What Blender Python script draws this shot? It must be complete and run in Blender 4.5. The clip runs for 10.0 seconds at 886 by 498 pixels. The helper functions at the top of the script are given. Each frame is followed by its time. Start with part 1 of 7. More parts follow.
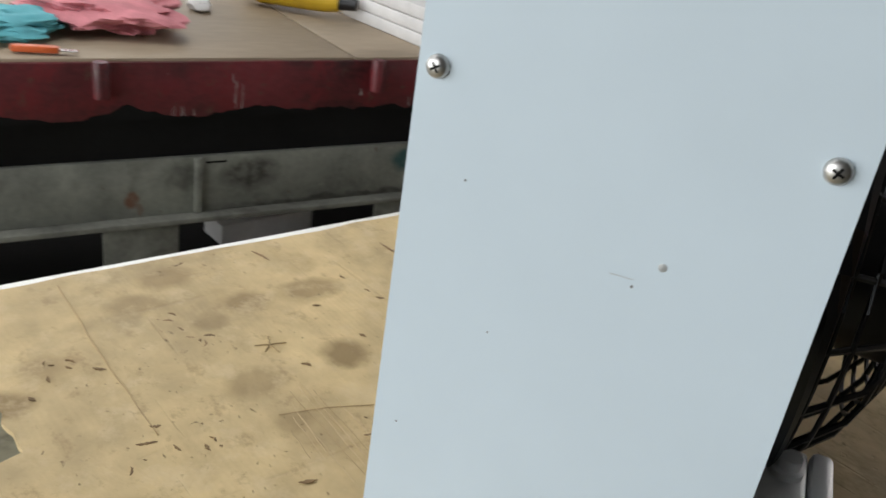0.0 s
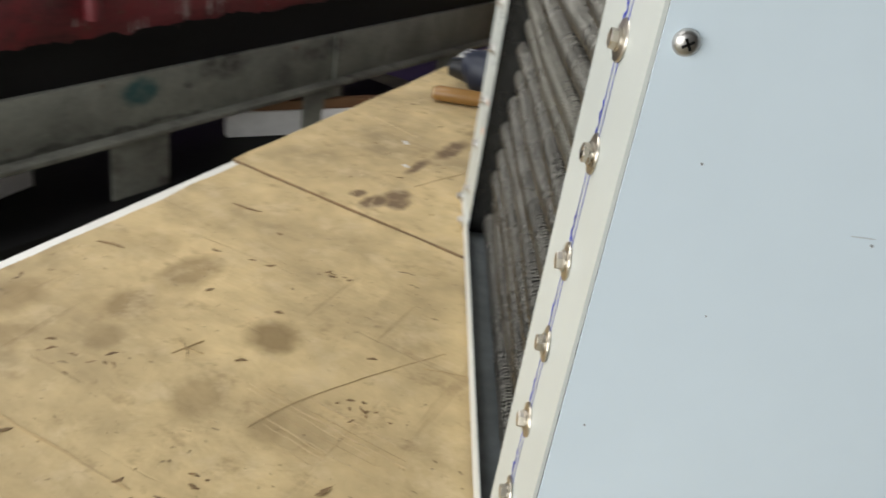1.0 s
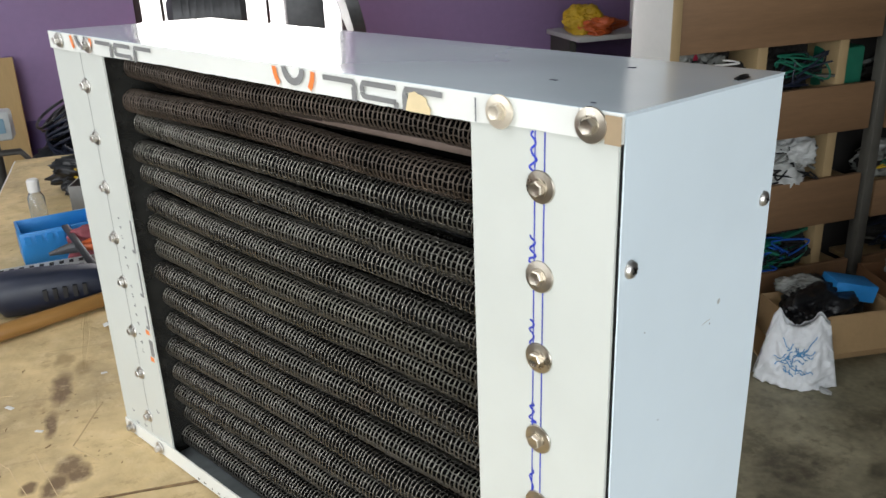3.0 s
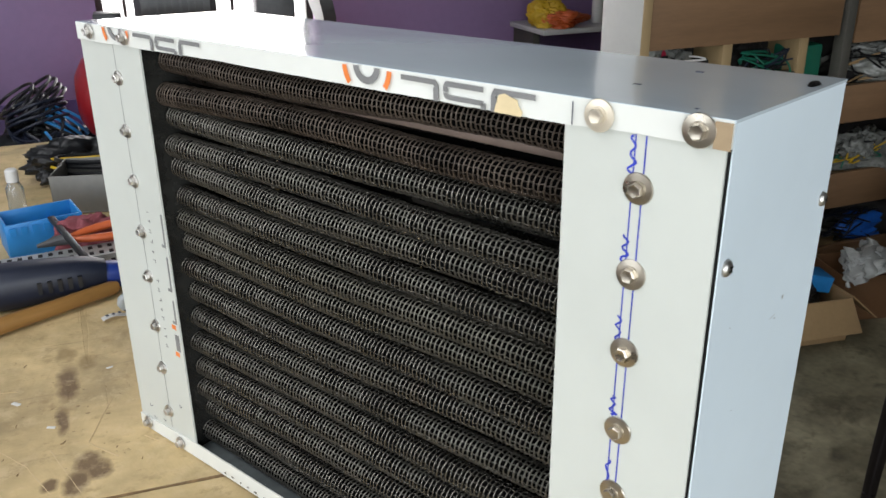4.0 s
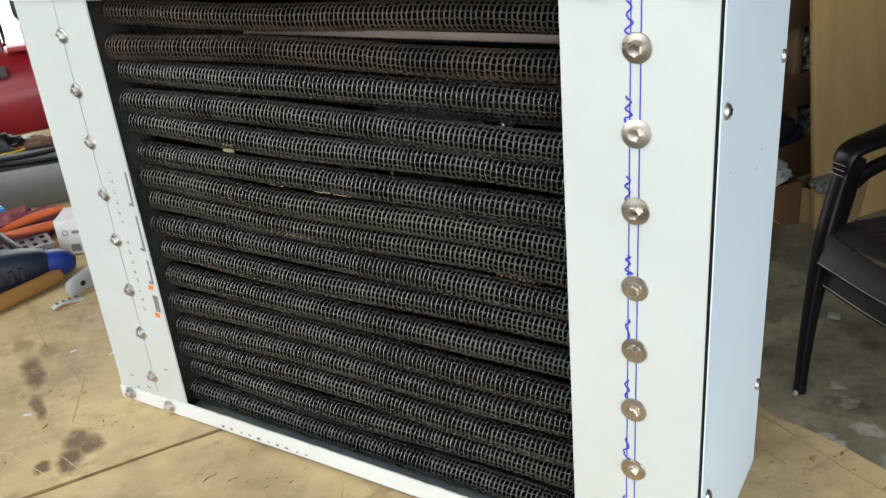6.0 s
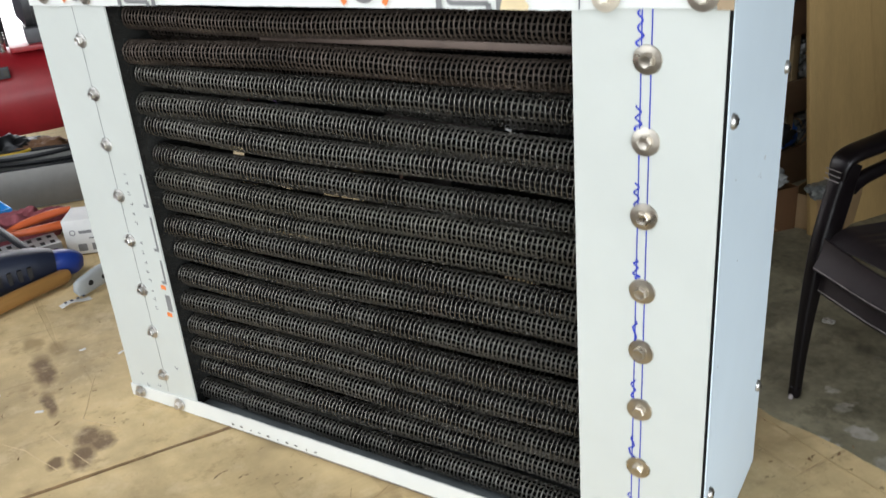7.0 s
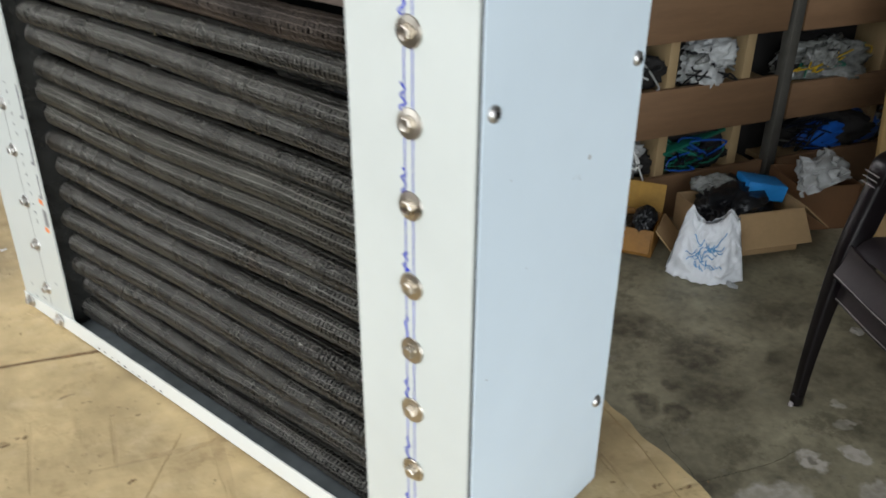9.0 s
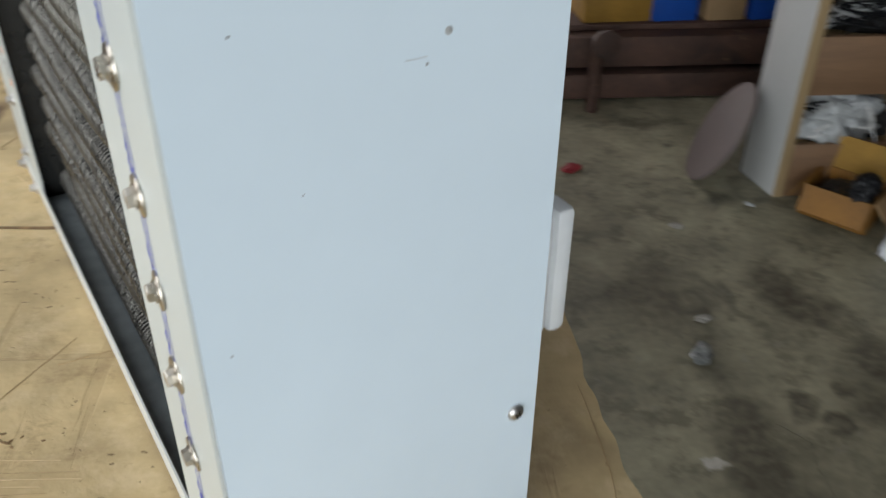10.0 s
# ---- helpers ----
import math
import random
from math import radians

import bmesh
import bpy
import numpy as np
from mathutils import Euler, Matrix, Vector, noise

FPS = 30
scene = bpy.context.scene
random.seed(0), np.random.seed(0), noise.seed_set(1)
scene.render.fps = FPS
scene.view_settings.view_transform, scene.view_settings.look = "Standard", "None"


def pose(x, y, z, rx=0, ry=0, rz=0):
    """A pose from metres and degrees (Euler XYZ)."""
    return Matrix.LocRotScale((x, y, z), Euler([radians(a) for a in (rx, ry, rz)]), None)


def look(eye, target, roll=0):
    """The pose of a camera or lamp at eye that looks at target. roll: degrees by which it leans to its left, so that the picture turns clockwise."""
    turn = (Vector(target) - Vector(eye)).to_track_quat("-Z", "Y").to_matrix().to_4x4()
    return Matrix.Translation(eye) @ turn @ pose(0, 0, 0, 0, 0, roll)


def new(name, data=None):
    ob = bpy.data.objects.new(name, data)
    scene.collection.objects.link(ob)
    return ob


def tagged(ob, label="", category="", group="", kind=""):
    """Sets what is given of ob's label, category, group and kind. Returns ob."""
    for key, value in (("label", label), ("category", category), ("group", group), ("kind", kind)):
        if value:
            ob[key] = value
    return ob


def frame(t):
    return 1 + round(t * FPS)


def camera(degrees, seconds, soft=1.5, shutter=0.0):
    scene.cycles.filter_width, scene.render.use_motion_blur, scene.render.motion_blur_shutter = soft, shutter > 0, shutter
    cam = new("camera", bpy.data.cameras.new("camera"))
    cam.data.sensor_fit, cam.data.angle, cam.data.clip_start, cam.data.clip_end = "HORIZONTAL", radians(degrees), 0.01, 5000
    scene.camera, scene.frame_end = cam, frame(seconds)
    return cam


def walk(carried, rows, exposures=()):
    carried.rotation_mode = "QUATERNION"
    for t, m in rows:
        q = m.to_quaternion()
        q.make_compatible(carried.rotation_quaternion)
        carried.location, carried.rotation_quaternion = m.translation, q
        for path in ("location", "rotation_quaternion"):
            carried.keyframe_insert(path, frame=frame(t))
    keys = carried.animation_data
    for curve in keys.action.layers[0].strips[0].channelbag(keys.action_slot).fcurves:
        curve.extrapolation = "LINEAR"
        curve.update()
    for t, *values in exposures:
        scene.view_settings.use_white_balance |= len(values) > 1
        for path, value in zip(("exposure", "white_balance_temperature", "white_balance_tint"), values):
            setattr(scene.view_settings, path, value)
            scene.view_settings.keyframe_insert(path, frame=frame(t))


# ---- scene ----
cam = camera(54.5, 10.0, 1.5, 0.35)
PATH = [
    (0, (0.1498, -0.3291, 1.2351), (-0.4873, 1.3648, 0.3838), 8.73),
    (0.2, (0.1046, -0.3437, 1.2303), (-0.3730, 1.4021, 0.3738), 10.26),
    (0.3, (0.0810, -0.3434, 1.2244), (-0.3494, 1.4143, 0.3688), 10.23),
    (0.5, (0.0258, -0.3299, 1.2186), (-0.3572, 1.4147, 0.3189), 7.96),
    (0.7, (-0.0247, -0.3169, 1.2228), (-0.3139, 1.4271, 0.2884), 6.35),
    (1, (-0.0809, -0.3138, 1.2220), (0.0301, 1.4407, 0.2683), 9.50),
    (1.2, (-0.1308, -0.3272, 1.2241), (0.2070, 1.4040, 0.2780), 8.20),
    (1.5, (-0.2101, -0.3549, 1.2461), (0.4989, 1.2931, 0.3621), 2.16),
    (1.8, (-0.2484, -0.3648, 1.2478), (0.6893, 1.2095, 0.4441), 1.22),
    (2, (-0.2745, -0.3290, 1.2535), (0.7662, 1.1851, 0.4636), 0.95),
    (2.3, (-0.2944, -0.2597, 1.2774), (0.9200, 1.1476, 0.5396), 0.36),
    (2.5, (-0.3091, -0.2458, 1.3133), (0.9398, 1.1255, 0.5653), -1.50),
    (3.8, (-0.4030, -0.1866, 1.3424), (0.9751, 1.0517, 0.5879), -0.34),
    (4, (-0.4147, -0.1711, 1.3451), (0.9748, 1.0422, 0.5723), -0.44),
    (4.5, (-0.4390, -0.1546, 1.3311), (0.9983, 1.0012, 0.5576), -1.65),
    (5, (-0.4598, -0.1425, 1.3141), (1.0294, 0.9222, 0.5087), -2.34),
    (5.5, (-0.4740, -0.1387, 1.3066), (1.0304, 0.8963, 0.4907), -4.85),
    (6.8, (-0.5103, -0.1291, 1.3004), (0.9963, 0.8808, 0.4582), -5.34),
    (7, (-0.5114, -0.1327, 1.3117), (1.0042, 0.8784, 0.4866), -4.74),
    (7.5, (-0.5126, -0.1335, 1.3243), (1.0224, 0.8966, 0.5609), -2.01),
    (8, (-0.5018, -0.1419, 1.3249), (1.0363, 0.8852, 0.5637), -1.04),
    (8.5, (-0.4521, -0.1856, 1.3103), (1.0389, 0.8315, 0.4486), 0.82),
    (8.8, (-0.3889, -0.2400, 1.3119), (1.0023, 0.8738, 0.4045), 0.20),
    (9, (-0.3403, -0.2715, 1.3063), (0.9984, 0.8740, 0.3597), 0.52),
    (9.2, (-0.2972, -0.2933, 1.3007), (0.9905, 0.8632, 0.2968), 0.38),
    (9.5, (-0.2276, -0.3024, 1.2923), (0.9697, 0.8930, 0.2258), -0.26),
    (9.7, (-0.1679, -0.2988, 1.2551), (0.9282, 0.9789, 0.1753), 0.35),
    (9.9, (-0.0894, -0.2830, 1.2037), (0.8887, 1.0797, 0.1125), 1.17),
    (10, (-0.0520, -0.2835, 1.2065), (0.8200, 1.1440, 0.1105), 0.55),
]
EXPOSURES = [(0, -0.32, 6600, 10), (0.5, -0.36, 6660, 10), (0.7, -0.19, 6690, 10), (1, -0.28, 6740, 10), (1.2, -0.34, 6770, 10), (1.5, -0.28, 6800, 10), (2, -0.05, 6720, 10), (4, -0.24, 6500, 10), (4.5, -0.20, 6480, 10), (5, -0.16, 6480, 10), (5.5, -0.09, 6440, 10), (7, -0.15, 6310, 10), (7.5, -0.17, 6300, 10), (8, -0.17, 6300, 10), (8.5, -0.23, 6340, 10), (9, -0.16, 6380, 10), (9.5, -0.13, 6380, 10), (10, -0.33, 6340, 10)]
walk(cam, [(t, look(eye, target, roll)) for t, eye, target, roll in PATH], EXPOSURES)

# ---------------------------------------------------------------- light
ROOM = pose(0, 0, 0, 0, 0, -26.7)          # room axes: u to the right, v ahead, z up


def room(u, v, z=0.0, rz=0.0, rx=0.0, ry=0.0):
    return ROOM @ pose(u, v, z, rx, ry, rz)


# the work table and all that lies on it share one frame, a little smaller and higher than the room's
TABLE = ROOM @ pose(-0.20, -0.38, 1.29) @ Matrix.Scale(0.9914, 4) @ pose(0.20, 0.38, -1.29)


def on_table(u, v, z=0.0, rz=0.0, rx=0.0, ry=0.0):
    return TABLE @ pose(u, v, z, rx, ry, rz)


world = bpy.data.worlds.new("sky")
scene.world = world
world.use_nodes = True
wn = world.node_tree
sky = wn.nodes.new("ShaderNodeTexSky")
sky.sky_type = "NISHITA"
sky.sun_disc = False
sky.sun_elevation = radians(42)
sky.sun_rotation = radians(150)
wn.links.new(sky.outputs[0], wn.nodes["Background"].inputs[0])
wn.nodes["Background"].inputs[1].default_value = 0.10

sun = new("sun", bpy.data.lights.new("sun", "SUN"))
sun.data.energy, sun.data.angle, sun.data.color = 1.0, radians(12), (1.0, 0.95, 0.88)
sun.matrix_world = look((2, -6, 6), (0, 0, 0))


def window_light(name, m, w, h, watts, col):
    ob = new(name, bpy.data.lights.new(name, "AREA"))
    ob.data.shape, ob.data.size, ob.data.size_y = "RECTANGLE", w, h
    ob.data.energy, ob.data.color = watts, col
    ob.matrix_world = m
    return ob


# sky light that enters by the wide shutter behind the bench and by the far door
window_light("shutter_daylight", ROOM @ look((-1.05, -2.9, 1.45), (-0.5, 0.5, 0.95)), 4.0, 2.2, 158, (0.93, 0.97, 1.0))
# no roof light is known; this one is added to brighten the table
window_light("added_roof_fill", ROOM @ look((-1.5, 0.0, 3.04), (-1.5, 0.0, 0.0)), 1.3, 2.2, 46, (0.97, 0.985, 1.0))
# added fill from an unseen left opening, lifts the cabinet front and steel table
window_light("added_left_fill", ROOM @ look((-3.36, 0.2, 1.75), (-0.3, 0.3, 0.9)), 3.0, 1.2, 42, (0.96, 0.98, 1.0))
window_light("door_daylight", ROOM @ look((0.16, 3.22, 1.35), (0.3, 0.0, 0.8)), 0.8, 1.9, 20, (1.0, 0.98, 0.95))

# ---------------------------------------------------------------- materials


def mat(name, col, rough=0.5, metal=0.0, var=0.18, scale=7.0, grain=60.0, bump=0.12, stretch=(1, 1, 1), dirt=None, spec=0.5, coat=0.0, trans=0.0, alpha=1.0, rvar=0.12):
    """Base colour with two scales of variation, optional dirt (colour, cover, scale), varied roughness and fine relief."""
    m = bpy.data.materials.new(name)
    m.use_nodes = True
    nt = m.node_tree
    N, L = nt.nodes, nt.links
    p = N["Principled BSDF"]
    co = N.new("ShaderNodeTexCoord")
    info = N.new("ShaderNodeObjectInfo")
    mp = N.new("ShaderNodeMapping")
    mp.inputs["Scale"].default_value = stretch
    add = N.new("ShaderNodeVectorMath")
    add.operation = "ADD"
    mulr = N.new("ShaderNodeMath")
    mulr.operation = "MULTIPLY"
    mulr.inputs[1].default_value = 9.0
    L.new(info.outputs["Random"], mulr.inputs[0])
    L.new(co.outputs["Object"], add.inputs[0])
    L.new(mulr.outputs[0], add.inputs[1])
    L.new(add.outputs[0], mp.inputs["Vector"])

    def noise_tex(s, detail=5.0, dist=0.0):
        t = N.new("ShaderNodeTexNoise")
        t.inputs["Scale"].default_value = s
        t.inputs["Detail"].default_value = detail
        t.inputs["Distortion"].default_value = dist
        L.new(mp.outputs[0], t.inputs["Vector"])
        return t

    big, fine = noise_tex(scale, 6.0, 0.4), noise_tex(grain, 4.0)
    mix = N.new("ShaderNodeMath")
    mix.operation = "MULTIPLY_ADD"
    mix.inputs[1].default_value = 0.35
    L.new(fine.outputs["Fac"], mix.inputs[0])
    L.new(big.outputs["Fac"], mix.inputs[2])
    ramp = N.new("ShaderNodeValToRGB")
    e = ramp.color_ramp.elements
    e[0].position, e[1].position = 0.42, 0.92
    e[0].color = tuple(c * (1 - var) for c in col) + (1,)
    e[1].color = tuple(min(1.0, c * (1 + var)) for c in col) + (1,)
    L.new(mix.outputs[0], ramp.inputs[0])
    colour = ramp.outputs[0]
    if dirt:
        dcol, cover, dscale = dirt
        dn = noise_tex(dscale, 8.0, 0.8)
        dr = N.new("ShaderNodeValToRGB")
        dr.color_ramp.elements[0].position = 0.78 - 0.45 * cover
        dr.color_ramp.elements[1].position = 0.92 - 0.35 * cover
        L.new(dn.outputs["Fac"], dr.inputs[0])
        dm = N.new("ShaderNodeMix")
        dm.data_type = "RGBA"
        dm.inputs["B"].default_value = (*dcol, 1)
        L.new(dr.outputs[0], dm.inputs["Factor"])
        L.new(colour, dm.inputs["A"])
        colour = dm.outputs["Result"]
    L.new(colour, p.inputs["Base Color"])
    rr = N.new("ShaderNodeMapRange")
    rr.inputs["To Min"].default_value = max(0.03, rough - rvar)
    rr.inputs["To Max"].default_value = min(1.0, rough + rvar)
    L.new(big.outputs["Fac"], rr.inputs["Value"])
    L.new(rr.outputs[0], p.inputs["Roughness"])
    p.inputs["Metallic"].default_value = metal
    p.inputs["Specular IOR Level"].default_value = spec
    p.inputs["Coat Weight"].default_value = coat
    p.inputs["Coat Roughness"].default_value = 0.12
    p.inputs["Transmission Weight"].default_value = trans
    p.inputs["Alpha"].default_value = alpha
    if bump:
        b = N.new("ShaderNodeBump")
        b.inputs["Strength"].default_value = bump
        b.inputs["Distance"].default_value = 0.004
        L.new(mix.outputs[0], b.inputs["Height"])
        L.new(b.outputs[0], p.inputs["Normal"])
    return m


M_SIDE = mat("film_coated_steel_side", (0.610, 0.695, 0.750), 0.50, 0.0, 0.035, 5, 30, 0.02, spec=0.15, coat=0.0, dirt=((0.42, 0.46, 0.50), 0.02, 22))
M_TOP = mat("film_coated_steel_top", (0.56, 0.645, 0.70), 0.16, 0.0, 0.04, 5, 30, 0.004, spec=0.6, coat=0.7, dirt=((0.42, 0.48, 0.52), 0.03, 18), rvar=0.03)
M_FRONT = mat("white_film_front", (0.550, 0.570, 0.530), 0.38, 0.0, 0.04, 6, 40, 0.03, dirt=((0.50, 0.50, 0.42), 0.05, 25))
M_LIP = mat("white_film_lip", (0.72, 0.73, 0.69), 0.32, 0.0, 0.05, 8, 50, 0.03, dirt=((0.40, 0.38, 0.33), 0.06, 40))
M_INNER = mat("galvanised_inner_sheet", (0.30, 0.27, 0.24), 0.5, 0.5, 0.2, 9, 60, 0.05)
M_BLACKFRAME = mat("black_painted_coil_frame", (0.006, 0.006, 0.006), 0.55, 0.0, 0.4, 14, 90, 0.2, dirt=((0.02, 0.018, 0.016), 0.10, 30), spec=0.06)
# greyer than the other frame bars: reflected light is partly in the colour
M_FRAMESIDE = mat("dusty_sheen_frame_side", (0.022, 0.022, 0.020), 0.24, 0.0, 0.4, 14, 90, 0.12, dirt=((0.07, 0.066, 0.058), 0.30, 30), spec=0.5, coat=0.5)
M_WIRE = mat("dusty_dark_wire", (0.150, 0.141, 0.122), 0.28, 0.75, 0.26, 18, 120, 0.0, dirt=((0.105, 0.066, 0.045), 0.22, 10))
M_WIRERUST = mat("rust_browned_wire", (0.098, 0.076, 0.060), 0.38, 0.5, 0.5, 18, 120, 0.0, dirt=((0.12, 0.105, 0.085), 0.22, 14))
M_WIREOLIVE = mat("dusty_olive_wire", (0.156, 0.146, 0.122), 0.30, 0.72, 0.26, 18, 120, 0.0, dirt=((0.13, 0.09, 0.055), 0.2, 12))
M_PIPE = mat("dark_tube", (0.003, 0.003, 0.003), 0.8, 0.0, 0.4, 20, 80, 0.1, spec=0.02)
M_BRASS = mat("passivated_screw", (0.53, 0.485, 0.415), 0.30, 1.0, 0.12, 60, 200, 0.05)
M_PALESCREW = mat("dull_pale_screw", (0.72, 0.65, 0.53), 0.36, 0.6, 0.15, 60, 200, 0.05)
M_ZINC = mat("zinc_screw", (0.58, 0.56, 0.53), 0.38, 1.0, 0.15, 60, 200, 0.05)
M_BLUEINK = mat("blue_ballpoint_ink", (0.025, 0.045, 0.42), 0.5, 0, 0.3, 60, 300, 0)
M_INK = mat("dark_marker_ink", (0.04, 0.045, 0.07), 0.5, 0, 0.3, 60, 300, 0)
M_GREYPRINT = mat("grey_print", (0.20, 0.20, 0.20), 0.42, 0, 0.12, 40, 200, 0)
M_ORANGEPRINT = mat("orange_print", (0.80, 0.22, 0.05), 0.42, 0, 0.1, 40, 200, 0)
M_TAPE = mat("beige_masking_tape", (0.74, 0.60, 0.36), 0.5, 0, 0.1, 40, 200, 0.1)
M_TAPE2 = mat("brown_glossy_tape", (0.40, 0.30, 0.19), 0.22, 0.2, 0.12, 40, 200, 0.05)
M_FANBLACK = mat("black_fan_enamel", (0.005, 0.005, 0.006), 0.35, 0.0, 0.4, 20, 120, 0.1)
M_JBOX = mat("pale_grey_plastic_box", (0.80, 0.82, 0.82), 0.35, 0, 0.05, 30, 100, 0.03)
M_STEELTABLE = mat("white_laminate", (0.72, 0.70, 0.64), 0.4, 0, 0.08, 6, 60, 0.05, dirt=((0.35, 0.28, 0.18), 0.10, 9))
M_LEGSTEEL = mat("dark_steel_frame", (0.06, 0.055, 0.05), 0.55, 0.5, 0.3, 12, 80, 0.2)
M_CONCRETE = mat("stained_concrete", (0.246, 0.223, 0.147), 0.58, 0, 0.55, 5.5, 48, 0.6, dirt=((0.058, 0.052, 0.036), 0.40, 6.5), rvar=0.22)
M_PURPLE = mat("purple_wall_paint", (0.235, 0.150, 0.290), 0.6, 0, 0.10, 1.2, 40, 0.08, dirt=((0.13, 0.09, 0.14), 0.12, 1.5))
M_PURPLEDARK = mat("deep_purple_dado", (0.105, 0.065, 0.190), 0.5, 0, 0.12, 1.2, 40, 0.08, dirt=((0.05, 0.04, 0.07), 0.15, 1.5))
# unseen wall band, added pale as a reflector for the cabinet's top sheet
M_UPPERWALL = mat("pale_blue_unseen_band", (0.50, 0.55, 0.60), 0.8, 0, 0.08, 1.2, 40, 0.08, dirt=((0.40, 0.43, 0.46), 0.15, 1.5))
# unseen walls and roof, coloured dark to cut the bounced light
M_WALL = mat("dark_unseen_wall", (0.14, 0.13, 0.12), 0.8, 0, 0.12, 1.2, 30, 0.2, dirt=((0.25, 0.22, 0.18), 0.2, 1.0))
M_CEIL = mat("dark_unseen_ceiling", (0.12, 0.12, 0.12), 0.7, 0, 0.12, 1.0, 20, 0.1)
M_REDPAINT = mat("worn_maroon_paint", (0.090, 0.013, 0.016), 0.5, 0, 0.75, 7, 90, 0.6, stretch=(1, 0.5, 1), dirt=((0.016, 0.010, 0.010), 0.46, 11))
M_GREYPAINT = mat("worn_grey_paint", (0.132, 0.132, 0.110), 0.6, 0, 0.55, 7, 80, 0.5, dirt=((0.028, 0.022, 0.017), 0.48, 6.5))
# black for real grease and for the shade painted into gaps
M_GREASESHADE = mat("black_grease_and_shade", (0.006, 0.006, 0.006), 0.55, 0.0, 0.4, 5, 60, 0.3, spec=0.15)
M_PLANKTOP = mat("worn_brown_board", (0.295, 0.230, 0.158), 0.6, 0, 0.26, 3, 70, 0.2, stretch=(1, 0.25, 1), dirt=((0.12, 0.085, 0.058), 0.26, 5))
M_PLYBROWN = mat("brown_plywood", (0.190, 0.108, 0.055), 0.55, 0, 0.22, 5, 80, 0.15, stretch=(0.3, 2, 3), dirt=((0.11, 0.065, 0.035), 0.16, 4))
M_PLYPALE = mat("pale_plywood", (0.36, 0.255, 0.13), 0.6, 0, 0.16, 4, 70, 0.12, stretch=(3, 3, 0.35), dirt=((0.30, 0.20, 0.10), 0.14, 4))
M_PLYTAN = mat("tan_plywood_sheet", (0.38, 0.25, 0.098), 0.55, 0, 0.2, 3, 70, 0.1, stretch=(2.5, 1, 0.4), dirt=((0.25, 0.15, 0.055), 0.34, 4.5))
M_WHITEPANEL = mat("white_laminated_board", (0.52, 0.52, 0.50), 0.45, 0, 0.06, 4, 60, 0.05, dirt=((0.42, 0.38, 0.33), 0.1, 6))
M_POST = mat("grey_steel_post", (0.085, 0.080, 0.068), 0.55, 0.2, 0.2, 6, 60, 0.15)
# near-black that paints the shade inside the shelf, also used for holes
M_DARK = mat("shade_black", (0.009, 0.0075, 0.0065), 0.8, 0, 0.3, 3, 30, 0.1)
M_PLASTICBAG = mat("crinkled_white_plastic", (0.40, 0.41, 0.40), 0.32, 0, 0.15, 12, 60, 0.25)
M_CLEARBAG = mat("crinkled_greyish_plastic", (0.19, 0.195, 0.18), 0.25, 0, 0.5, 16, 60, 0.4)
M_BLACKPLASTIC = mat("black_plastic", (0.006, 0.0065, 0.008), 0.40, 0, 0.3, 12, 60, 0.1)
M_BLUEPLASTIC = mat("blue_plastic", (0.012, 0.070, 0.34), 0.35, 0, 0.15, 12, 60, 0.05)
M_BLUEDEEP = mat("deep_blue_plastic", (0.010, 0.035, 0.22), 0.4, 0, 0.15, 12, 60, 0.05)
M_BLUEBASKET = mat("bright_blue_plastic", (0.02, 0.22, 0.56), 0.4, 0, 0.12, 12, 60, 0.05)
M_GREENPLASTIC = mat("green_plastic", (0.012, 0.13, 0.08), 0.4, 0, 0.15, 12, 60, 0.05)
M_CARTON = mat("brown_carton", (0.36, 0.235, 0.115), 0.75, 0, 0.14, 6, 90, 0.1)
M_CARTONYEL = mat("yellow_printed_carton", (0.30, 0.165, 0.024), 0.6, 0, 0.3, 6, 90, 0.1, dirt=((0.25, 0.14, 0.04), 0.1, 9))
M_CARTONDARK = mat("dark_brown_carton", (0.150, 0.072, 0.030), 0.7, 0, 0.16, 6, 90, 0.1)
M_CHAIR = mat("dark_maroon_plastic", (0.0045, 0.003, 0.0035), 0.33, 0, 0.3, 6, 80, 0.06, dirt=((0.022, 0.017, 0.018), 0.16, 9), spec=0.35)
M_CARTONORANGE = mat("dark_orange_printed_carton", (0.215, 0.098, 0.014), 0.6, 0, 0.35, 6, 90, 0.1, dirt=((0.10, 0.045, 0.012), 0.25, 12))
M_RUST = mat("rusty_brown_steel", (0.075, 0.040, 0.028), 0.7, 0.2, 0.45, 6, 60, 0.3, dirt=((0.022, 0.016, 0.013), 0.4, 5))
M_DISC = mat("dusty_pink_brown_disc", (0.15, 0.118, 0.106), 0.65, 0, 0.14, 6, 60, 0.1)
M_REDTANK = mat("dusty_red_enamel", (0.33, 0.014, 0.020), 0.40, 0, 0.2, 5, 60, 0.05, coat=0.12, dirt=((0.12, 0.02, 0.02), 0.2, 7))
M_CASTGREY = mat("cast_grey_motor", (0.10, 0.10, 0.105), 0.5, 0.4, 0.3, 10, 60, 0.2)
M_WOODHANDLE = mat("varnished_handle_wood", (0.27, 0.140, 0.040), 0.35, 0, 0.25, 8, 80, 0.1, stretch=(0.2, 3, 3))
M_NAVY = mat("navy_rubberised_plastic", (0.007, 0.011, 0.026), 0.48, 0, 0.2, 20, 100, 0.1)
M_GREYPLASTIC = mat("grey_plastic", (0.34, 0.355, 0.35), 0.45, 0, 0.1, 20, 100, 0.05)
M_TRAYMETAL = mat("perforated_grey_steel", (0.46, 0.47, 0.46), 0.4, 0.3, 0.1, 20, 100, 0.05)
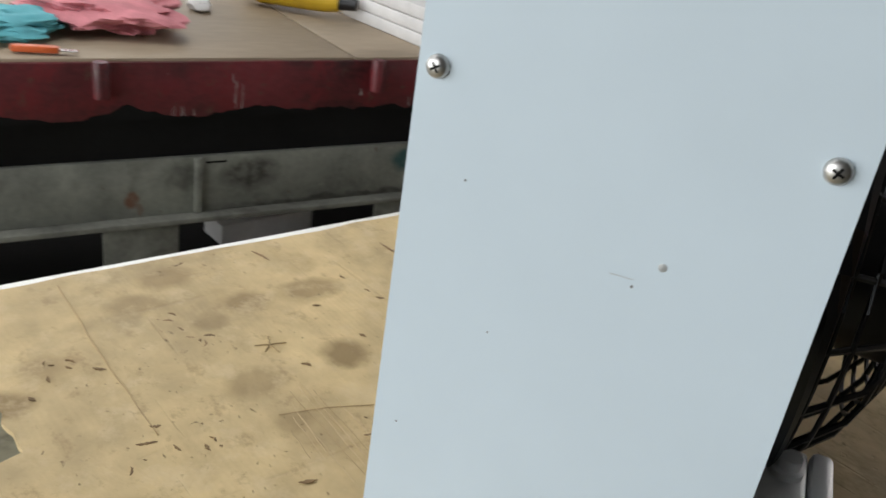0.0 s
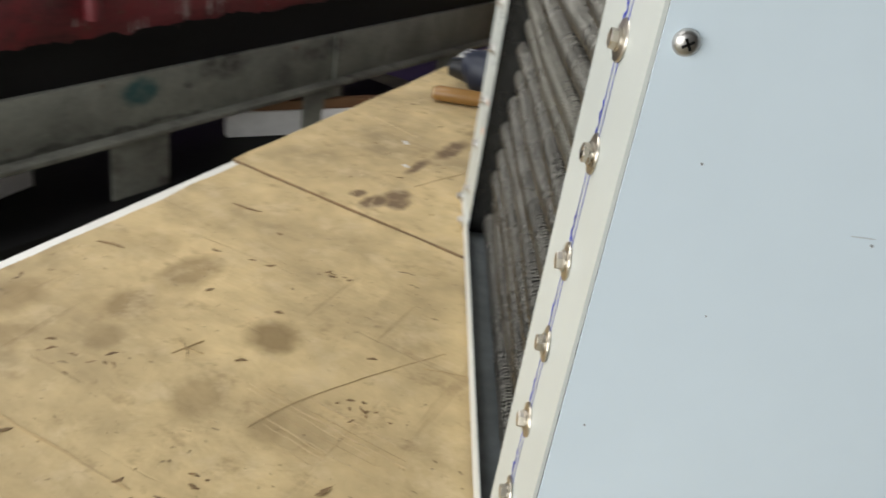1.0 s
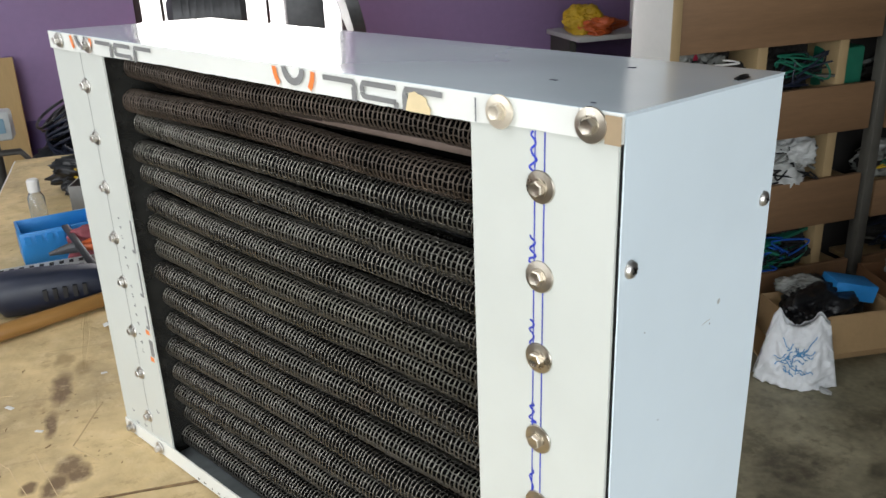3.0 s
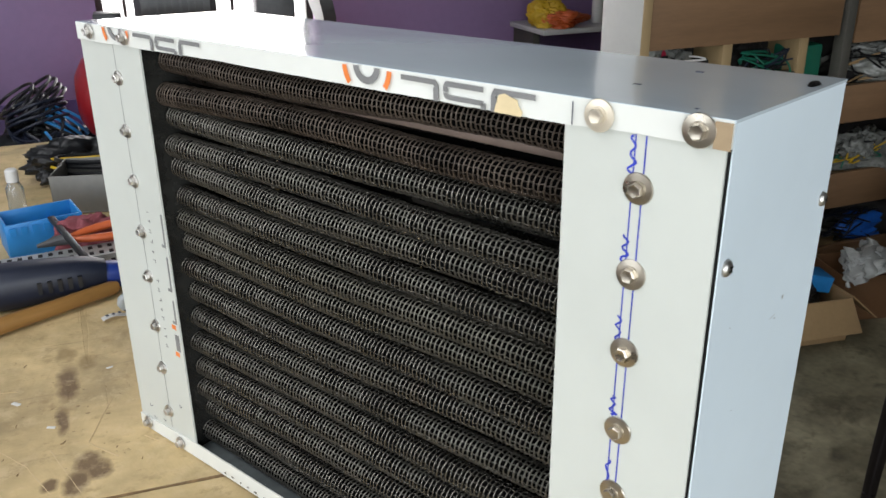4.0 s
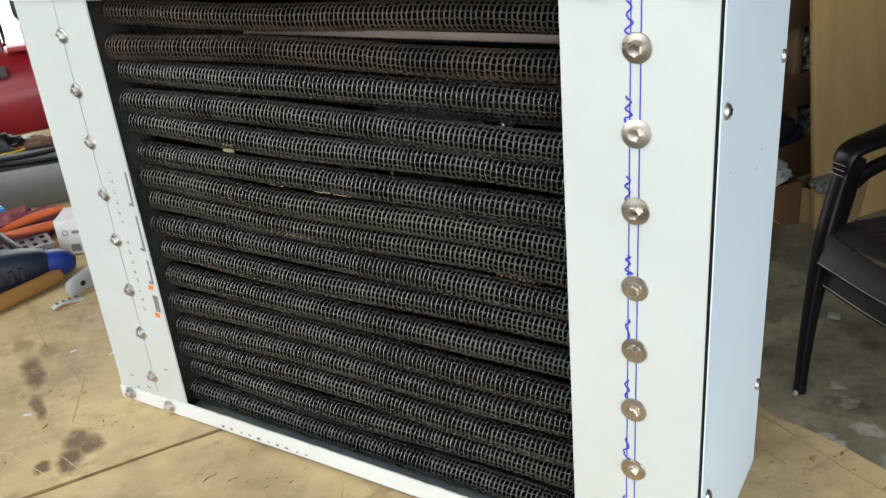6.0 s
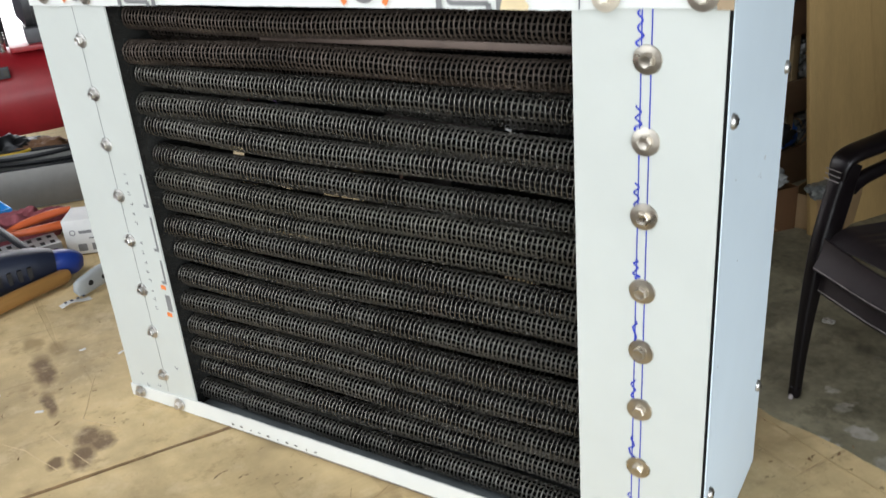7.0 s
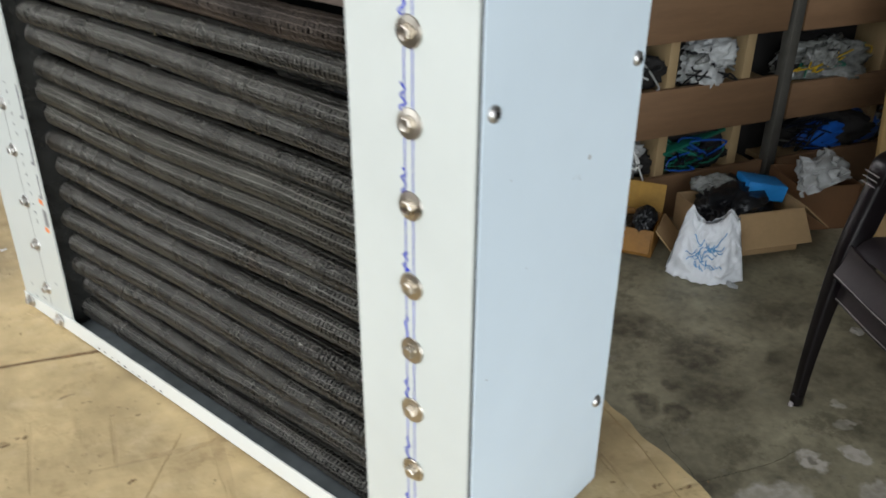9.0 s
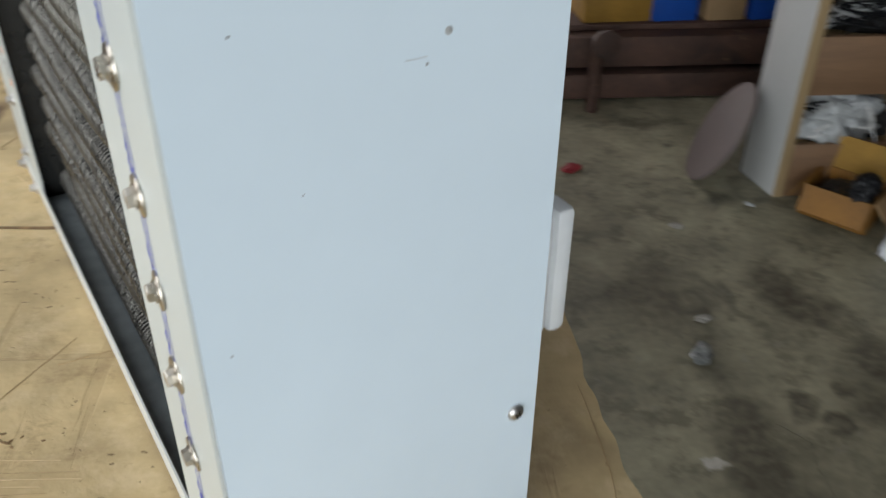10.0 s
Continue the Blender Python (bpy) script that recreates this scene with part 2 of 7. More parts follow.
M_PINKCLOTH = mat("pink_rag", (0.28, 0.075, 0.09), 0.9, 0, 0.25, 14, 200, 0.3)
M_ROSECLOTH = mat("faded_rose_cloth", (0.55, 0.20, 0.22), 0.9, 0, 0.25, 14, 200, 0.3)
M_TEALCLOTH = mat("teal_rag", (0.10, 0.36, 0.40), 0.9, 0, 0.25, 14, 200, 0.3)
M_ORANGE = mat("orange_grip_plastic", (0.58, 0.115, 0.03), 0.4, 0, 0.12, 20, 100, 0.05)
M_YELLOW = mat("yellow_tool_plastic", (0.56, 0.36, 0.02), 0.42, 0, 0.12, 20, 100, 0.05)
M_FOAM = mat("white_foam_block", (0.62, 0.60, 0.58), 0.8, 0, 0.1, 20, 100, 0.15)
M_WHITECARD = mat("white_carton", (0.66, 0.65, 0.62), 0.55, 0, 0.06, 20, 100, 0.05)
M_TROUGH = mat("grey_sheet_metal", (0.19, 0.185, 0.17), 0.5, 0.4, 0.2, 6, 60, 0.1)
M_CHROME = mat("bright_steel", (0.62, 0.62, 0.60), 0.22, 1.0, 0.1, 30, 100, 0.03)
M_PLASTER = mat("dried_plaster_splash", (0.29, 0.27, 0.23), 0.85, 0, 0.2, 30, 100, 0.2)
M_SCREEN = mat("blue_grey_display", (0.10, 0.19, 0.25), 0.3, 0, 0.1, 20, 100, 0.0)
M_BLUEPRINT = mat("light_blue_print", (0.10, 0.30, 0.55), 0.5, 0, 0.1, 30, 100, 0.0)
M_CLEAR = mat("clear_bottle_plastic", (0.75, 0.78, 0.78), 0.12, 0, 0.03, 10, 60, 0.02, trans=0.85)


def mat_cardboard():
    """Brown corrugated card with oil stains, scratches and creases."""
    m = mat("stained_cardboard", (0.56, 0.418, 0.212), 0.72, 0, 0.34, 9, 38, 0.6, stretch=(1, 1, 1), dirt=((0.415, 0.292, 0.132), 0.36, 8))
    nt = m.node_tree
    N, L = nt.nodes, nt.links
    p = N["Principled BSDF"]
    last = p.inputs["Base Color"].links[0].from_socket
    co = N.new("ShaderNodeTexCoord")
    warp = N.new("ShaderNodeTexNoise")
    warp.inputs["Scale"].default_value = 32
    warp.inputs["Detail"].default_value = 6
    L.new(co.outputs["Object"], warp.inputs["Vector"])
    wv = N.new("ShaderNodeVectorMath")
    wv.operation = "MULTIPLY_ADD"
    wv.inputs[1].default_value = (0.026, 0.026, 0)
    L.new(warp.outputs["Color"], wv.inputs[0])
    L.new(co.outputs["Object"], wv.inputs[2])
    stains = [(-0.427, 0.241, 0.036, 0.021, 0.50), (-0.431, 0.164, 0.026, 0.021, 0.55), (-0.511, 0.109, 0.030, 0.022, 0.45), (-0.410, 0.115, 0.018, 0.014, 0.35),
              (-0.302, 0.206, 0.024, 0.022, 0.62), (-0.294, 0.105, 0.028, 0.022, 0.35), (-0.471, 0.060, 0.026, 0.018, 0.35), (-0.361, -0.090, 0.020, 0.018, 0.60), (-0.402, -0.050, 0.020, 0.022, 0.35),
              (-0.363, 0.533, 0.018, 0.013, 0.95), (-0.351, 0.514, 0.016, 0.013, 0.95), (-0.373, 0.497, 0.020, 0.012, 1.0), (-0.400, 0.503, 0.010, 0.010, 0.9),
              (-0.382, 0.716, 0.040, 0.012, 0.75), (-0.386, 0.630, 0.030, 0.008, 0.85), (-0.359, 0.767, 0.020, 0.012, 0.5), (-0.383, 0.801, 0.018, 0.010, 0.5), (-0.229, 0.105, 0.022, 0.016, 0.25)]
    for u, v, a, b, k in stains:
        sub = N.new("ShaderNodeVectorMath")
        sub.operation = "SUBTRACT"
        sub.inputs[1].default_value = (u + 0.013, v + 0.013, 0.76)
        L.new(wv.outputs[0], sub.inputs[0])
        div = N.new("ShaderNodeVectorMath")
        div.operation = "DIVIDE"
        div.inputs[1].default_value = (b, a, 1)
        L.new(sub.outputs[0], div.inputs[0])
        ln = N.new("ShaderNodeVectorMath")
        ln.operation = "LENGTH"
        L.new(div.outputs[0], ln.inputs[0])
        mr = N.new("ShaderNodeMapRange")
        mr.inputs["From Min"].default_value, mr.inputs["From Max"].default_value = 1.32, 0.66
        mr.inputs["To Max"].default_value = min(1.0, 1.35 * k)
        L.new(ln.outputs["Value"], mr.inputs["Value"])
        mx = N.new("ShaderNodeMix")
        mx.data_type = "RGBA"
        mx.inputs["B"].default_value = (0.185, 0.118, 0.060, 1) if k > 0.7 else (0.255, 0.170, 0.070, 1)
        L.new(mr.outputs[0], mx.inputs["Factor"])
        L.new(last, mx.inputs["A"])
        last = mx.outputs["Result"]
    # small dark nicks and long scratches
    dents = []
    cl = N.new("ShaderNodeTexNoise")
    cl.inputs["Scale"].default_value = 11
    cl.inputs["Detail"].default_value = 3
    L.new(co.outputs["Object"], cl.inputs["Vector"])
    clm = N.new("ShaderNodeMapRange")
    clm.inputs["From Min"].default_value, clm.inputs["From Max"].default_value = 0.44, 0.60
    L.new(cl.outputs["Fac"], clm.inputs["Value"])
    for sc, st, lo, k in ((110, (1, 1.5, 1), 0.668, 0.70), (9, (0.5, 9, 1), 0.655, 0.16), (6, (7, 0.5, 1), 0.66, 0.16)):
        mp = N.new("ShaderNodeMapping")
        mp.inputs["Scale"].default_value = st
        mp.inputs["Rotation"].default_value = (0, 0, 0.6)
        L.new(co.outputs["Object"], mp.inputs["Vector"])
        nz = N.new("ShaderNodeTexNoise")
        nz.inputs["Scale"].default_value = sc
        nz.inputs["Detail"].default_value = 6
        nz.inputs["Distortion"].default_value = 0.25
        L.new(mp.outputs[0], nz.inputs["Vector"])
        mr = N.new("ShaderNodeMapRange")
        mr.inputs["From Min"].default_value, mr.inputs["From Max"].default_value = lo, lo + 0.035
        mr.inputs["To Max"].default_value = k
        L.new(nz.outputs["Fac"], mr.inputs["Value"])
        if sc > 20:                        # the nicks lie in clusters
            mm = N.new("ShaderNodeMath")
            mm.operation = "MULTIPLY"
            L.new(mr.outputs[0], mm.inputs[0])
            L.new(clm.outputs[0], mm.inputs[1])
            mr = mm
        dents.append(mr.outputs[0])
        mx = N.new("ShaderNodeMix")
        mx.data_type = "RGBA"
        mx.inputs["B"].default_value = (0.195, 0.112, 0.044, 1)
        L.new(mr.outputs[0], mx.inputs["Factor"])
        L.new(last, mx.inputs["A"])
        last = mx.outputs["Result"]
    L.new(last, p.inputs["Base Color"])
    # faint flutes of the corrugated board, along its width
    fl = N.new("ShaderNodeTexWave")
    fl.bands_direction = "Y"
    fl.inputs["Scale"].default_value = 52
    fl.inputs["Distortion"].default_value = 0.8
    fl.inputs["Detail"].default_value = 3
    fl.inputs["Detail Scale"].default_value = 0.6
    L.new(co.outputs["Object"], fl.inputs["Vector"])
    patchy = N.new("ShaderNodeTexNoise")
    patchy.inputs["Scale"].default_value = 6
    L.new(co.outputs["Object"], patchy.inputs["Vector"])
    pm = N.new("ShaderNodeMapRange")
    pm.inputs["From Min"].default_value, pm.inputs["From Max"].default_value = 0.42, 0.65
    pm.inputs["To Max"].default_value = 0.06
    L.new(patchy.outputs["Fac"], pm.inputs["Value"])
    fm = N.new("ShaderNodeMath")
    fm.operation = "MULTIPLY"
    L.new(fl.outputs["Fac"], fm.inputs[0])
    L.new(pm.outputs[0], fm.inputs[1])
    fx = N.new("ShaderNodeMix")
    fx.data_type = "RGBA"
    fx.inputs["B"].default_value = (0.28, 0.18, 0.075, 1)
    L.new(fm.outputs[0], fx.inputs["Factor"])
    L.new(last, fx.inputs["A"])
    L.new(fx.outputs["Result"], p.inputs["Base Color"])
    # soft wrinkles
    old = p.inputs["Normal"].links[0].from_socket
    wr = N.new("ShaderNodeTexNoise")
    wr.inputs["Scale"].default_value = 15
    wr.inputs["Detail"].default_value = 5
    wr.inputs["Distortion"].default_value = 0.3
    L.new(co.outputs["Object"], wr.inputs["Vector"])
    wb2 = N.new("ShaderNodeBump")
    wb2.inputs["Strength"].default_value = 0.85
    wb2.inputs["Distance"].default_value = 0.006
    L.new(wr.outputs["Fac"], wb2.inputs["Height"])
    L.new(old, wb2.inputs["Normal"])
    shape = wb2.outputs[0]
    for d in dents:
        db = N.new("ShaderNodeBump")
        db.invert = True
        db.inputs["Strength"].default_value = 1.0
        db.inputs["Distance"].default_value = 0.002
        L.new(d, db.inputs["Height"])
        L.new(shape, db.inputs["Normal"])
        shape = db.outputs[0]
    L.new(shape, p.inputs["Normal"])
    return m


def add_spots(m, spots, colour, warp_scale, warp, soft, speckle, upright=False):
    """Stains of their own shape on a floor: spots of (u, v, half width, half depth, strength) with a ragged rim."""
    N, L = m.node_tree.nodes, m.node_tree.links
    p = N["Principled BSDF"]
    last = p.inputs["Base Color"].links[0].from_socket
    tc = N.new("ShaderNodeTexCoord")
    place = tc.outputs["Object"]
    if upright:                            # spots lie in y and z
        cut, put = N.new("ShaderNodeSeparateXYZ"), N.new("ShaderNodeCombineXYZ")
        L.new(place, cut.inputs[0])
        L.new(cut.outputs["Y"], put.inputs["X"])
        L.new(cut.outputs["Z"], put.inputs["Y"])
        place = put.outputs[0]
    wn_ = N.new("ShaderNodeTexNoise")
    wn_.inputs["Scale"].default_value = warp_scale
    wn_.inputs["Detail"].default_value = 6
    L.new(place, wn_.inputs["Vector"])
    wv = N.new("ShaderNodeVectorMath")
    wv.operation = "MULTIPLY_ADD"
    wv.inputs[1].default_value = (warp, warp, 0)
    L.new(wn_.outputs["Color"], wv.inputs[0])
    L.new(place, wv.inputs[2])
    grain = N.new("ShaderNodeTexNoise")
    grain.inputs["Scale"].default_value = 38
    grain.inputs["Detail"].default_value = 6
    L.new(place, grain.inputs["Vector"])
    gr = N.new("ShaderNodeMapRange")
    gr.inputs["From Min"].default_value, gr.inputs["From Max"].default_value = 0.40, 0.58
    gr.inputs["To Min"].default_value = 1.0 - speckle
    L.new(grain.outputs["Fac"], gr.inputs["Value"])
    for u, v, a, b, k in spots:
        sub = N.new("ShaderNodeVectorMath")
        sub.operation = "SUBTRACT"
        sub.inputs[1].default_value = (u + warp / 2, v + warp / 2, 0)
        L.new(wv.outputs[0], sub.inputs[0])
        div = N.new("ShaderNodeVectorMath")
        div.operation = "DIVIDE"
        div.inputs[1].default_value = (a, b, 1)
        L.new(sub.outputs[0], div.inputs[0])
        ln = N.new("ShaderNodeVectorMath")
        ln.operation = "LENGTH"
        L.new(div.outputs[0], ln.inputs[0])
        mr = N.new("ShaderNodeMapRange")
        mr.inputs["From Min"].default_value, mr.inputs["From Max"].default_value = 1.0 + soft, 1.0 - soft
        mr.inputs["To Max"].default_value = k
        L.new(ln.outputs["Value"], mr.inputs["Value"])
        mu = N.new("ShaderNodeMath")
        mu.operation = "MULTIPLY"
        L.new(mr.outputs[0], mu.inputs[0])
        L.new(gr.outputs[0], mu.inputs[1])
        mx = N.new("ShaderNodeMix")
        mx.data_type = "RGBA"
        mx.inputs["B"].default_value = (*colour, 1)
        L.new(mu.outputs[0], mx.inputs["Factor"])
        L.new(last, mx.inputs["A"])
        last = mx.outputs["Result"]
    L.new(last, p.inputs["Base Color"])


def worn_layer(m, colour, scale, lo, hi, strength, stretch=(1, 1, 1)):
    """Ragged patches of another colour over a painted surface."""
    N, L = m.node_tree.nodes, m.node_tree.links
    p = N["Principled BSDF"]
    tc, mp, nz, mr, mx = (N.new("ShaderNode" + k) for k in ("TexCoord", "Mapping", "TexNoise", "MapRange", "Mix"))
    mp.inputs["Scale"].default_value = stretch
    mp.inputs["Location"].default_value = (scale, 3.1 * scale, 0)
    nz.inputs["Scale"].default_value = scale
    nz.inputs["Detail"].default_value = 9
    nz.inputs["Roughness"].default_value = 0.72
    mr.inputs["From Min"].default_value, mr.inputs["From Max"].default_value = lo, hi
    mr.inputs["To Max"].default_value = strength
    mx.data_type = "RGBA"
    mx.inputs["B"].default_value = (*colour, 1)
    L.new(tc.outputs["Object"], mp.inputs["Vector"])
    L.new(mp.outputs[0], nz.inputs["Vector"])
    L.new(nz.outputs["Fac"], mr.inputs["Value"])
    L.new(mr.outputs[0], mx.inputs["Factor"])
    L.new(p.inputs["Base Color"].links[0].from_socket, mx.inputs["A"])
    L.new(mx.outputs["Result"], p.inputs["Base Color"])


# damp, oil stains and dried plaster on the concrete
worn_layer(M_CONCRETE, (0.070, 0.060, 0.036), 9, 0.52, 0.62, 0.55)
worn_layer(M_CONCRETE, (0.265, 0.245, 0.190), 22, 0.58, 0.68, 0.55)
add_spots(M_CONCRETE, [(0.82, 0.78, 0.13, 0.15, 0.45), (1.62, 0.75, 0.16, 0.30, 0.35), (0.72, 1.25, 0.10, 0.22, 0.35), (1.25, 0.90, 0.26, 0.10, 0.35)], (0.060, 0.051, 0.031), 6, 0.16, 0.35, 0.30)
add_spots(M_CONCRETE, [(1.01, 1.350, 0.055, 0.085, 0.75), (1.065, 1.255, 0.080, 0.060, 0.75), (1.165, 1.065, 0.105, 0.070, 0.75), (0.908, 0.943, 0.034, 0.036, 0.8), (1.013, 0.971, 0.022, 0.026, 0.7), (0.962, 0.890, 0.030, 0.022, 0.8), (1.094, 0.90, 0.09, 0.035, 0.6), (0.772, 0.915, 0.06, 0.05, 0.6), (0.753, 0.798, 0.06, 0.08, 0.65), (0.845, 0.660, 0.05, 0.04, 0.75), (0.790, 0.662, 0.025, 0.025, 0.7), (1.55, 1.12, 0.12, 0.06, 0.5), (0.70, 1.35, 0.08, 0.16, 0.4)], (0.046, 0.037, 0.024), 13, 0.10, 0.30, 0.40)
add_spots(M_CONCRETE, [(0.955, 0.560, 0.105, 0.055, 0.85), (1.140, 0.633, 0.028, 0.036, 0.9), (1.245, 0.613, 0.026, 0.032, 0.95), (1.342, 0.764, 0.014, 0.016, 0.7), (1.20, 0.50, 0.05, 0.035, 0.7), (0.683, 0.800, 0.021, 0.018, 0.95), (1.05, 0.48, 0.05, 0.03, 0.6), (1.30, 0.70, 0.03, 0.015, 0.5)], (0.50, 0.465, 0.40), 40, 0.050, 0.16, 0.45)
add_spots(M_CONCRETE, [(1.139, 0.634, 0.009, 0.012, 0.8), (0.905, 0.575, 0.012, 0.04, 0.6), (0.985, 0.545, 0.035, 0.012, 0.5)], (0.12, 0.108, 0.078), 50, 0.03, 0.3, 0.3)



worn_layer(M_RUST, (0.20, 0.13, 0.075), 16, 0.60, 0.68, 0.7)
M_CRACK = mat("dirt_filled_crack", (0.050, 0.042, 0.030), 0.9, 0, 0.3, 40, 200, 0.3)
worn_layer(M_REDPAINT, (0.150, 0.014, 0.018), 13, 0.50, 0.60, 0.8)
worn_layer(M_REDPAINT, (0.085, 0.045, 0.032), 24, 0.57, 0.63, 0.7)
worn_layer(M_REDPAINT, (0.30, 0.24, 0.23), 46, 0.66, 0.70, 0.8)
M_BEAM = mat("scuffed_beam_paint", (0.150, 0.153, 0.128), 0.6, 0, 0.45, 7, 80, 0.5, dirt=((0.040, 0.032, 0.025), 0.30, 7))
worn_layer(M_BEAM, (0.085, 0.045, 0.025), 17, 0.63, 0.68, 0.8)
worn_layer(M_BEAM, (0.24, 0.24, 0.21), 30, 0.62, 0.70, 0.5, (1, 0.4, 1))
add_spots(M_BEAM, [(0.351, 0.457, 0.065, 0.035, 0.85), (0.19, 0.455, 0.05, 0.03, 0.6), (1.053, 0.482, 0.085, 0.030, 0.85), (0.941, 0.452, 0.016, 0.012, 0.9), (0.62, 0.372, 0.30, 0.010, 0.7), (1.45, 0.47, 0.12, 0.03, 0.7), (-0.3, 0.46, 0.10, 0.03, 0.7)], (0.022, 0.019, 0.015), 22, 0.06, 0.35, 0.5, True)
add_spots(M_BEAM, [(0.074, 0.410, 0.016, 0.020, 0.9), (0.09, 0.384, 0.008, 0.014, 0.8)], (0.13, 0.050, 0.022), 40, 0.02, 0.2, 0.4, True)
add_spots(M_BEAM, [(0.792, 0.460, 0.052, 0.034, 0.95)], (0.010, 0.060, 0.058), 26, 0.03, 0.2, 0.25, True)


M_CARD = mat_cardboard()
worn_layer(M_CARD, (0.70, 0.545, 0.315), 24, 0.52, 0.66, 0.50)
worn_layer(M_CARD, (0.335, 0.225, 0.105), 31, 0.56, 0.66, 0.55, (1, 1.3, 1))
M_CREASEPALE = mat("pale_card_wrinkle", (0.60, 0.45, 0.25), 0.7, 0, 0.15, 20, 100, 0.2)
M_CREASE = mat("bruised_card_crease", (0.40, 0.280, 0.135), 0.75, 0, 0.2, 20, 100, 0.2)


def mat_glow(name, col, strength):
    m = bpy.data.materials.new(name)
    m.use_nodes = True
    p = m.node_tree.nodes["Principled BSDF"]
    p.inputs["Base Color"].default_value = (*col, 1)
    p.inputs["Emission Color"].default_value = (*col, 1)
    p.inputs["Emission Strength"].default_value = strength
    return m


M_OUTSIDE = mat_glow("bright_daylight_outside", (1.0, 0.99, 0.97), 3.2)

# ---------------------------------------------------------------- mesh tools


def finish(name, bm, material, sharp=0.6):
    bmesh.ops.recalc_face_normals(bm, faces=bm.faces)
    for f in bm.faces:
        f.smooth = True
    for e in bm.edges:
        if len(e.link_faces) == 2 and e.calc_face_angle(0.0) > sharp:
            e.smooth = False
    me = bpy.data.meshes.new(name)
    bm.to_mesh(me)
    bm.free()
    if material:
        me.materials.append(material)
    return me


def part(name, bm, material, parent, label="", m=None, sharp=0.6):
    ob = new(name, finish(name, bm, material, sharp) if isinstance(bm, bmesh.types.BMesh) else bm)
    ob.parent = parent
    if m is not None:
        ob.matrix_basis = m
    if label:
        ob["label"] = label
    return ob


def thing(name, m, label, category, group="", kind=""):
    ob = new(name)
    ob.empty_display_size = 0.05
    ob.matrix_world = m
    return tagged(ob, label, category, group, kind)


def solid(name, bm, material, m, label, category, group="", kind="", sharp=0.6):
    ob = new(name, finish(name, bm, material, sharp))
    ob.matrix_world = m
    return tagged(ob, label, category, group, kind)


def box(bm, lo, hi, bevel=0.0, m=None):
    vs = [bm.verts.new((x, y, z)) for x in (lo[0], hi[0]) for y in (lo[1], hi[1]) for z in (lo[2], hi[2])]
    fs = [bm.faces.new([vs[i] for i in q]) for q in ((0, 1, 3, 2), (4, 6, 7, 5), (0, 4, 5, 1), (2, 3, 7, 6), (0, 2, 6, 4), (1, 5, 7, 3))]
    out = vs
    if bevel > 0:
        es = list({e for f in fs for e in f.edges})
        r = bmesh.ops.bevel(bm, geom=es, offset=bevel, segments=2, affect="EDGES", profile=0.5)
        out = list({v for f in r["faces"] for v in f.verts} | {v for v in vs if v.is_valid})
    if m is not None:
        bmesh.ops.transform(bm, matrix=m, verts=[v for v in out if v.is_valid])
    return bm


def boxed(lo, hi, bevel=0.0, m=None):
    return box(bmesh.new(), lo, hi, bevel, m)


def ring_frames(pts):
    pts = [Vector(p) for p in pts]
    up = Vector((0.123, 0.321, 0.94)).normalized()
    out = []
    for i, p in enumerate(pts):
        d = (pts[min(i + 1, len(pts) - 1)] - pts[max(i - 1, 0)]).normalized()
        a = d.cross(up)
        if a.length < 1e-4:
            a = d.cross(Vector((1, 0, 0)))
        a.normalize()
        out.append((p, a, d.cross(a)))
    return out


def tube(bm, pts, r, n=8, caps=True):
    """A round bar along points; r is a radius or one for each point."""
    rows = []
    for i, (p, a, b) in enumerate(ring_frames(pts)):
        rad = r[i] if isinstance(r, (list, tuple)) else r
        rows.append([bm.verts.new(p + rad * (math.cos(2 * math.pi * k / n) * a + math.sin(2 * math.pi * k / n) * b)) for k in range(n)])
    for r0, r1 in zip(rows, rows[1:]):
        for k in range(n):
            bm.faces.new((r0[k], r0[(k + 1) % n], r1[(k + 1) % n], r1[k]))
    if caps:
        bm.faces.new(rows[0][::-1])
        bm.faces.new(rows[-1])
    return bm


def lathe(bm, profile, m=None, n=24):
    """Profile of (radius, height) turned about z."""
    vs = []
    rows = []
    for r, z in profile:
        row = [bm.verts.new((max(r, 1e-5) * math.cos(2 * math.pi * k / n), max(r, 1e-5) * math.sin(2 * math.pi * k / n), z)) for k in range(n)]
        rows.append(row)
        vs += row
    for r0, r1 in zip(rows, rows[1:]):
        for k in range(n):
            bm.faces.new((r0[k], r0[(k + 1) % n], r1[(k + 1) % n], r1[k]))
    bm.faces.new(rows[0][::-1])
    bm.faces.new(rows[-1])
    if m is not None:
        bmesh.ops.transform(bm, matrix=m, verts=vs)
    return bm


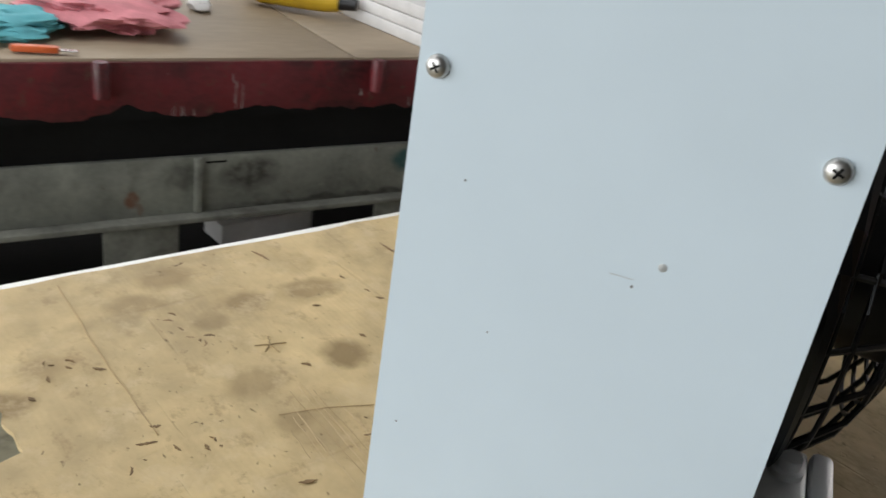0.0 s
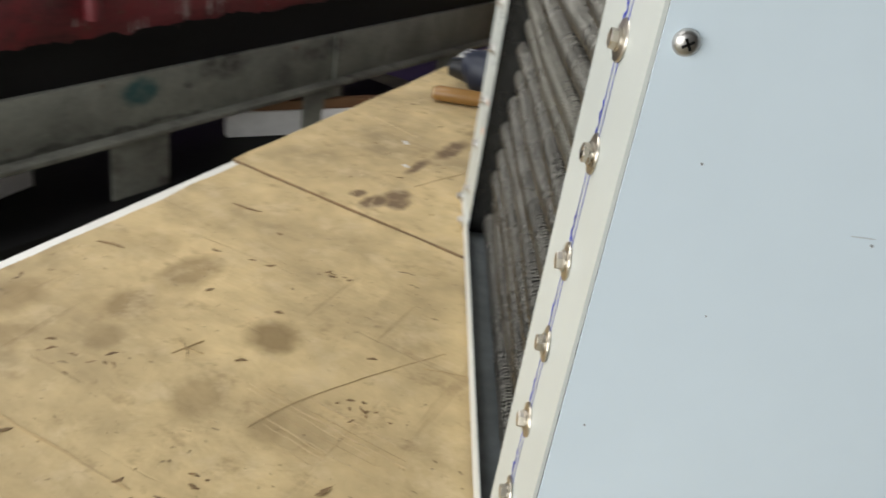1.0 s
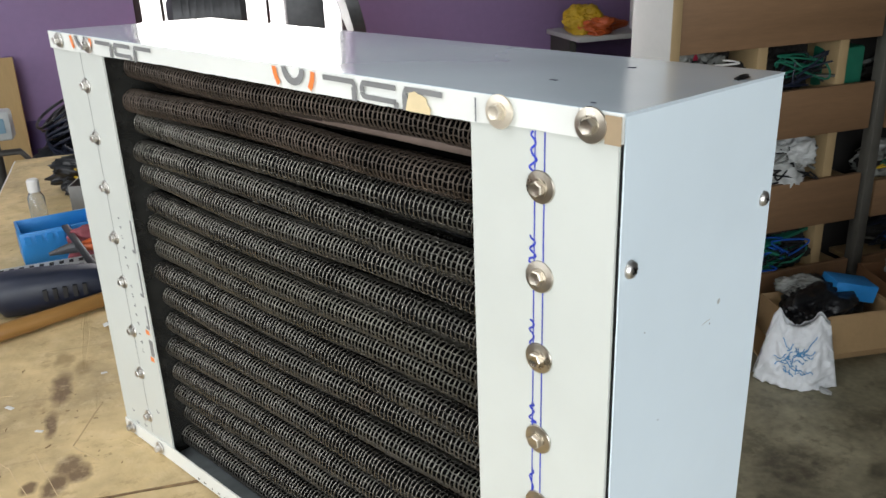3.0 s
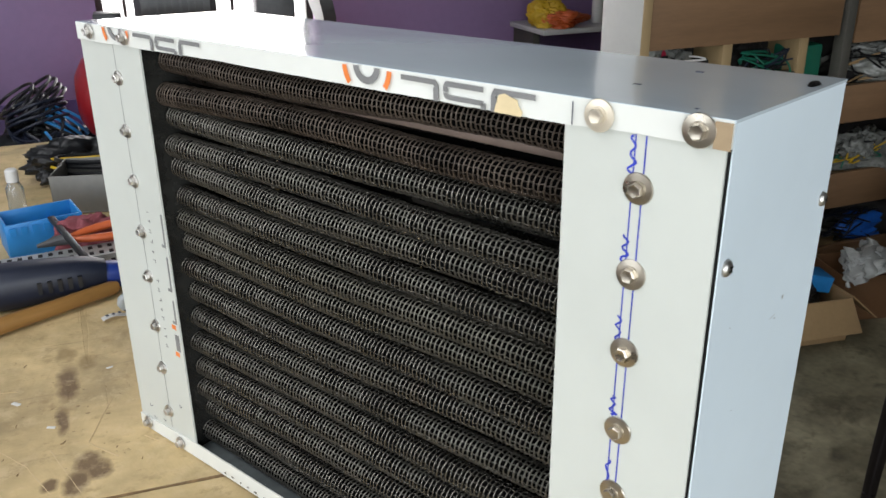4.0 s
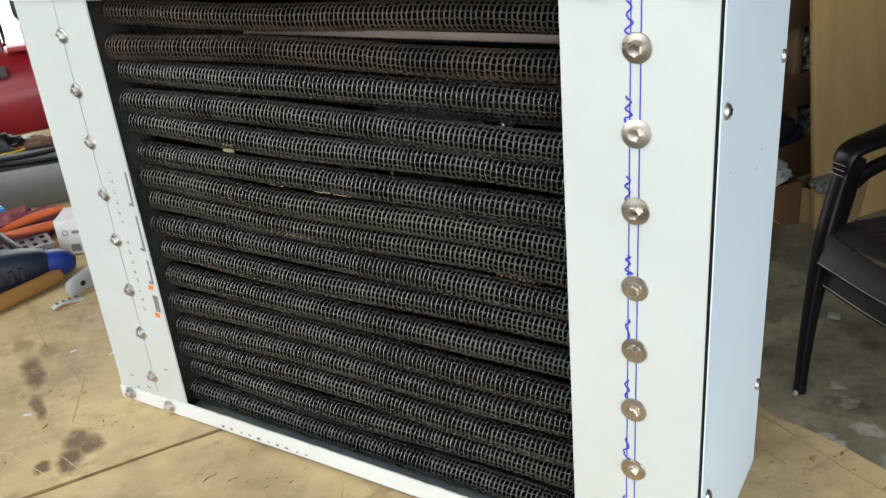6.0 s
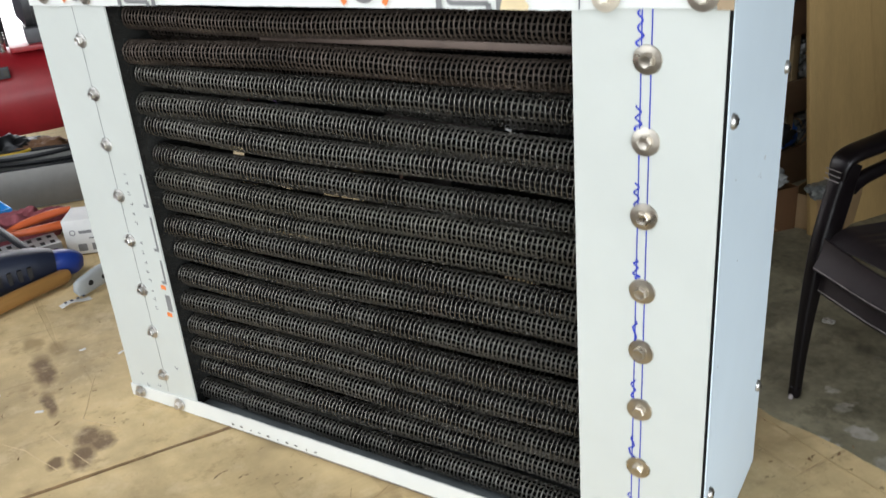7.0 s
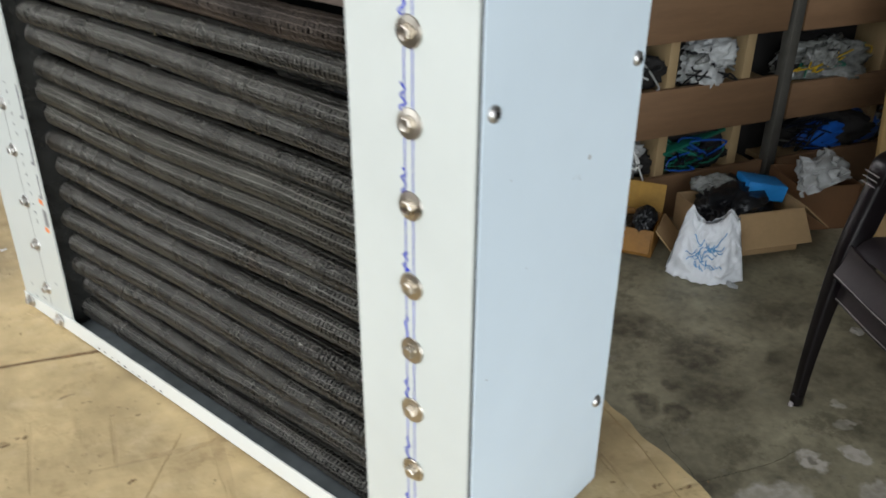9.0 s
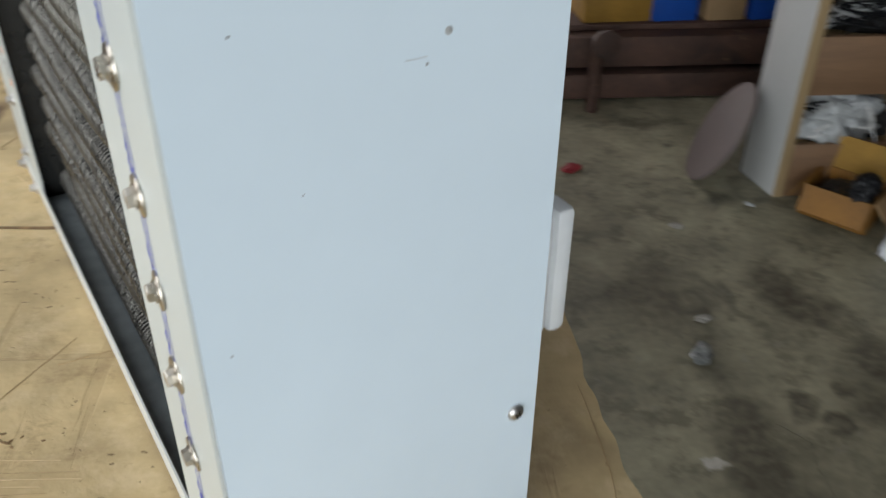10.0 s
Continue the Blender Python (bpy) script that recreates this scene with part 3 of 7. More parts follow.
def sheet(bm, f, nu, nv, thick):
    """A bent plate: f(s, t) for s, t in 0..1 gives its upper face."""
    top = [[Vector(f(i / nu, j / nv)) for j in range(nv + 1)] for i in range(nu + 1)]
    up, dn = [], []
    for i in range(nu + 1):
        ru, rd = [], []
        for j in range(nv + 1):
            a = top[min(i + 1, nu)][j] - top[max(i - 1, 0)][j]
            b = top[i][min(j + 1, nv)] - top[i][max(j - 1, 0)]
            nrm = a.cross(b)
            nrm = nrm.normalized() if nrm.length > 1e-9 else Vector((0, 0, 1))
            ru.append(bm.verts.new(top[i][j]))
            rd.append(bm.verts.new(top[i][j] - thick * nrm))
        up.append(ru)
        dn.append(rd)
    for i in range(nu):
        for j in range(nv):
            bm.faces.new((up[i][j], up[i + 1][j], up[i + 1][j + 1], up[i][j + 1]))
            bm.faces.new((dn[i][j], dn[i][j + 1], dn[i + 1][j + 1], dn[i + 1][j]))
    for i in range(nu):
        bm.faces.new((up[i][0], dn[i][0], dn[i + 1][0], up[i + 1][0]))
        bm.faces.new((up[i][nv], up[i + 1][nv], dn[i + 1][nv], dn[i][nv]))
    for j in range(nv):
        bm.faces.new((up[0][j], up[0][j + 1], dn[0][j + 1], dn[0][j]))
        bm.faces.new((up[nu][j], dn[nu][j], dn[nu][j + 1], up[nu][j + 1]))
    return bm


def crumple(size, seed, amp=0.25, freq=3.0, sub=4, flat=True):
    """A crumpled soft lump standing on z = 0."""
    bm = bmesh.new()
    bmesh.ops.create_icosphere(bm, subdivisions=sub, radius=1.0)
    o = Vector((seed * 3.7, seed * 1.9, seed * 5.3))
    for v in bm.verts:
        p = v.co.copy()
        k = 1 + amp * (noise.noise(p * 1.3 + o) * 1.2) + amp * 0.55 * (1 - 2 * abs(noise.noise(p * freq + o))) + amp * 0.24 * (1 - 2 * abs(noise.noise(p * freq * 2.7 + o))) + amp * 0.10 * (1 - 2 * abs(noise.noise(p * freq * 6.1 + o)))
        p *= k
        v.co = Vector((p.x * size[0] / 2, p.y * size[1] / 2, p.z * size[2] / 2))
    lo = min(v.co.z for v in bm.verts)
    base = lo * 0.72 if flat else lo
    for v in bm.verts:
        v.co.z = max(v.co.z, base) - base
    return bm


def rounded_bar(bm, pts, wide, deep, side, n=18, k=0.62):
    """A bar of rounded-rectangle section along points; wide runs along the direction side."""
    pts = [Vector(p) for p in pts]
    side = Vector(side).normalized()
    rows = []
    for i, p in enumerate(pts):
        d = (pts[min(i + 1, len(pts) - 1)] - pts[max(i - 1, 0)]).normalized()
        a = (side - d * side.dot(d)).normalized()
        b = d.cross(a)
        row = []
        for q in range(n):
            c, s = math.cos(2 * math.pi * q / n), math.sin(2 * math.pi * q / n)
            row.append(bm.verts.new(p + a * wide[i] / 2 * math.copysign(abs(c) ** k, c) + b * deep[i] / 2 * math.copysign(abs(s) ** k, s)))
        rows.append(row)
    for r0, r1 in zip(rows, rows[1:]):
        for q in range(n):
            bm.faces.new((r0[q], r0[(q + 1) % n], r1[(q + 1) % n], r1[q]))
    bm.faces.new(rows[0][::-1])
    bm.faces.new(rows[-1])
    return bm


def smooth_path(pts, n=5):
    """Points along a soft curve through pts."""
    P = [Vector(p) for p in pts]
    out = []
    for i in range(len(P) - 1):
        p0, p1, p2, p3 = P[max(i - 1, 0)], P[i], P[i + 1], P[min(i + 2, len(P) - 1)]
        for q in range(n):
            t = q / n
            out.append(0.5 * (2 * p1 + (p2 - p0) * t + (2 * p0 - 5 * p1 + 4 * p2 - p3) * t * t + (3 * p1 - p0 - 3 * p2 + p3) * t ** 3))
    return out + [P[-1]]


def smooth_values(vs, n=5):
    return [v.x for v in smooth_path([(v, 0, 0) for v in vs], n)]


def coil(rx, ry, turns, r, seed, rise=0.012, n=26):
    """A loosely wound cable lying on z = 0."""
    rnd = random.Random(seed)
    pts = []
    for i in range(turns * n):
        a = 2 * math.pi * i / n
        k = 1 + 0.16 * noise.noise(Vector((i * 0.06, seed, 0)))
        pts.append((rx * k * math.cos(a) + 0.012 * noise.noise(Vector((i * 0.1, seed, 4))), ry * k * math.sin(a), r + rise * i / n + 0.012 * abs(noise.noise(Vector((i * 0.09, seed, 9))))))
    return tube(bmesh.new(), pts, r, 6)

# ---------------------------------------------------------------- setting: floor, walls, ceiling
U0, U1, V0, V1, H = -3.4, 4.2, -3.0, 3.05, 3.0


def floor_mesh():
    bm = bmesh.new()
    sheet(bm, lambda s, t: (-4.6 + 10.0 * s, -4.2 + 10.4 * t, 0.004 * noise.noise(Vector((s * 9, t * 9, 1)))), 60, 60, 0.08)
    return bm


floor = solid("floor", floor_mesh(), M_CONCRETE, ROOM, "stained grey-brown workshop concrete floor", "floor", kind="structure")
for pts in (((0.837, 0.893), (0.883, 0.839), (0.868, 0.771), (0.871, 0.712), (0.858, 0.673), (0.852, 0.560)), ((0.858, 0.673), (0.989, 0.661), (1.061, 0.660), (1.133, 0.672)), ((0.879, 0.603), (0.885, 0.551), (0.877, 0.519))):
    line = []
    for (a, b), (c, d) in zip(pts, pts[1:]):
        for k in range(8):
            q = k / 8
            line.append((a + (c - a) * q + 0.004 * noise.noise(Vector((a * 9 + q * 3, b * 9, 1))), b + (d - b) * q + 0.004 * noise.noise(Vector((c * 9, d * 9 + q * 3, 2))), -0.0004))
    part("crack", tube(bmesh.new(), line, [0.0003 + 0.0010 * abs(noise.noise(Vector((k * 0.4, len(line), 0)))) for k in range(len(line))], 5), M_CRACK, floor, "dark crack in the concrete")


def wall_with_opening(name, along, place, a0, a1, o0, o1, oz0, oz1, material, label, t=0.15):
    """A wall of four blocks round one opening. along: 'u' or 'v'; place: its inner face; the block goes outward by t."""
    bm = bmesh.new()
    for lo, hi, z0, z1 in ((a0, o0, 0, H), (o1, a1, 0, H), (o0, o1, oz1, H), (o0, o1, 0, oz0)):
        if hi - lo > 1e-4 and z1 - z0 > 1e-4:
            if along == "u":
                box(bm, (lo, min(place, place + t), z0), (hi, max(place, place + t), z1))
            else:
                box(bm, (min(place, place + t), lo, z0), (max(place, place + t), hi, z1))
    return solid(name, bm, material, ROOM, label, "wall", kind="structure")


wall_with_opening("wall_far", "u", V1, U0, U1, -0.24, 0.57, 0.0, 2.1, M_PURPLE, "purple painted workshop wall with an open doorway")
wall_with_opening("wall_shutter", "u", V0, U0, U1, -3.3, 1.3, 0.0, 2.75, M_WALL, "unseen dark wall with a wide open roller shutter", -0.15)
# out of view; its opening is added to let the left fill in
wall_with_opening("wall_left", "v", U0, V0, V1, -1.4, 1.8, 1.1, 2.4, M_WALL, "unseen dark side wall with an opening added for fill light", -0.15)
wall_with_opening("wall_right", "v", U1, V0, V1, 0, 0, 0, 0, M_WALL, "unseen dark side wall", 0.15)
# unseen roof, with a hole added for the fill lamp above the table
bm = bmesh.new()
for lo, hi in (((U0 - 0.15, V0 - 0.15), (-2.15, V1 + 0.15)), ((-0.85, V0 - 0.15), (U1 + 0.15, V1 + 0.15)), ((-2.15, V0 - 0.15), (-0.85, -1.10)), ((-2.15, 1.10), (-0.85, V1 + 0.15))):
    box(bm, (lo[0], lo[1], H), (hi[0], hi[1], H + 0.1))
solid("ceiling", bm, M_CEIL, ROOM, "unseen dark sheet roof with a hole added for fill light", "ceiling", kind="structure")
solid("dado", boxed((U0, V1 - 0.006, 0), (-0.26, V1 - 0.001, 0.645)), M_PURPLEDARK, ROOM, "deep purple painted lower band of wall", "dado", kind="structure")
solid("dado", boxed((0.59, V1 - 0.006, 0), (U1, V1 - 0.001, 0.645)), M_PURPLEDARK, ROOM, "deep purple painted lower band of wall", "dado", kind="structure")
solid("upper_wall", boxed((U0, V1 - 0.007, 1.46), (-0.26, V1 - 0.001, H)), M_UPPERWALL, ROOM, "unseen upper wall band, pale blue for the cabinet top to reflect", "wall", kind="structure")
solid("upper_wall", boxed((0.59, V1 - 0.007, 1.46), (U1, V1 - 0.001, H)), M_UPPERWALL, ROOM, "unseen upper wall band, pale blue for the cabinet top to reflect", "wall", kind="structure")
solid("backdrop", boxed((-2.2, 4.6, -0.2), (2.6, 4.62, 3.2)), M_OUTSIDE, ROOM, "overexposed white daylight outside the doorway", "backdrop", kind="structure")

# an iron lattice gate that stands across the doorway
gate = thing("lattice_gate", room(0.16, 3.12), "dark iron lattice gate in the bright doorway", "gate")
part("gate_frame", box(box(boxed((-0.40, -0.015, 0), (-0.375, 0.015, 2.08)), (0.375, -0.015, 0), (0.40, 0.015, 2.08)), (-0.375, -0.014, 2.05), (0.375, 0.014, 2.08)), M_LEGSTEEL, gate)
for i in range(5):
    part("picket", boxed((-0.30 + 0.13 * i - 0.006, -0.006, 0.02), (-0.30 + 0.13 * i + 0.006, 0.006, 2.05)), M_LEGSTEEL, gate)
for z in (0.55, 0.80, 1.3):
    part("gate_rail", boxed((-0.375, -0.009, z), (0.375, 0.009, z + 0.03)), M_LEGSTEEL, gate)

# ---------------------------------------------------------------- work table with cardboard
table = thing("work_table", TABLE.copy(), "long white laminated work table on a dark steel frame", "table")
part("tabletop", boxed((-0.578, -0.055, 0.722), (0.205, 2.0, 0.7600), 0.004), M_STEELTABLE, table)
for u in (-0.52, 0.15):
    for v in (0.0, 0.95, 1.92):
        part("leg", boxed((u - 0.02, v - 0.02, -0.011), (u + 0.02, v + 0.02, 0.722), 0.002), M_LEGSTEEL, table)
for u in (-0.52, 0.15):
    part("side_rail", boxed((u - 0.012, 0.02, 0.66), (u + 0.012, 1.9, 0.70), 0.002), M_LEGSTEEL, table)


def card_sheet(name, v0, v1, left, seed, label):
    """A worn cardboard sheet with torn, uneven edges."""
    def f(s, t):
        v = v0 + (v1 - v0) * t
        right = 0.250 - 0.068 * min(max(v, 0.0), 0.32) + 0.006 * noise.noise(Vector((v * 9, seed, 0))) + 0.005 * noise.noise(Vector((v * 31, seed, 3)))
        lf = left + 0.003 * noise.noise(Vector((v * 17, seed, 7)))
        u = lf + (right - lf) * s
        near = 0.0
        if seed == 1:
            near = -0.075 * min(1.0, max(0.0, (u + 0.292) / 0.014)) + 0.006 * noise.noise(Vector((u * 40, 2, 5)))
        fade = max(0.0, 1 - t * 12)
        lift = 0.0016 * noise.noise(Vector((u * 5, v * 5, seed))) + 0.0007 * noise.noise(Vector((u * 22, v * 22, seed)))
        skew = -0.0645 * (u + 0.360) * (max(0.0, t * 4 - 3) if seed == 1 else max(0.0, 1 - t * 4))
        return (u, v + near * fade + skew, 0.7655 + (0.0025 if seed == 2 else 0.0) + lift)
    return solid(name, sheet(bmesh.new(), f, 90, 60, 0.0042), M_CARD, TABLE, label, "cardboard")


card_near = card_sheet("cardboard_sheet", -0.095, 0.4600, -0.556, 1, "worn brown cardboard sheet with oil stains on the table")
card_far = card_sheet("cardboard_sheet", 0.4630, 1.97, -0.568, 2, "long brown cardboard sheet with torn edges on the table")


def crease(name, pts, w=0.0011, material=None, card=None):
    bm = bmesh.new()
    P = []
    for (a, b), (c, d) in zip(pts, pts[1:]):
        for k in range(10):
            t = k / 10
            P.append((a + (c - a) * t + 0.0015 * noise.noise(Vector((a + t * 3, b, 1))), b + (d - b) * t + 0.0015 * noise.noise(Vector((c, t * 3, 2))), 0.7660))
    P.append((*pts[-1], 0.7660))
    tube(bm, P, w, 6)
    return part(name, bm, material or M_CREASE, card or card_near)


# the brown holds both the cut edge and the shadow line along it
part("cut_edge", boxed((-0.206, -0.0016, 0.7640), (0.59, 0, 0.7676), 0, pose(-0.360, 0.4630, 0, 0, 0, -3.69)), mat("shadowed_cut_edge", (0.20, 0.125, 0.06), 0.8, 0, 0.4, 60, 200, 0.3), card_far, "corrugated cut edge with its shadow in the colour")
crease("crease", [(-0.243, 0.099), (-0.231, 0.146), (-0.202, 0.211), (-0.164, 0.283)], 0.0004)
crease("crease", [(-0.541, 0.007), (-0.388, 0.001), (-0.266, 0.001)], 0.0006)
crease("crease", [(-0.170, 0.250), (-0.132, 0.265)], 0.0004)
rk = random.Random(40)
for k in range(11):                        # a fan of fine parallel scratches
    v = 0.100 + 0.006 * k + rk.uniform(-0.004, 0.004)
    a, b = -0.262 + rk.uniform(-0.02, 0.05), -0.132 + rk.uniform(-0.05, 0.02)
    crease("crease", [(a, v + rk.uniform(-0.003, 0.003)), (b, v - 0.006)], 0.00024, M_CREASEPALE if k % 4 else M_CREASE)


crease("crease", [(0.226, 0.200), (0.228, 0.168), (0.230, 0.113), (0.226, 0.065), (0.224, 0.036), (0.222, -0.08)], 0.0004)


M_NICK = mat("dark_torn_card", (0.225, 0.142, 0.066), 0.85, 0, 0.35, 60, 300, 0.2)


def nick(card, u, v, length, wide, turn, top):
    """A small dark tear in the board's face: a bent sliver with a ragged outline."""
    bm = bmesh.new()
    r = random.Random(int(1000 * (u + 3) + 7 * v * 1000))
    n, bow = 9, r.uniform(-0.4, 0.4) * wide * 3
    ring = []
    for side in (1, -1):
        for k in range(n)[::side]:
            q = 2 * k / (n - 1) - 1
            ring.append((q * length, bow * q * q + side * wide * (1 - q * q) * r.uniform(0.15, 1.2) + side * 0.00012))
    lo, hi = ([bm.verts.new((x, y, z)) for x, y in ring] for z in (0.0, 0.0008))
    bm.faces.new(hi[::-1])
    for k in range(len(ring)):
        j = (k + 1) % len(ring)
        bm.faces.new((lo[k], hi[k], hi[j], lo[j]))
    bmesh.ops.recalc_face_normals(bm, faces=bm.faces)
    part("nick", bm, M_NICK, card, "", pose(u, v, top, 0, 0, turn))


# tears that stand out: place, half length, turn
TEARS = ((-0.534, 0.134, 15, 110), (-0.520, 0.231, 20, 14), (-0.474, 0.385, 26, 8), (-0.397, 0.299, 5, 20), (-0.410, 0.361, 5, 0), (-0.392, 0.229, 6, 70),
         (-0.439, 0.088, 6, 30), (-0.387, 0.103, 7, 60), (-0.300, 0.162, 7, 40), (-0.319, 0.240, 6, 20), (-0.213, 0.234, 6, 30), (-0.318, 0.325, 7, 10),
         (-0.263, 0.383, 12, 15), (-0.377, -0.008, 8, 50), (-0.359, -0.070, 6, 30), (-0.277, 0.003, 6, 70), (-0.260, -0.011, 11, 75), (-0.157, 0.078, 10, 72))
for u, v, size, turn in TEARS:
    nick(card_near, u, v, size * 0.00075, 0.0019, turn, 0.7657)
CLUSTERS = ((-0.427, 0.069, 0.012, 4), (-0.385, 0.085, 0.012, 4), (-0.189, 0.168, 0.010, 5), (-0.170, 0.168, 0.012, 5), (-0.403, -0.041, 0.018, 6), (-0.32, 0.33, 0.012, 3), (-0.225, 0.035, 0.02, 4), (-0.235, -0.018, 0.02, 3), (-0.39, 0.26, 0.06, 5), (0.23, 0.05, 0.03, 3))
for cu, cv, spread, count in CLUSTERS:
    for k in range(count):
        size = rk.choice((0.0016, 0.0024, 0.0034, 0.0050))
        nick(card_near, cu + rk.gauss(0, spread * 0.7), cv + rk.gauss(0, spread * 0.7), size, size * rk.uniform(0.2, 0.5), rk.uniform(-30, 80), 0.7656)
for k in range(22):
    size = rk.choice((0.0018, 0.0026, 0.0042))
    nick(card_far, rk.uniform(-0.53, -0.22), rk.uniform(0.49, 0.86), size, size * rk.uniform(0.12, 0.3), rk.uniform(30, 110), 0.7681)
for du, dv in ((0.016, 0.002), (-0.014, 0.006), (0.004, 0.016), (-0.004, -0.014), (0.010, -0.010)):
    crease("crease", [(-0.346, 0.147), (-0.346 + du, 0.147 + dv)], 0.0007)
for pts in ([(-0.46, 0.60), (-0.425, 0.55), (-0.40, 0.49)], [(-0.40, 0.57), (-0.37, 0.48)], [(-0.30, 0.56), (-0.255, 0.51)], [(-0.33, 0.66), (-0.36, 0.57), (-0.33, 0.53)], [(-0.52, 0.74), (-0.44, 0.72)]):
    crease("crease", [(u, v) for u, v in pts], 0.0005, M_CREASEPALE, card_far).location = (0, 0, 0.0022)


def bit(u, v, s, material, name="wood_chip", label="pale wood chip lying on the cardboard"):
    bm = boxed((-s, -s * 0.45, 0), (s, s * 0.45, s * 0.45), s * 0.12)
    return solid(name, bm, material, on_table(u, v, 0.7662, 57 * u * 9), label, "chip", "chips on the table")


for u, v, s in ((-0.40, 0.62, 0.005), (-0.46, 0.58, 0.004), (-0.44, 0.69, 0.006), (-0.33, 0.74, 0.004), (-0.52, 0.55, 0.004), (-0.29, 0.70, 0.004), (-0.42, 0.47, 0.003)):
    bit(u, v, s, M_WHITECARD)

# ---------------------------------------------------------------- air cooler unit (axes of the unit are the world's)
W, D, ZB, ZT = 0.652, 0.1785, 0.7712, 1.2366
YR = -0.0028                               # outer face of the near side panel
TOP_Y, TOP_X = -0.0096, -0.046             # the top sheet falls a little away from the near front corner


def top_z(x, y):
    return ZT + TOP_Y * max(y, 0.0) + TOP_X * max(x, 0.0)


M_BAFFLE = mat("brownish_bare_metal", (0.20, 0.145, 0.115), 0.55, 0.1, 0.25, 14, 90, 0.1)
M_TRAYDARK = mat("dark_grey_tray_paint", (0.135, 0.150, 0.152), 0.24, 0, 0.3, 14, 90, 0.06, coat=0.5)
unit = thing("air_cooler_unit", pose(0.0045, -0.001, ZB, 0, 0, 0.75), "white film-coated steel air cooler cabinet with black finned tubes", "air cooler")


def upart(name, bm, material, label="", sharp=0.6):
    bmesh.ops.translate(bm, vec=(0, 0, -ZB), verts=bm.verts)
    return part(name, bm, material, unit, label, None, sharp)


def prism(quad, a, b, axis):
    """A plate: a quadrilateral given in the two other axes, from a to b along the axis."""
    bm = bmesh.new()
    rings = []
    for d in (a, b):
        ring = []
        for p, q in quad:
            co = [p, q]
            co.insert(axis, d)
            ring.append(bm.verts.new(co))
        rings.append(ring)
    bm.faces.new(rings[0])
    bm.faces.new(rings[1][::-1])
    for k in range(4):
        bm.faces.new((rings[0][k], rings[1][k], rings[1][(k + 1) % 4], rings[0][(k + 1) % 4]))
    return bm


upart("seam_gap", boxed((0.0002, YR + 0.0009, ZB + 0.002), (0.0022, YR + 0.0040, ZT - 0.016)), M_GREASESHADE, "dark gap between front strip and side")
upart("side_panel", prism([(0.0, ZB), (D, ZB), (D, top_z(D, 0) - 0.0021), (-0.0006, ZT - 0.0021)], YR, YR + 0.0009, 1), M_SIDE, "pale blue-white smooth side panel")
upart("side_panel", prism([(0.0015, ZB), (D, ZB), (D, top_z(D, W) - 0.0021), (0.0015, top_z(0, W) - 0.0021)], W - 0.0015, W, 1), M_SIDE, "pale blue-white smooth side panel")


def top_sheet(s, t):
    x, y = -0.0032 + (D + 0.0032) * s, YR - 0.0006 + (W + 0.0012 - YR) * t
    return (x, y, top_z(x, y) + 0.0005 * noise.noise(Vector((x * 9, y * 7, 4))) * min(1.0, 8 * s, 8 * (1 - s), 8 * t, 8 * (1 - t)))


upart("top_panel", sheet(bmesh.new(), top_sheet, 24, 72, 0.0018), M_TOP, "glossy bluish film-coated top sheet")
upart("bottom_panel", boxed((-0.0005, 0.002, ZB), (D, W - 0.002, ZB + 0.002)), M_INNER)

LIP_Y = (-0.003, 0.0, 0.06, 0.097, 0.37, 0.43, 0.545, 0.65)
TOP_LIP = (1.2214, 1.2213, 1.2206, 1.2187, 1.2173, 1.2175, 1.2152, 1.2140)
LOW_Y = (0.0, 0.37, 0.545, 0.65)
LOW_LIP = (0.7950, 0.7948, 0.7934, 0.7880)
LOW_FOOT = (0.7755, 0.7762, 0.7745, 0.7728)


def lip_mesh(upper):
    """A folded edge strip with a hand-cut, slightly wavy rim."""
    def f(s, t):
        y = YR + 0.0002 + (W + 0.0006 - YR) * (1 - s)
        wob = 0.0006 * noise.noise(Vector((y * 22, 1 + upper, 0))) + 0.0006 * noise.noise(Vector((y * 90, 1 + upper, 2)))
        if upper:
            z0, z1 = float(np.interp(y, LIP_Y, TOP_LIP)) + wob, top_z(0, y) - 0.0004
        else:
            z0, z1 = float(np.interp(y, LOW_Y, LOW_FOOT)), float(np.interp(y, LOW_Y, LOW_LIP)) + wob
        return (-0.0034 - (0.0012 * max(0.0, 0.1 - t) if upper else 0.0), y, z0 + (z1 - z0) * t)
    return sheet(bmesh.new(), f, 110, 4, 0.0014)


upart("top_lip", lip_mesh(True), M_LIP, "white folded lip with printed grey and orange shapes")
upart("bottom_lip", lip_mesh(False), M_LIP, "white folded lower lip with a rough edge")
STRIP_TOP = ZT - 0.010
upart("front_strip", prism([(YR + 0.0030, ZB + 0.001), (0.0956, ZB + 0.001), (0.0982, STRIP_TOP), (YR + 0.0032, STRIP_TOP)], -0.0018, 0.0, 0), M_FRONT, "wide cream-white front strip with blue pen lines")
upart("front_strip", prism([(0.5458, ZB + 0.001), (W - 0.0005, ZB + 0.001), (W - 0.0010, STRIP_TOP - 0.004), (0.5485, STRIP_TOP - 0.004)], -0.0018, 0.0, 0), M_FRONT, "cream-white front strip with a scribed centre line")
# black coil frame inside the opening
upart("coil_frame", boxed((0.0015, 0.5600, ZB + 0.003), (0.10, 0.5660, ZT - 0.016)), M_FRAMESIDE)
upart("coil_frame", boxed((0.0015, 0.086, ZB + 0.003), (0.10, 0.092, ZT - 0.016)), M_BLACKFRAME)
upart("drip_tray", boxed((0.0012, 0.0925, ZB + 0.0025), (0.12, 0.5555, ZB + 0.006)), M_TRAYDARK)
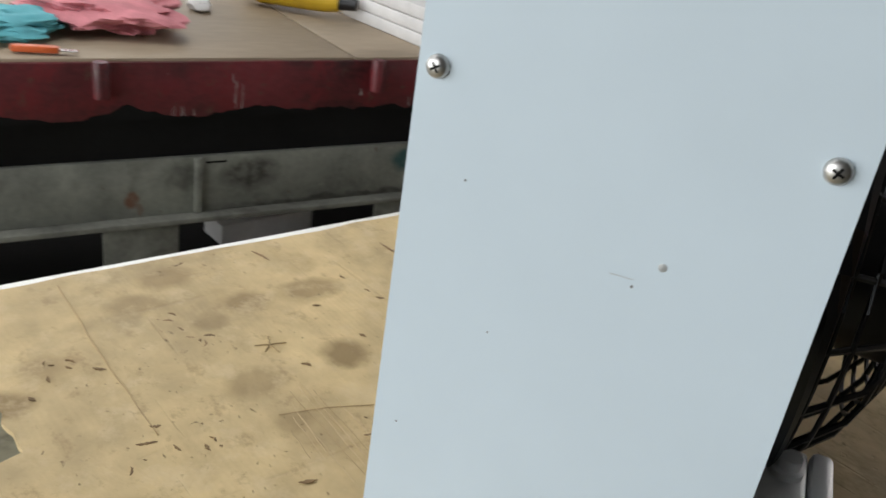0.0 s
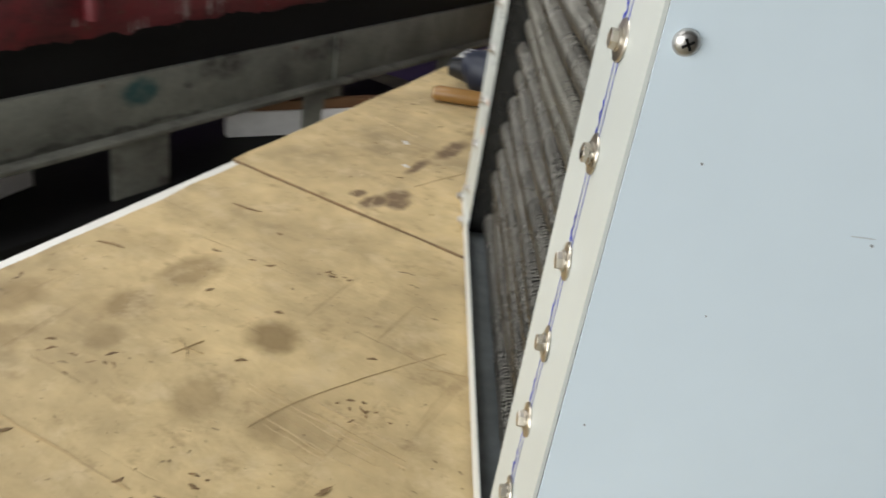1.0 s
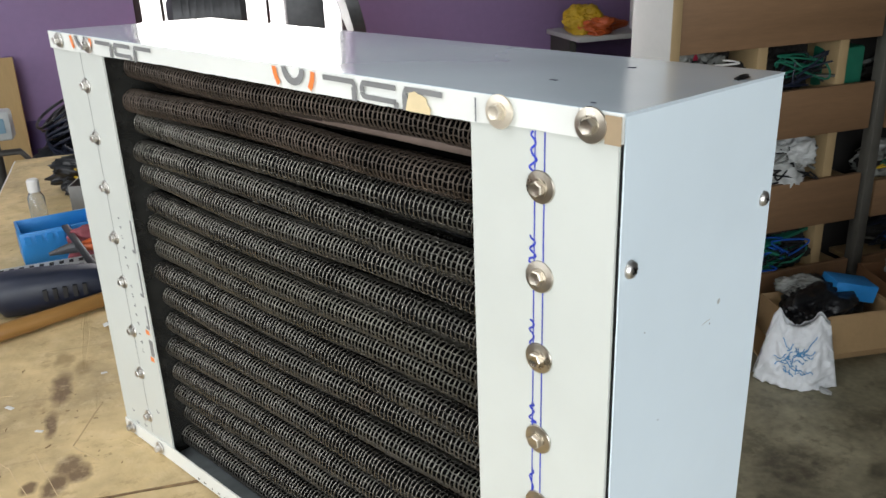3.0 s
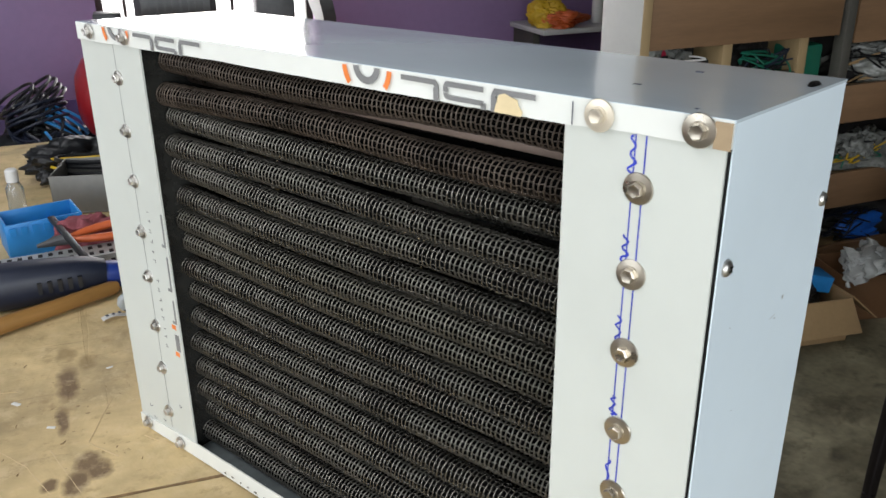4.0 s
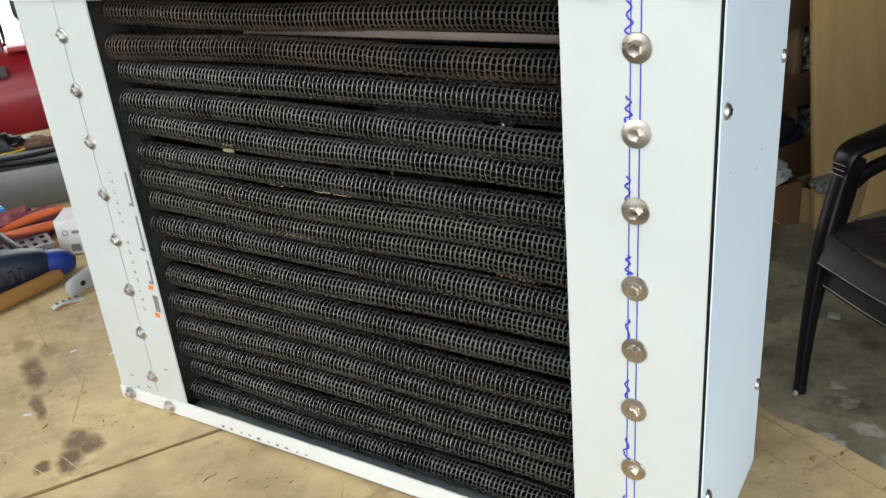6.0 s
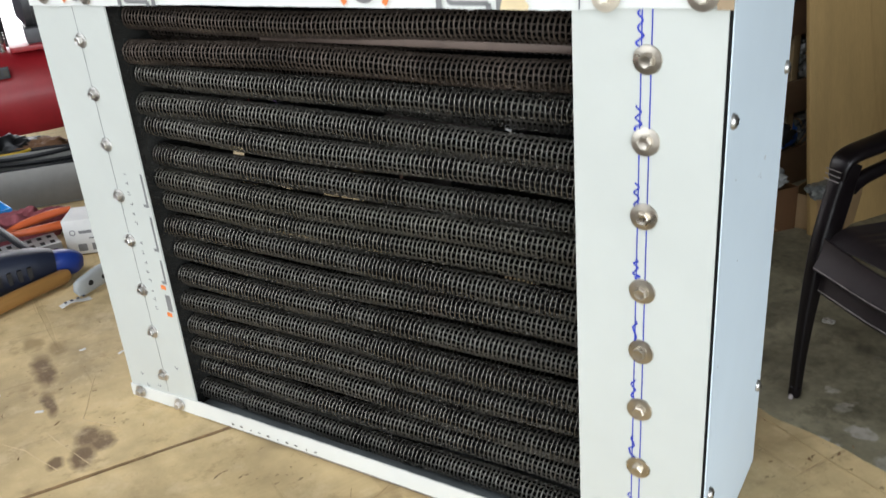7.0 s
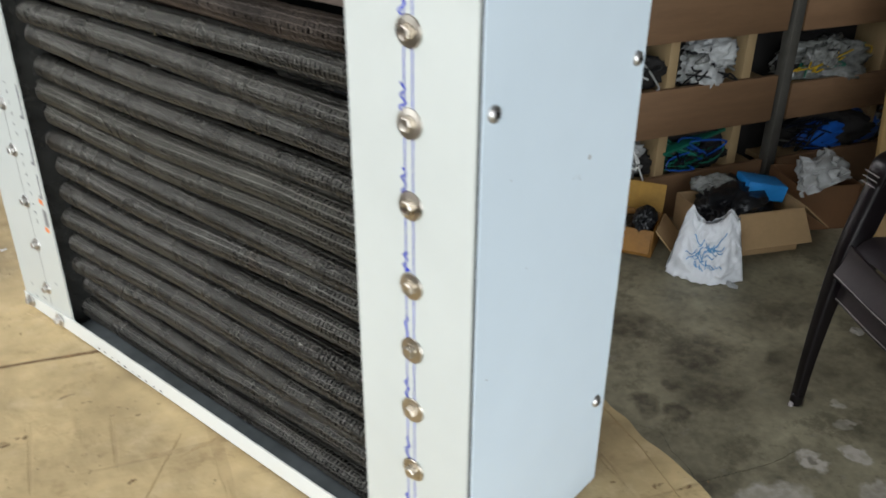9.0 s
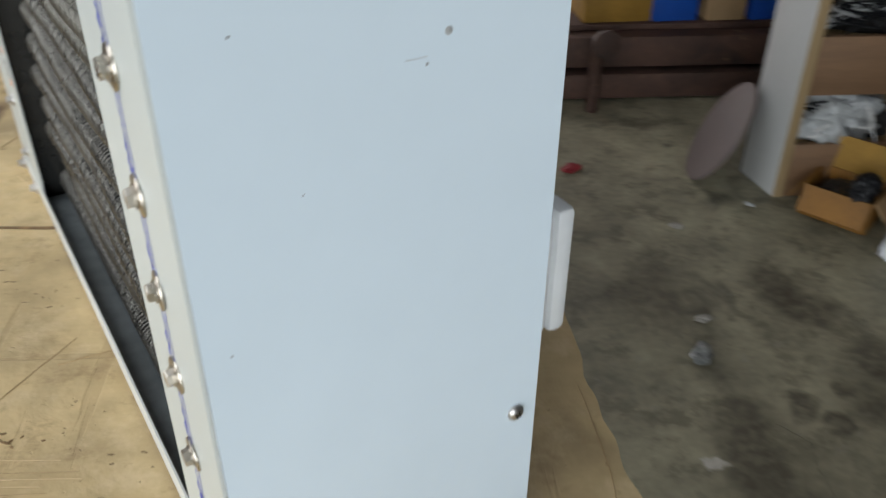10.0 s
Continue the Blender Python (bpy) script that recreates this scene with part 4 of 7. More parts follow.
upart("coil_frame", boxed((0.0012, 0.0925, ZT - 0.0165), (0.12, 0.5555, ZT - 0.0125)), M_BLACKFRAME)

upart("baffle_plate", boxed((0.0432, 0.098, 1.1800), (0.0452, 0.410, 1.1862), 0.0005), M_BAFFLE, "brownish bare metal baffle plate")

# not a known part: blocks the view through the gaps and darkens them
upart("rear_plate", boxed((0.084, 0.0925, 1.135), (0.0855, 0.5555, ZT - 0.0170)), M_BLACKFRAME, "black plate added to keep the gaps behind the upper tubes dark")

# finned tubes
TUBE_L = 0.4675
COIL_R = 0.0107


def wire_mesh(c, wire, sides):
    """Vertices and faces of a wire along the points c, round the tube's axis."""
    n = len(c) - 1
    out = np.stack([c[:, 0], 0 * c[:, 1], c[:, 2]], 1)
    out = out / np.linalg.norm(out, axis=1)[:, None]
    way = np.gradient(c, axis=0)
    way = way / np.linalg.norm(way, axis=1)[:, None]
    across = np.cross(way, out)
    verts = np.stack([c + wire * (math.cos(2 * math.pi * k / sides) * out + math.sin(2 * math.pi * k / sides) * across) for k in range(sides)], 1).reshape(-1, 3)
    j = np.arange(n)[:, None] * sides
    k = np.arange(sides)[None, :]
    f = np.stack([j + k, j + (k + 1) % sides, j + sides + (k + 1) % sides, j + sides + k], -1).reshape(-1, 4)
    return verts, f


def fin_mesh(name, material, seed):
    """Turns of wire with rows of lengthwise links woven over and under them: a net with small square holes."""
    pitch, seg = 0.0044, 26
    rng = np.random.default_rng(seed)
    i = np.arange(int(TUBE_L / pitch * seg) + 1)
    a = 2 * np.pi * i / seg
    y = i * pitch / seg + 0.0006 * np.sin(i * 0.0031) + 0.0005 * np.sin(i * 0.0173) + 0.0003 * np.sin(a * 5.3)
    rr = COIL_R * (1 + 0.020 * np.sin(i * 0.0123) + 0.012 * np.sin(i * 0.071) + 0.012 * np.sin(i * 0.313))
    wires = [(np.stack([rr * np.cos(a), y, rr * np.sin(a)], 1), 0.00072, 4)]
    rows = 13
    for k in range(rows):
        y = np.arange(int(TUBE_L / pitch * 4)) * pitch / 4
        a = 2 * np.pi * k / rows + 0.05 * np.sin(y * 60 + k) + 0.035 * np.sin(2 * np.pi * y / (2 * pitch)) + rng.normal(0, 0.012, len(y))
        rr = COIL_R * (0.985 + 0.045 * np.cos(2 * np.pi * y / (2 * pitch) + np.pi * (k % 2)))
        wires.append((np.stack([rr * np.cos(a), y, rr * np.sin(a)], 1), 0.00044, 3))
    verts, faces, base = [], [], 0
    for c, wire, sides in wires:
        c = c + np.stack([0.0016 * np.sin(c[:, 1] * 17), 0 * c[:, 1], 0.0016 * np.sin(c[:, 1] * 12 + 1)], 1)
        v, f = wire_mesh(c, wire, sides)
        verts.append(v)
        faces.append(f + base)
        if base:                           # the ends are twisted together
            faces.append(np.array([[last, last + 1, base + 1, base]]))
        last = base
        base += len(v)
    me = bpy.data.meshes.new(name)
    me.from_pydata(np.concatenate(verts).tolist(), [], np.concatenate(faces).tolist())
    me.polygons.foreach_set("use_smooth", [True] * len(me.polygons))
    me.materials.append(material)
    return me


FINS = [fin_mesh("wire_fin", m, k) for k, m in enumerate((M_WIRE, M_WIRERUST, M_WIREOLIVE))]
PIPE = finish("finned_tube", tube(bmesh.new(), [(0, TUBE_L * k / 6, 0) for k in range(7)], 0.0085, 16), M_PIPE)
rnd = random.Random(5)
ZL = (1.198, 1.168, 1.145, 1.117, 1.096, 1.065, 1.039, 1.015, 0.988, 0.961, 0.932, 0.902, 0.875, 0.846, 0.818, 0.788)
ZR = (1.199, 1.169, 1.141, 1.112, 1.087, 1.059, 1.035, 1.012, 0.986, 0.961, 0.933, 0.905, 0.877, 0.849, 0.820, 0.790)
for col, (x, dz, zs) in enumerate(((0.030, 0.0, 16), (0.060, -0.0134, 15))):
    for i in range(zs):
        zl = ZL[i] + dz + rnd.uniform(-0.001, 0.001)
        zr = ZR[i] + dz + rnd.uniform(-0.001, 0.001)
        if col == 1 and i == 4:
            continue
        tilt = math.degrees(math.atan2(zl - zr, TUBE_L))
        m = pose(x + rnd.uniform(-0.002, 0.002), 0.092, zr - ZB, tilt)
        pipe = part("finned_tube", PIPE, None, unit, "", m)
        part("wire_fin", FINS[(1, 1, 0, 0, 0, 0, 2, 2, 0, 0, 0, 0, 0, 0, 0, 0)[i]], None, pipe, "", pose(0, 0, 0, 0, rnd.uniform(0, 360), 0))


# screws
def washer_screw(hex_r, wash_r):
    bm = bmesh.new()
    lathe(bm, [(wash_r * 0.97, 0.0), (wash_r, 0.0006), (wash_r * 0.96, 0.0013), (wash_r * 0.55, 0.0019), (wash_r * 0.54, 0.0022)], None, 28)
    lathe(bm, [(hex_r * 1.18, 0.0021), (hex_r * 1.18, 0.0028)], None, 20)
    lathe(bm, [(hex_r, 0.0028), (hex_r, 0.0054), (hex_r * 0.86, 0.0060), (hex_r * 0.5, 0.0056)], None, 6)
    return bm


FACE = pose(0, 0, 0, 0, -90, 0)            # a screw that looks towards -x
SIDE = pose(0, 0, 0, 90, 0, 0)             # a screw that looks towards -y
BIG = finish("screw", washer_screw(0.0046, 0.0096), M_BRASS, 0.5)
PALE = finish("screw", washer_screw(0.0046, 0.0096), M_PALESCREW, 0.5)
SMALL = finish("screw", washer_screw(0.0038, 0.0072), M_ZINC, 0.5)


def screw(me, x, y, z, base, label):
    part("screw", me, None, unit, label, pose(x, y, z - ZB) @ base @ pose(0, 0, 0, rnd.uniform(-4, 4), rnd.uniform(-4, 4), rnd.uniform(0, 60)))


for z in (1.1893, 1.1365, 1.0845, 1.0284, 0.9797, 0.9300, 0.8765, 0.8240):
    screw(BIG, -0.0018, 0.0480, z, FACE, "brassy hex screw with a washer")
for y, z, me in ((0.0740, 1.2276, PALE), (0.0148, 1.2288, BIG), (0.5670, 1.2232, SMALL), (0.6268, 1.2234, SMALL)):
    screw(me, -0.0048, y, z, FACE, "hex screw with a washer in the top lip")
for z in (1.1830, 1.1320, 1.0815, 1.0280, 0.9785, 0.9212, 0.8700, 0.8152):
    screw(SMALL, -0.0018, 0.5905, z, FACE, "small zinc hex screw with a washer")
for y in (0.6345, 0.5715):
    screw(SMALL, -0.0048, y, 0.7832, FACE, "small zinc screw in the lower lip")
PAN = bmesh.new()
lathe(PAN, [(0.0052, 0), (0.0052, 0.0009), (0.0044, 0.0024), (0.0030, 0.0032), (0.0012, 0.0035)], None, 24)
PAN = finish("screw", PAN, M_ZINC)
SLOT = finish("cross_slot", box(boxed((-0.0024, -0.0005, 0.0032), (0.0024, 0.0005, 0.0037)), (-0.0005, -0.0024, 0.0032), (0.0005, 0.0024, 0.0037)), M_GREASESHADE)
for x, z in ((0.0086, 1.1513), (0.1668, 1.1485), (0.1640, 0.8645), (0.0115, 0.8600)):
    s = part("screw", PAN, None, unit, "bright cross-head screw", pose(x, YR - 0.0001, z - ZB) @ SIDE)
    part("cross_slot", SLOT, None, s, "", pose(0, 0, 0, 0, 0, 30 + 200 * x))


# pen lines, squiggles, prints and tape
def flat_line(pts, w, x=-0.0021):
    """A thin ribbon of ink on the front, along points (y, z)."""
    bm = bmesh.new()
    P = [Vector((0, y, z)) for y, z in pts]
    rows = []
    for i, p in enumerate(P):
        d = (P[min(i + 1, len(P) - 1)] - P[max(i - 1, 0)]).normalized()
        n = Vector((0, -d.z, d.y)) * w
        rows.append([bm.verts.new((x + dx, *(p + n * k).yz)) for k, dx in ((1, 0.0), (1, 0.0001), (-1, 0.0001), (-1, 0.0))])
    for a, b in zip(rows, rows[1:]):
        for k in range(4):
            bm.faces.new((a[k], a[(k + 1) % 4], b[(k + 1) % 4], b[k]))
    return bm


for y0, y1 in ((0.0455, 0.0475), (0.0520, 0.0535)):
    upart("pen_line", flat_line([(y0 + (y1 - y0) * k / 12, 1.220 - 0.447 * k / 12) for k in range(13)], 0.00042), M_BLUEINK, "straight blue pen line")
for k, (z, hgt) in enumerate(((1.2195, 0.024), (1.160, 0.020), (1.108, 0.020), (1.052, 0.014), (1.004, 0.030), (0.955, 0.024), (0.905, 0.030), (0.850, 0.026), (0.797, 0.02))):
    pts = [(0.0532 + 0.0021 * math.sin(q * 0.42 + k + 2.0 * noise.noise(Vector((q * 0.05, k, 5)))) * (0.4 + abs(noise.noise(Vector((q * 0.1, k, 2))))) * 1.6 + 0.0016 * noise.noise(Vector((q * 0.12, k, 1))), z - hgt * q / 40) for q in range(41)]
    upart("pen_scribble", flat_line(pts, 0.00062, -0.0022), M_BLUEINK, "blue wavy pen scribble")
upart("scribed_line", flat_line([(0.5925 - 0.003 * k / 8, 1.214 - 0.42 * k / 8) for k in range(9)], 0.00035, -0.0020), M_GREYPRINT, "fine grey centre line")
upart("ink_tick", flat_line([(0.010, 0.795), (0.0125, 0.802), (0.008, 0.787)], 0.0006), M_INK, "dark ink tick")
for y, z in ((0.628, 0.806), (0.622, 0.792), (0.603, 0.7965), (0.566, 0.829)):
    upart("ink_tick", flat_line([(y + 0.002, z + 0.003), (y, z), (y - 0.003, z + 0.002)], 0.0005, -0.0023), M_INK, "small dark ink tick")


def patch(name, y0, y1, z0, z1, material, label="", x=-0.0050):
    return upart(name, boxed((x - 0.00015, y0, z0), (x + 0.00015, y1, z1)), material, label)


def arc_patch(cy, cz, r0, r1, a0, a1, material, x=-0.0050):
    bm = bmesh.new()
    def f(s, t):
        a, r = radians(a0 + (a1 - a0) * s), r0 + (r1 - r0) * t
        return (x, cy + r * math.cos(a), cz + r * math.sin(a))
    sheet(bm, f, 14, 1, 0.0003)
    return upart("printed_shape", bm, material)


def logo(y0, sx):
    """A ring cut by the sheet's edge and three block shapes after it; y falls to the right."""
    zt = top_z(0, y0) - 0.0012
    zb = float(np.interp(y0 - 0.08 * sx, LIP_Y, TOP_LIP)) + 0.0002
    arc_patch(y0, zt + 0.001, 0.0195 * sx, 0.0237 * sx, 184, 218, M_ORANGEPRINT)
    arc_patch(y0, zt + 0.001, 0.0195 * sx, 0.0237 * sx, 322, 356, M_ORANGEPRINT)
    arc_patch(y0, zt + 0.001, 0.0078 * sx, 0.0128 * sx, 184, 356, M_GREYPRINT)
    a = y0 - 0.0302 * sx
    for k, w in enumerate((0.0350, 0.0345, 0.0350)):
        b = a - w * sx
        z1 = top_z(0, a) - 0.0022
        h = z1 - zb
        bar = 0.0034
        patch("printed_shape", b + 0.0022, a - 0.0022, z1 - bar, z1, M_GREYPRINT)
        if k == 0:
            arc_patch(b + 0.0052, z1 - 0.0052, 0.0018, 0.0052, 90, 180, M_GREYPRINT)
            patch("printed_shape", b, b + 0.0044 * sx, zb, z1 - 0.0052, M_GREYPRINT)
        elif k == 1:
            arc_patch(a - 0.0042, z1 - 0.0042, 0.0010, 0.0042, 0, 90, M_GREYPRINT)
            arc_patch(a - 0.0042, z1 - h * 0.5 - 0.0005, 0.0010, 0.0042, 270, 360, M_GREYPRINT)
            patch("printed_shape", a - 0.0040 * sx, a, z1 - h * 0.5, z1 - 0.0042, M_GREYPRINT)
            patch("printed_shape", b + 0.002, a - 0.0042, z1 - h * 0.5 - 0.0048, z1 - h * 0.5 - 0.0016, M_GREYPRINT)
            patch("printed_shape", b, b + 0.0040 * sx, zb, z1 - h * 0.5 - 0.0030, M_GREYPRINT)
        else:
            arc_patch(a - 0.0052, z1 - 0.0052, 0.0018, 0.0052, 0, 90, M_GREYPRINT)
            patch("printed_shape", a - 0.0044 * sx, a, zb, z1 - 0.0052, M_GREYPRINT)
        a = b - 0.0038 * sx


logo(0.2574, 1.0)
logo(0.5805, 0.93)
# upright print on the far strip: small bars for letters and larger cut-off shapes
for k in range(15):
    if k != 6:
        z = 1.052 - 0.0108 * k
        patch("print_bar", 0.5733, 0.5740 if k % 2 else 0.5767, z, z + (0.0034 if k % 2 else 0.0008), M_GREYPRINT, "", -0.0020)
        patch("print_bar", 0.5741, 0.5767, z + 0.0013 * (k % 3), z + 0.0008 + 0.0013 * (k % 3), M_GREYPRINT, "", -0.0021)
for z0, z1 in ((1.020, 1.055), (0.972, 1.010), (0.935, 0.962)):
    patch("print_bar", 0.5500, 0.5525, z0, z1, M_GREYPRINT, "", -0.0020)
    patch("print_bar", 0.5525, 0.5570, z0, z0 + 0.003, M_GREYPRINT, "", -0.0020)
for z in (0.928, 0.896):
    patch("print_bar", 0.553, 0.560, z, z + 0.005, M_ORANGEPRINT, "", -0.0020)
patch("print_bar", 0.550, 0.557, 0.903, 0.922, M_GREYPRINT, "", -0.0020)
bm = bmesh.new()
torn = [(0.1475, 1.2186), (0.1272, 1.2184), (0.1262, 1.2215), (0.1290, 1.2245), (0.1300, 1.2282), (0.1350, 1.2294), (0.1395, 1.2310), (0.1440, 1.2296), (0.1455, 1.2250)]
rim = [[bm.verts.new((x, y, z)) for y, z in torn] for x in (-0.0054, -0.0051)]
bm.faces.new(rim[0])
bm.faces.new(rim[1][::-1])
for k in range(len(torn)):
    bm.faces.new((rim[0][k], rim[1][k], rim[1][(k + 1) % len(torn)], rim[0][(k + 1) % len(torn)]))
upart("tape_piece", bm, M_TAPE, "torn piece of beige tape")
for k in range(10):
    y = 0.49 - 0.0125 * k
    patch("print_bar", y, y + (0.0030, 0.0040, 0.0015)[k % 3], 0.7802 + 0.0006 * (k % 2), 0.7820, M_POST, "", -0.0050)
patch("tape_piece", YR - 0.0002, 0.0066, 1.2206, 1.2352, M_TAPE2, "glossy brown tape over the corner", -0.0053)
upart("ink_line", flat_line([(0.0917, 1.2330), (0.0917, 1.2195)], 0.0004, -0.0049), M_INK)
# marks on the top sheet and on the side
SIDE_MARKS = ((0.117, 1.093, 0.0019), (0.028, 1.106, 0.0006), (0.050, 1.038, 0.0005), (0.012, 0.972, 0.0006), (0.107, 1.081, 0.0007))
for x, y, s in ((0.134, 0.079, 0.0025), (0.058, 0.085, 0.0022), (0.010, 0.024, 0.0012)):
    upart("dent", boxed((x - s * 0.5, y - s, top_z(x, y)), (x + s * 0.5, y + s, top_z(x, y) + 0.0005)), M_INK)
upart("black_smear", crumple((0.0075, 0.0035, 0.0010), 3, 1.3, 3.2, 4), M_GREASESHADE, "black smear on the top edge").matrix_basis = pose(0.135, 0.004, top_z(0.135, 0.004) - 0.0002)
for x, z, s in SIDE_MARKS:
    bm = lathe(bmesh.new(), [(s, 0), (s * 0.6, 0.0002)], None, 10)
    part("dirt_speck", bm, M_GREYPRINT if s < 0.001 else M_TRAYMETAL, unit, "", pose(x, YR - 0.0001, z - ZB) @ SIDE)
upart("scratch", boxed((0.097, YR - 0.0002, 1.0840), (0.107, YR + 0.0001, 1.0843)), M_TRAYMETAL)


# back plate with two fans
def holed_plate(bm, y0, y1, z0, z1, r, x, n=32):
    cy, cz = (y0 + y1) / 2, (z0 + z1) / 2
    inner, outer = [], []
    for k in range(n):
        a = 2 * math.pi * k / n
        c, s = math.cos(a), math.sin(a)
        q = min((y1 - y0) / 2 / max(abs(c), 1e-6), (z1 - z0) / 2 / max(abs(s), 1e-6))
        inner.append(bm.verts.new((x, cy + r * c, cz + r * s)))
        outer.append(bm.verts.new((x, cy + q * c, cz + q * s)))
    for k in range(n):
        bm.faces.new((inner[k], inner[(k + 1) % n], outer[(k + 1) % n], outer[k]))
    return bm


bm = bmesh.new()
holed_plate(bm, 0.002, W / 2, ZB + 0.002, ZT - 0.014, 0.122, D - 0.002)
holed_plate(bm, W / 2, W - 0.002, ZB + 0.002, ZT - 0.017, 0.122, D - 0.002)
upart("back_plate", bm, M_INNER)
for cy in (0.190, 0.465):
    fan = part("fan", tube(bmesh.new(), [(0, 0.150 * math.cos(2 * math.pi * k / 40), 0.150 * math.sin(2 * math.pi * k / 40)) for k in range(41)], 0.008, 8), M_FANBLACK, unit, "black axial fan with a wire guard", pose(D + 0.008, cy, 1.045 - ZB) @ Matrix.Scale(0.86, 4))
    for r, x in ((0.064, 0.059), (0.076, 0.057), (0.088, 0.052), (0.098, 0.047), (0.132, 0.022), (0.144, 0.009)):
        part("guard_ring", tube(bmesh.new(), [(x, r * math.cos(2 * math.pi * k / 36), r * math.sin(2 * math.pi * k / 36)) for k in range(37)], 0.0017, 6), M_FANBLACK, fan)
    for k in range(20):
        a = 2 * math.pi * k / 20
        part("guard_spoke", tube(bmesh.new(), [(x, r * math.cos(a), r * math.sin(a)) for r, x in ((0.056, 0.060), (0.080, 0.056), (0.113, 0.040), (0.148, 0.004))], 0.0021, 6), M_FANBLACK, fan)
    part("motor", lathe(bmesh.new(), [(0.030, -0.075), (0.050, -0.070), (0.056, 0.0), (0.058, 0.060), (0.055, 0.072), (0.044, 0.079), (0.020, 0.081)], pose(0, 0, 0, 0, 90, 0), 28), M_FANBLACK, fan)
    for k in range(5):
        a = 72 * k
        bm = bmesh.new()
        sheet(bm, lambda s, t: (-0.02 + 0.035 * (t - 0.5) , (0.045 + 0.085 * s) * math.cos(radians(50 * (t - 0.5))), (0.045 + 0.085 * s) * math.sin(radians(50 * (t - 0.5)))), 4, 6, 0.0015)
        part("blade", bm, M_FANBLACK, fan, "", pose(0, 0, 0, a))
jb = upart("junction_box", boxed((D, 0.030, 0.880), (D + 0.032, 0.112, 0.963), 0.004), M_JBOX, "pale grey plastic junction box")
bm = boxed((D + 0.0325, 0.0285, 0.8785), (D + 0.045, 0.1135, 0.9645), 0.004)
bmesh.ops.translate(bm, vec=(0, 0, -ZB), verts=bm.verts)
part("box_lid", bm, M_JBOX, jb, "pale grey screwed lid")
for z in (0.902, 0.940):
    bm = bmesh.new()
    for r in (0.0075, 0.0045):
        tube(bm, [(r * math.cos(2 * math.pi * k / 20), r * math.sin(2 * math.pi * k / 20), 0) for k in range(21)], 0.0014, 5)
    part("knockout", bm, M_JBOX, jb, "", pose(D + 0.0160, 0.0296, z - ZB) @ SIDE)
part("cable_gland", lathe(bmesh.new(), [(0.009, 0), (0.009, 0.004), (0.0065, 0.005), (0.0065, 0.011)], pose(D + 0.020, 0.085, 0.9625 - ZB), 16), M_JBOX, jb)

# ---------------------------------------------------------------- red-edged steel table
M_DRIP = mat("pale_paint_drip", (0.26, 0.20, 0.19), 0.6, 0, 0.3, 30, 100, 0.1)
RT = room(-1.5, 0.37, 0, -7.2)              # its front edge runs along local y
rt = thing("steel_work_table", RT, "heavy old steel table with maroon edge channel and grey beam", "table")


def channel(x, z0, z1, y0, y1, depth, web=0.008):
    """A C-channel whose back faces +x."""
    bm = bmesh.new()
    box(bm, (x - web, y0, z0), (x, y1, z1), 0.002)
    box(bm, (x - depth, y0, z0), (x - web, y1, z0 + web))
    box(bm, (x - depth, y0, z1 - web), (x - web, y1, z1))
    return bm


part("edge_channel", channel(0.0, 0.600, 0.726, -1.9, 2.46, 0.06), M_REDPAINT, rt, "worn maroon painted steel channel")
# black strip that paints the shade of the gap between channel and beam
part("packing_strip", boxed((-0.10, -1.9, 0.504), (-0.018, 2.44, 0.600)), M_GREASESHADE, rt)
part("long_beam", channel(-0.004, 0.365, 0.504, -1.9, 2.45, 0.07), M_BEAM, rt, "scuffed grey painted steel beam")
part("beam_flange", boxed((-0.09, -1.9, 0.352), (0.03, 2.45, 0.365), 0.002), M_GREYPAINT, rt)
for y in (-1.65, -0.60, 0.092, 0.783, 1.45, 2.15):
    part("leg", channel(0.008, 0.0, 0.352, y - 0.085, y + 0.085, 0.10), M_GREYPAINT, rt)
for y in (-0.66, 0.012, 0.660, 1.34, 2.05):
    part("stop_pin", lathe(bmesh.new(), [(0.017, -0.045), (0.018, 0.026), (0.015, 0.032)], pose(0.014, y, 0.700), 16), M_REDPAINT, rt, "short maroon stop pin")
for y in (0.222, 1.50):
    part("weld_rib", boxed((-0.003, y - 0.008, 0.366), (0.009, y + 0.008, 0.505), 0.003), M_BEAM, rt)
part("slit", boxed((-0.0039, 0.242, 0.486), (-0.0032, 0.292, 0.491)), M_GREASESHADE, rt, "dark slit in the beam")
bounds = (-1.9, -0.62, 0.605, 1.5, 2.46)
for y0, y1 in zip(bounds, bounds[1:]):
    part("top_board", boxed((-1.15, y0 + 0.003, 0.712), (-0.009, y1 - 0.003, 0.733), 0.002), M_PLANKTOP, rt, "worn brown table board")

rs = random.Random(77)


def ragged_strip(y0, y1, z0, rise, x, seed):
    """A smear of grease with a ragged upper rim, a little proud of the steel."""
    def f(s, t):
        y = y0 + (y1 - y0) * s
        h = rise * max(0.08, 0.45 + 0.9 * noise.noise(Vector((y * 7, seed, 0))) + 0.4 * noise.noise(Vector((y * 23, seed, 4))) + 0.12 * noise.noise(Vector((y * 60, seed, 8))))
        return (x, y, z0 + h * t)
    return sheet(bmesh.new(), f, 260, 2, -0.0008)


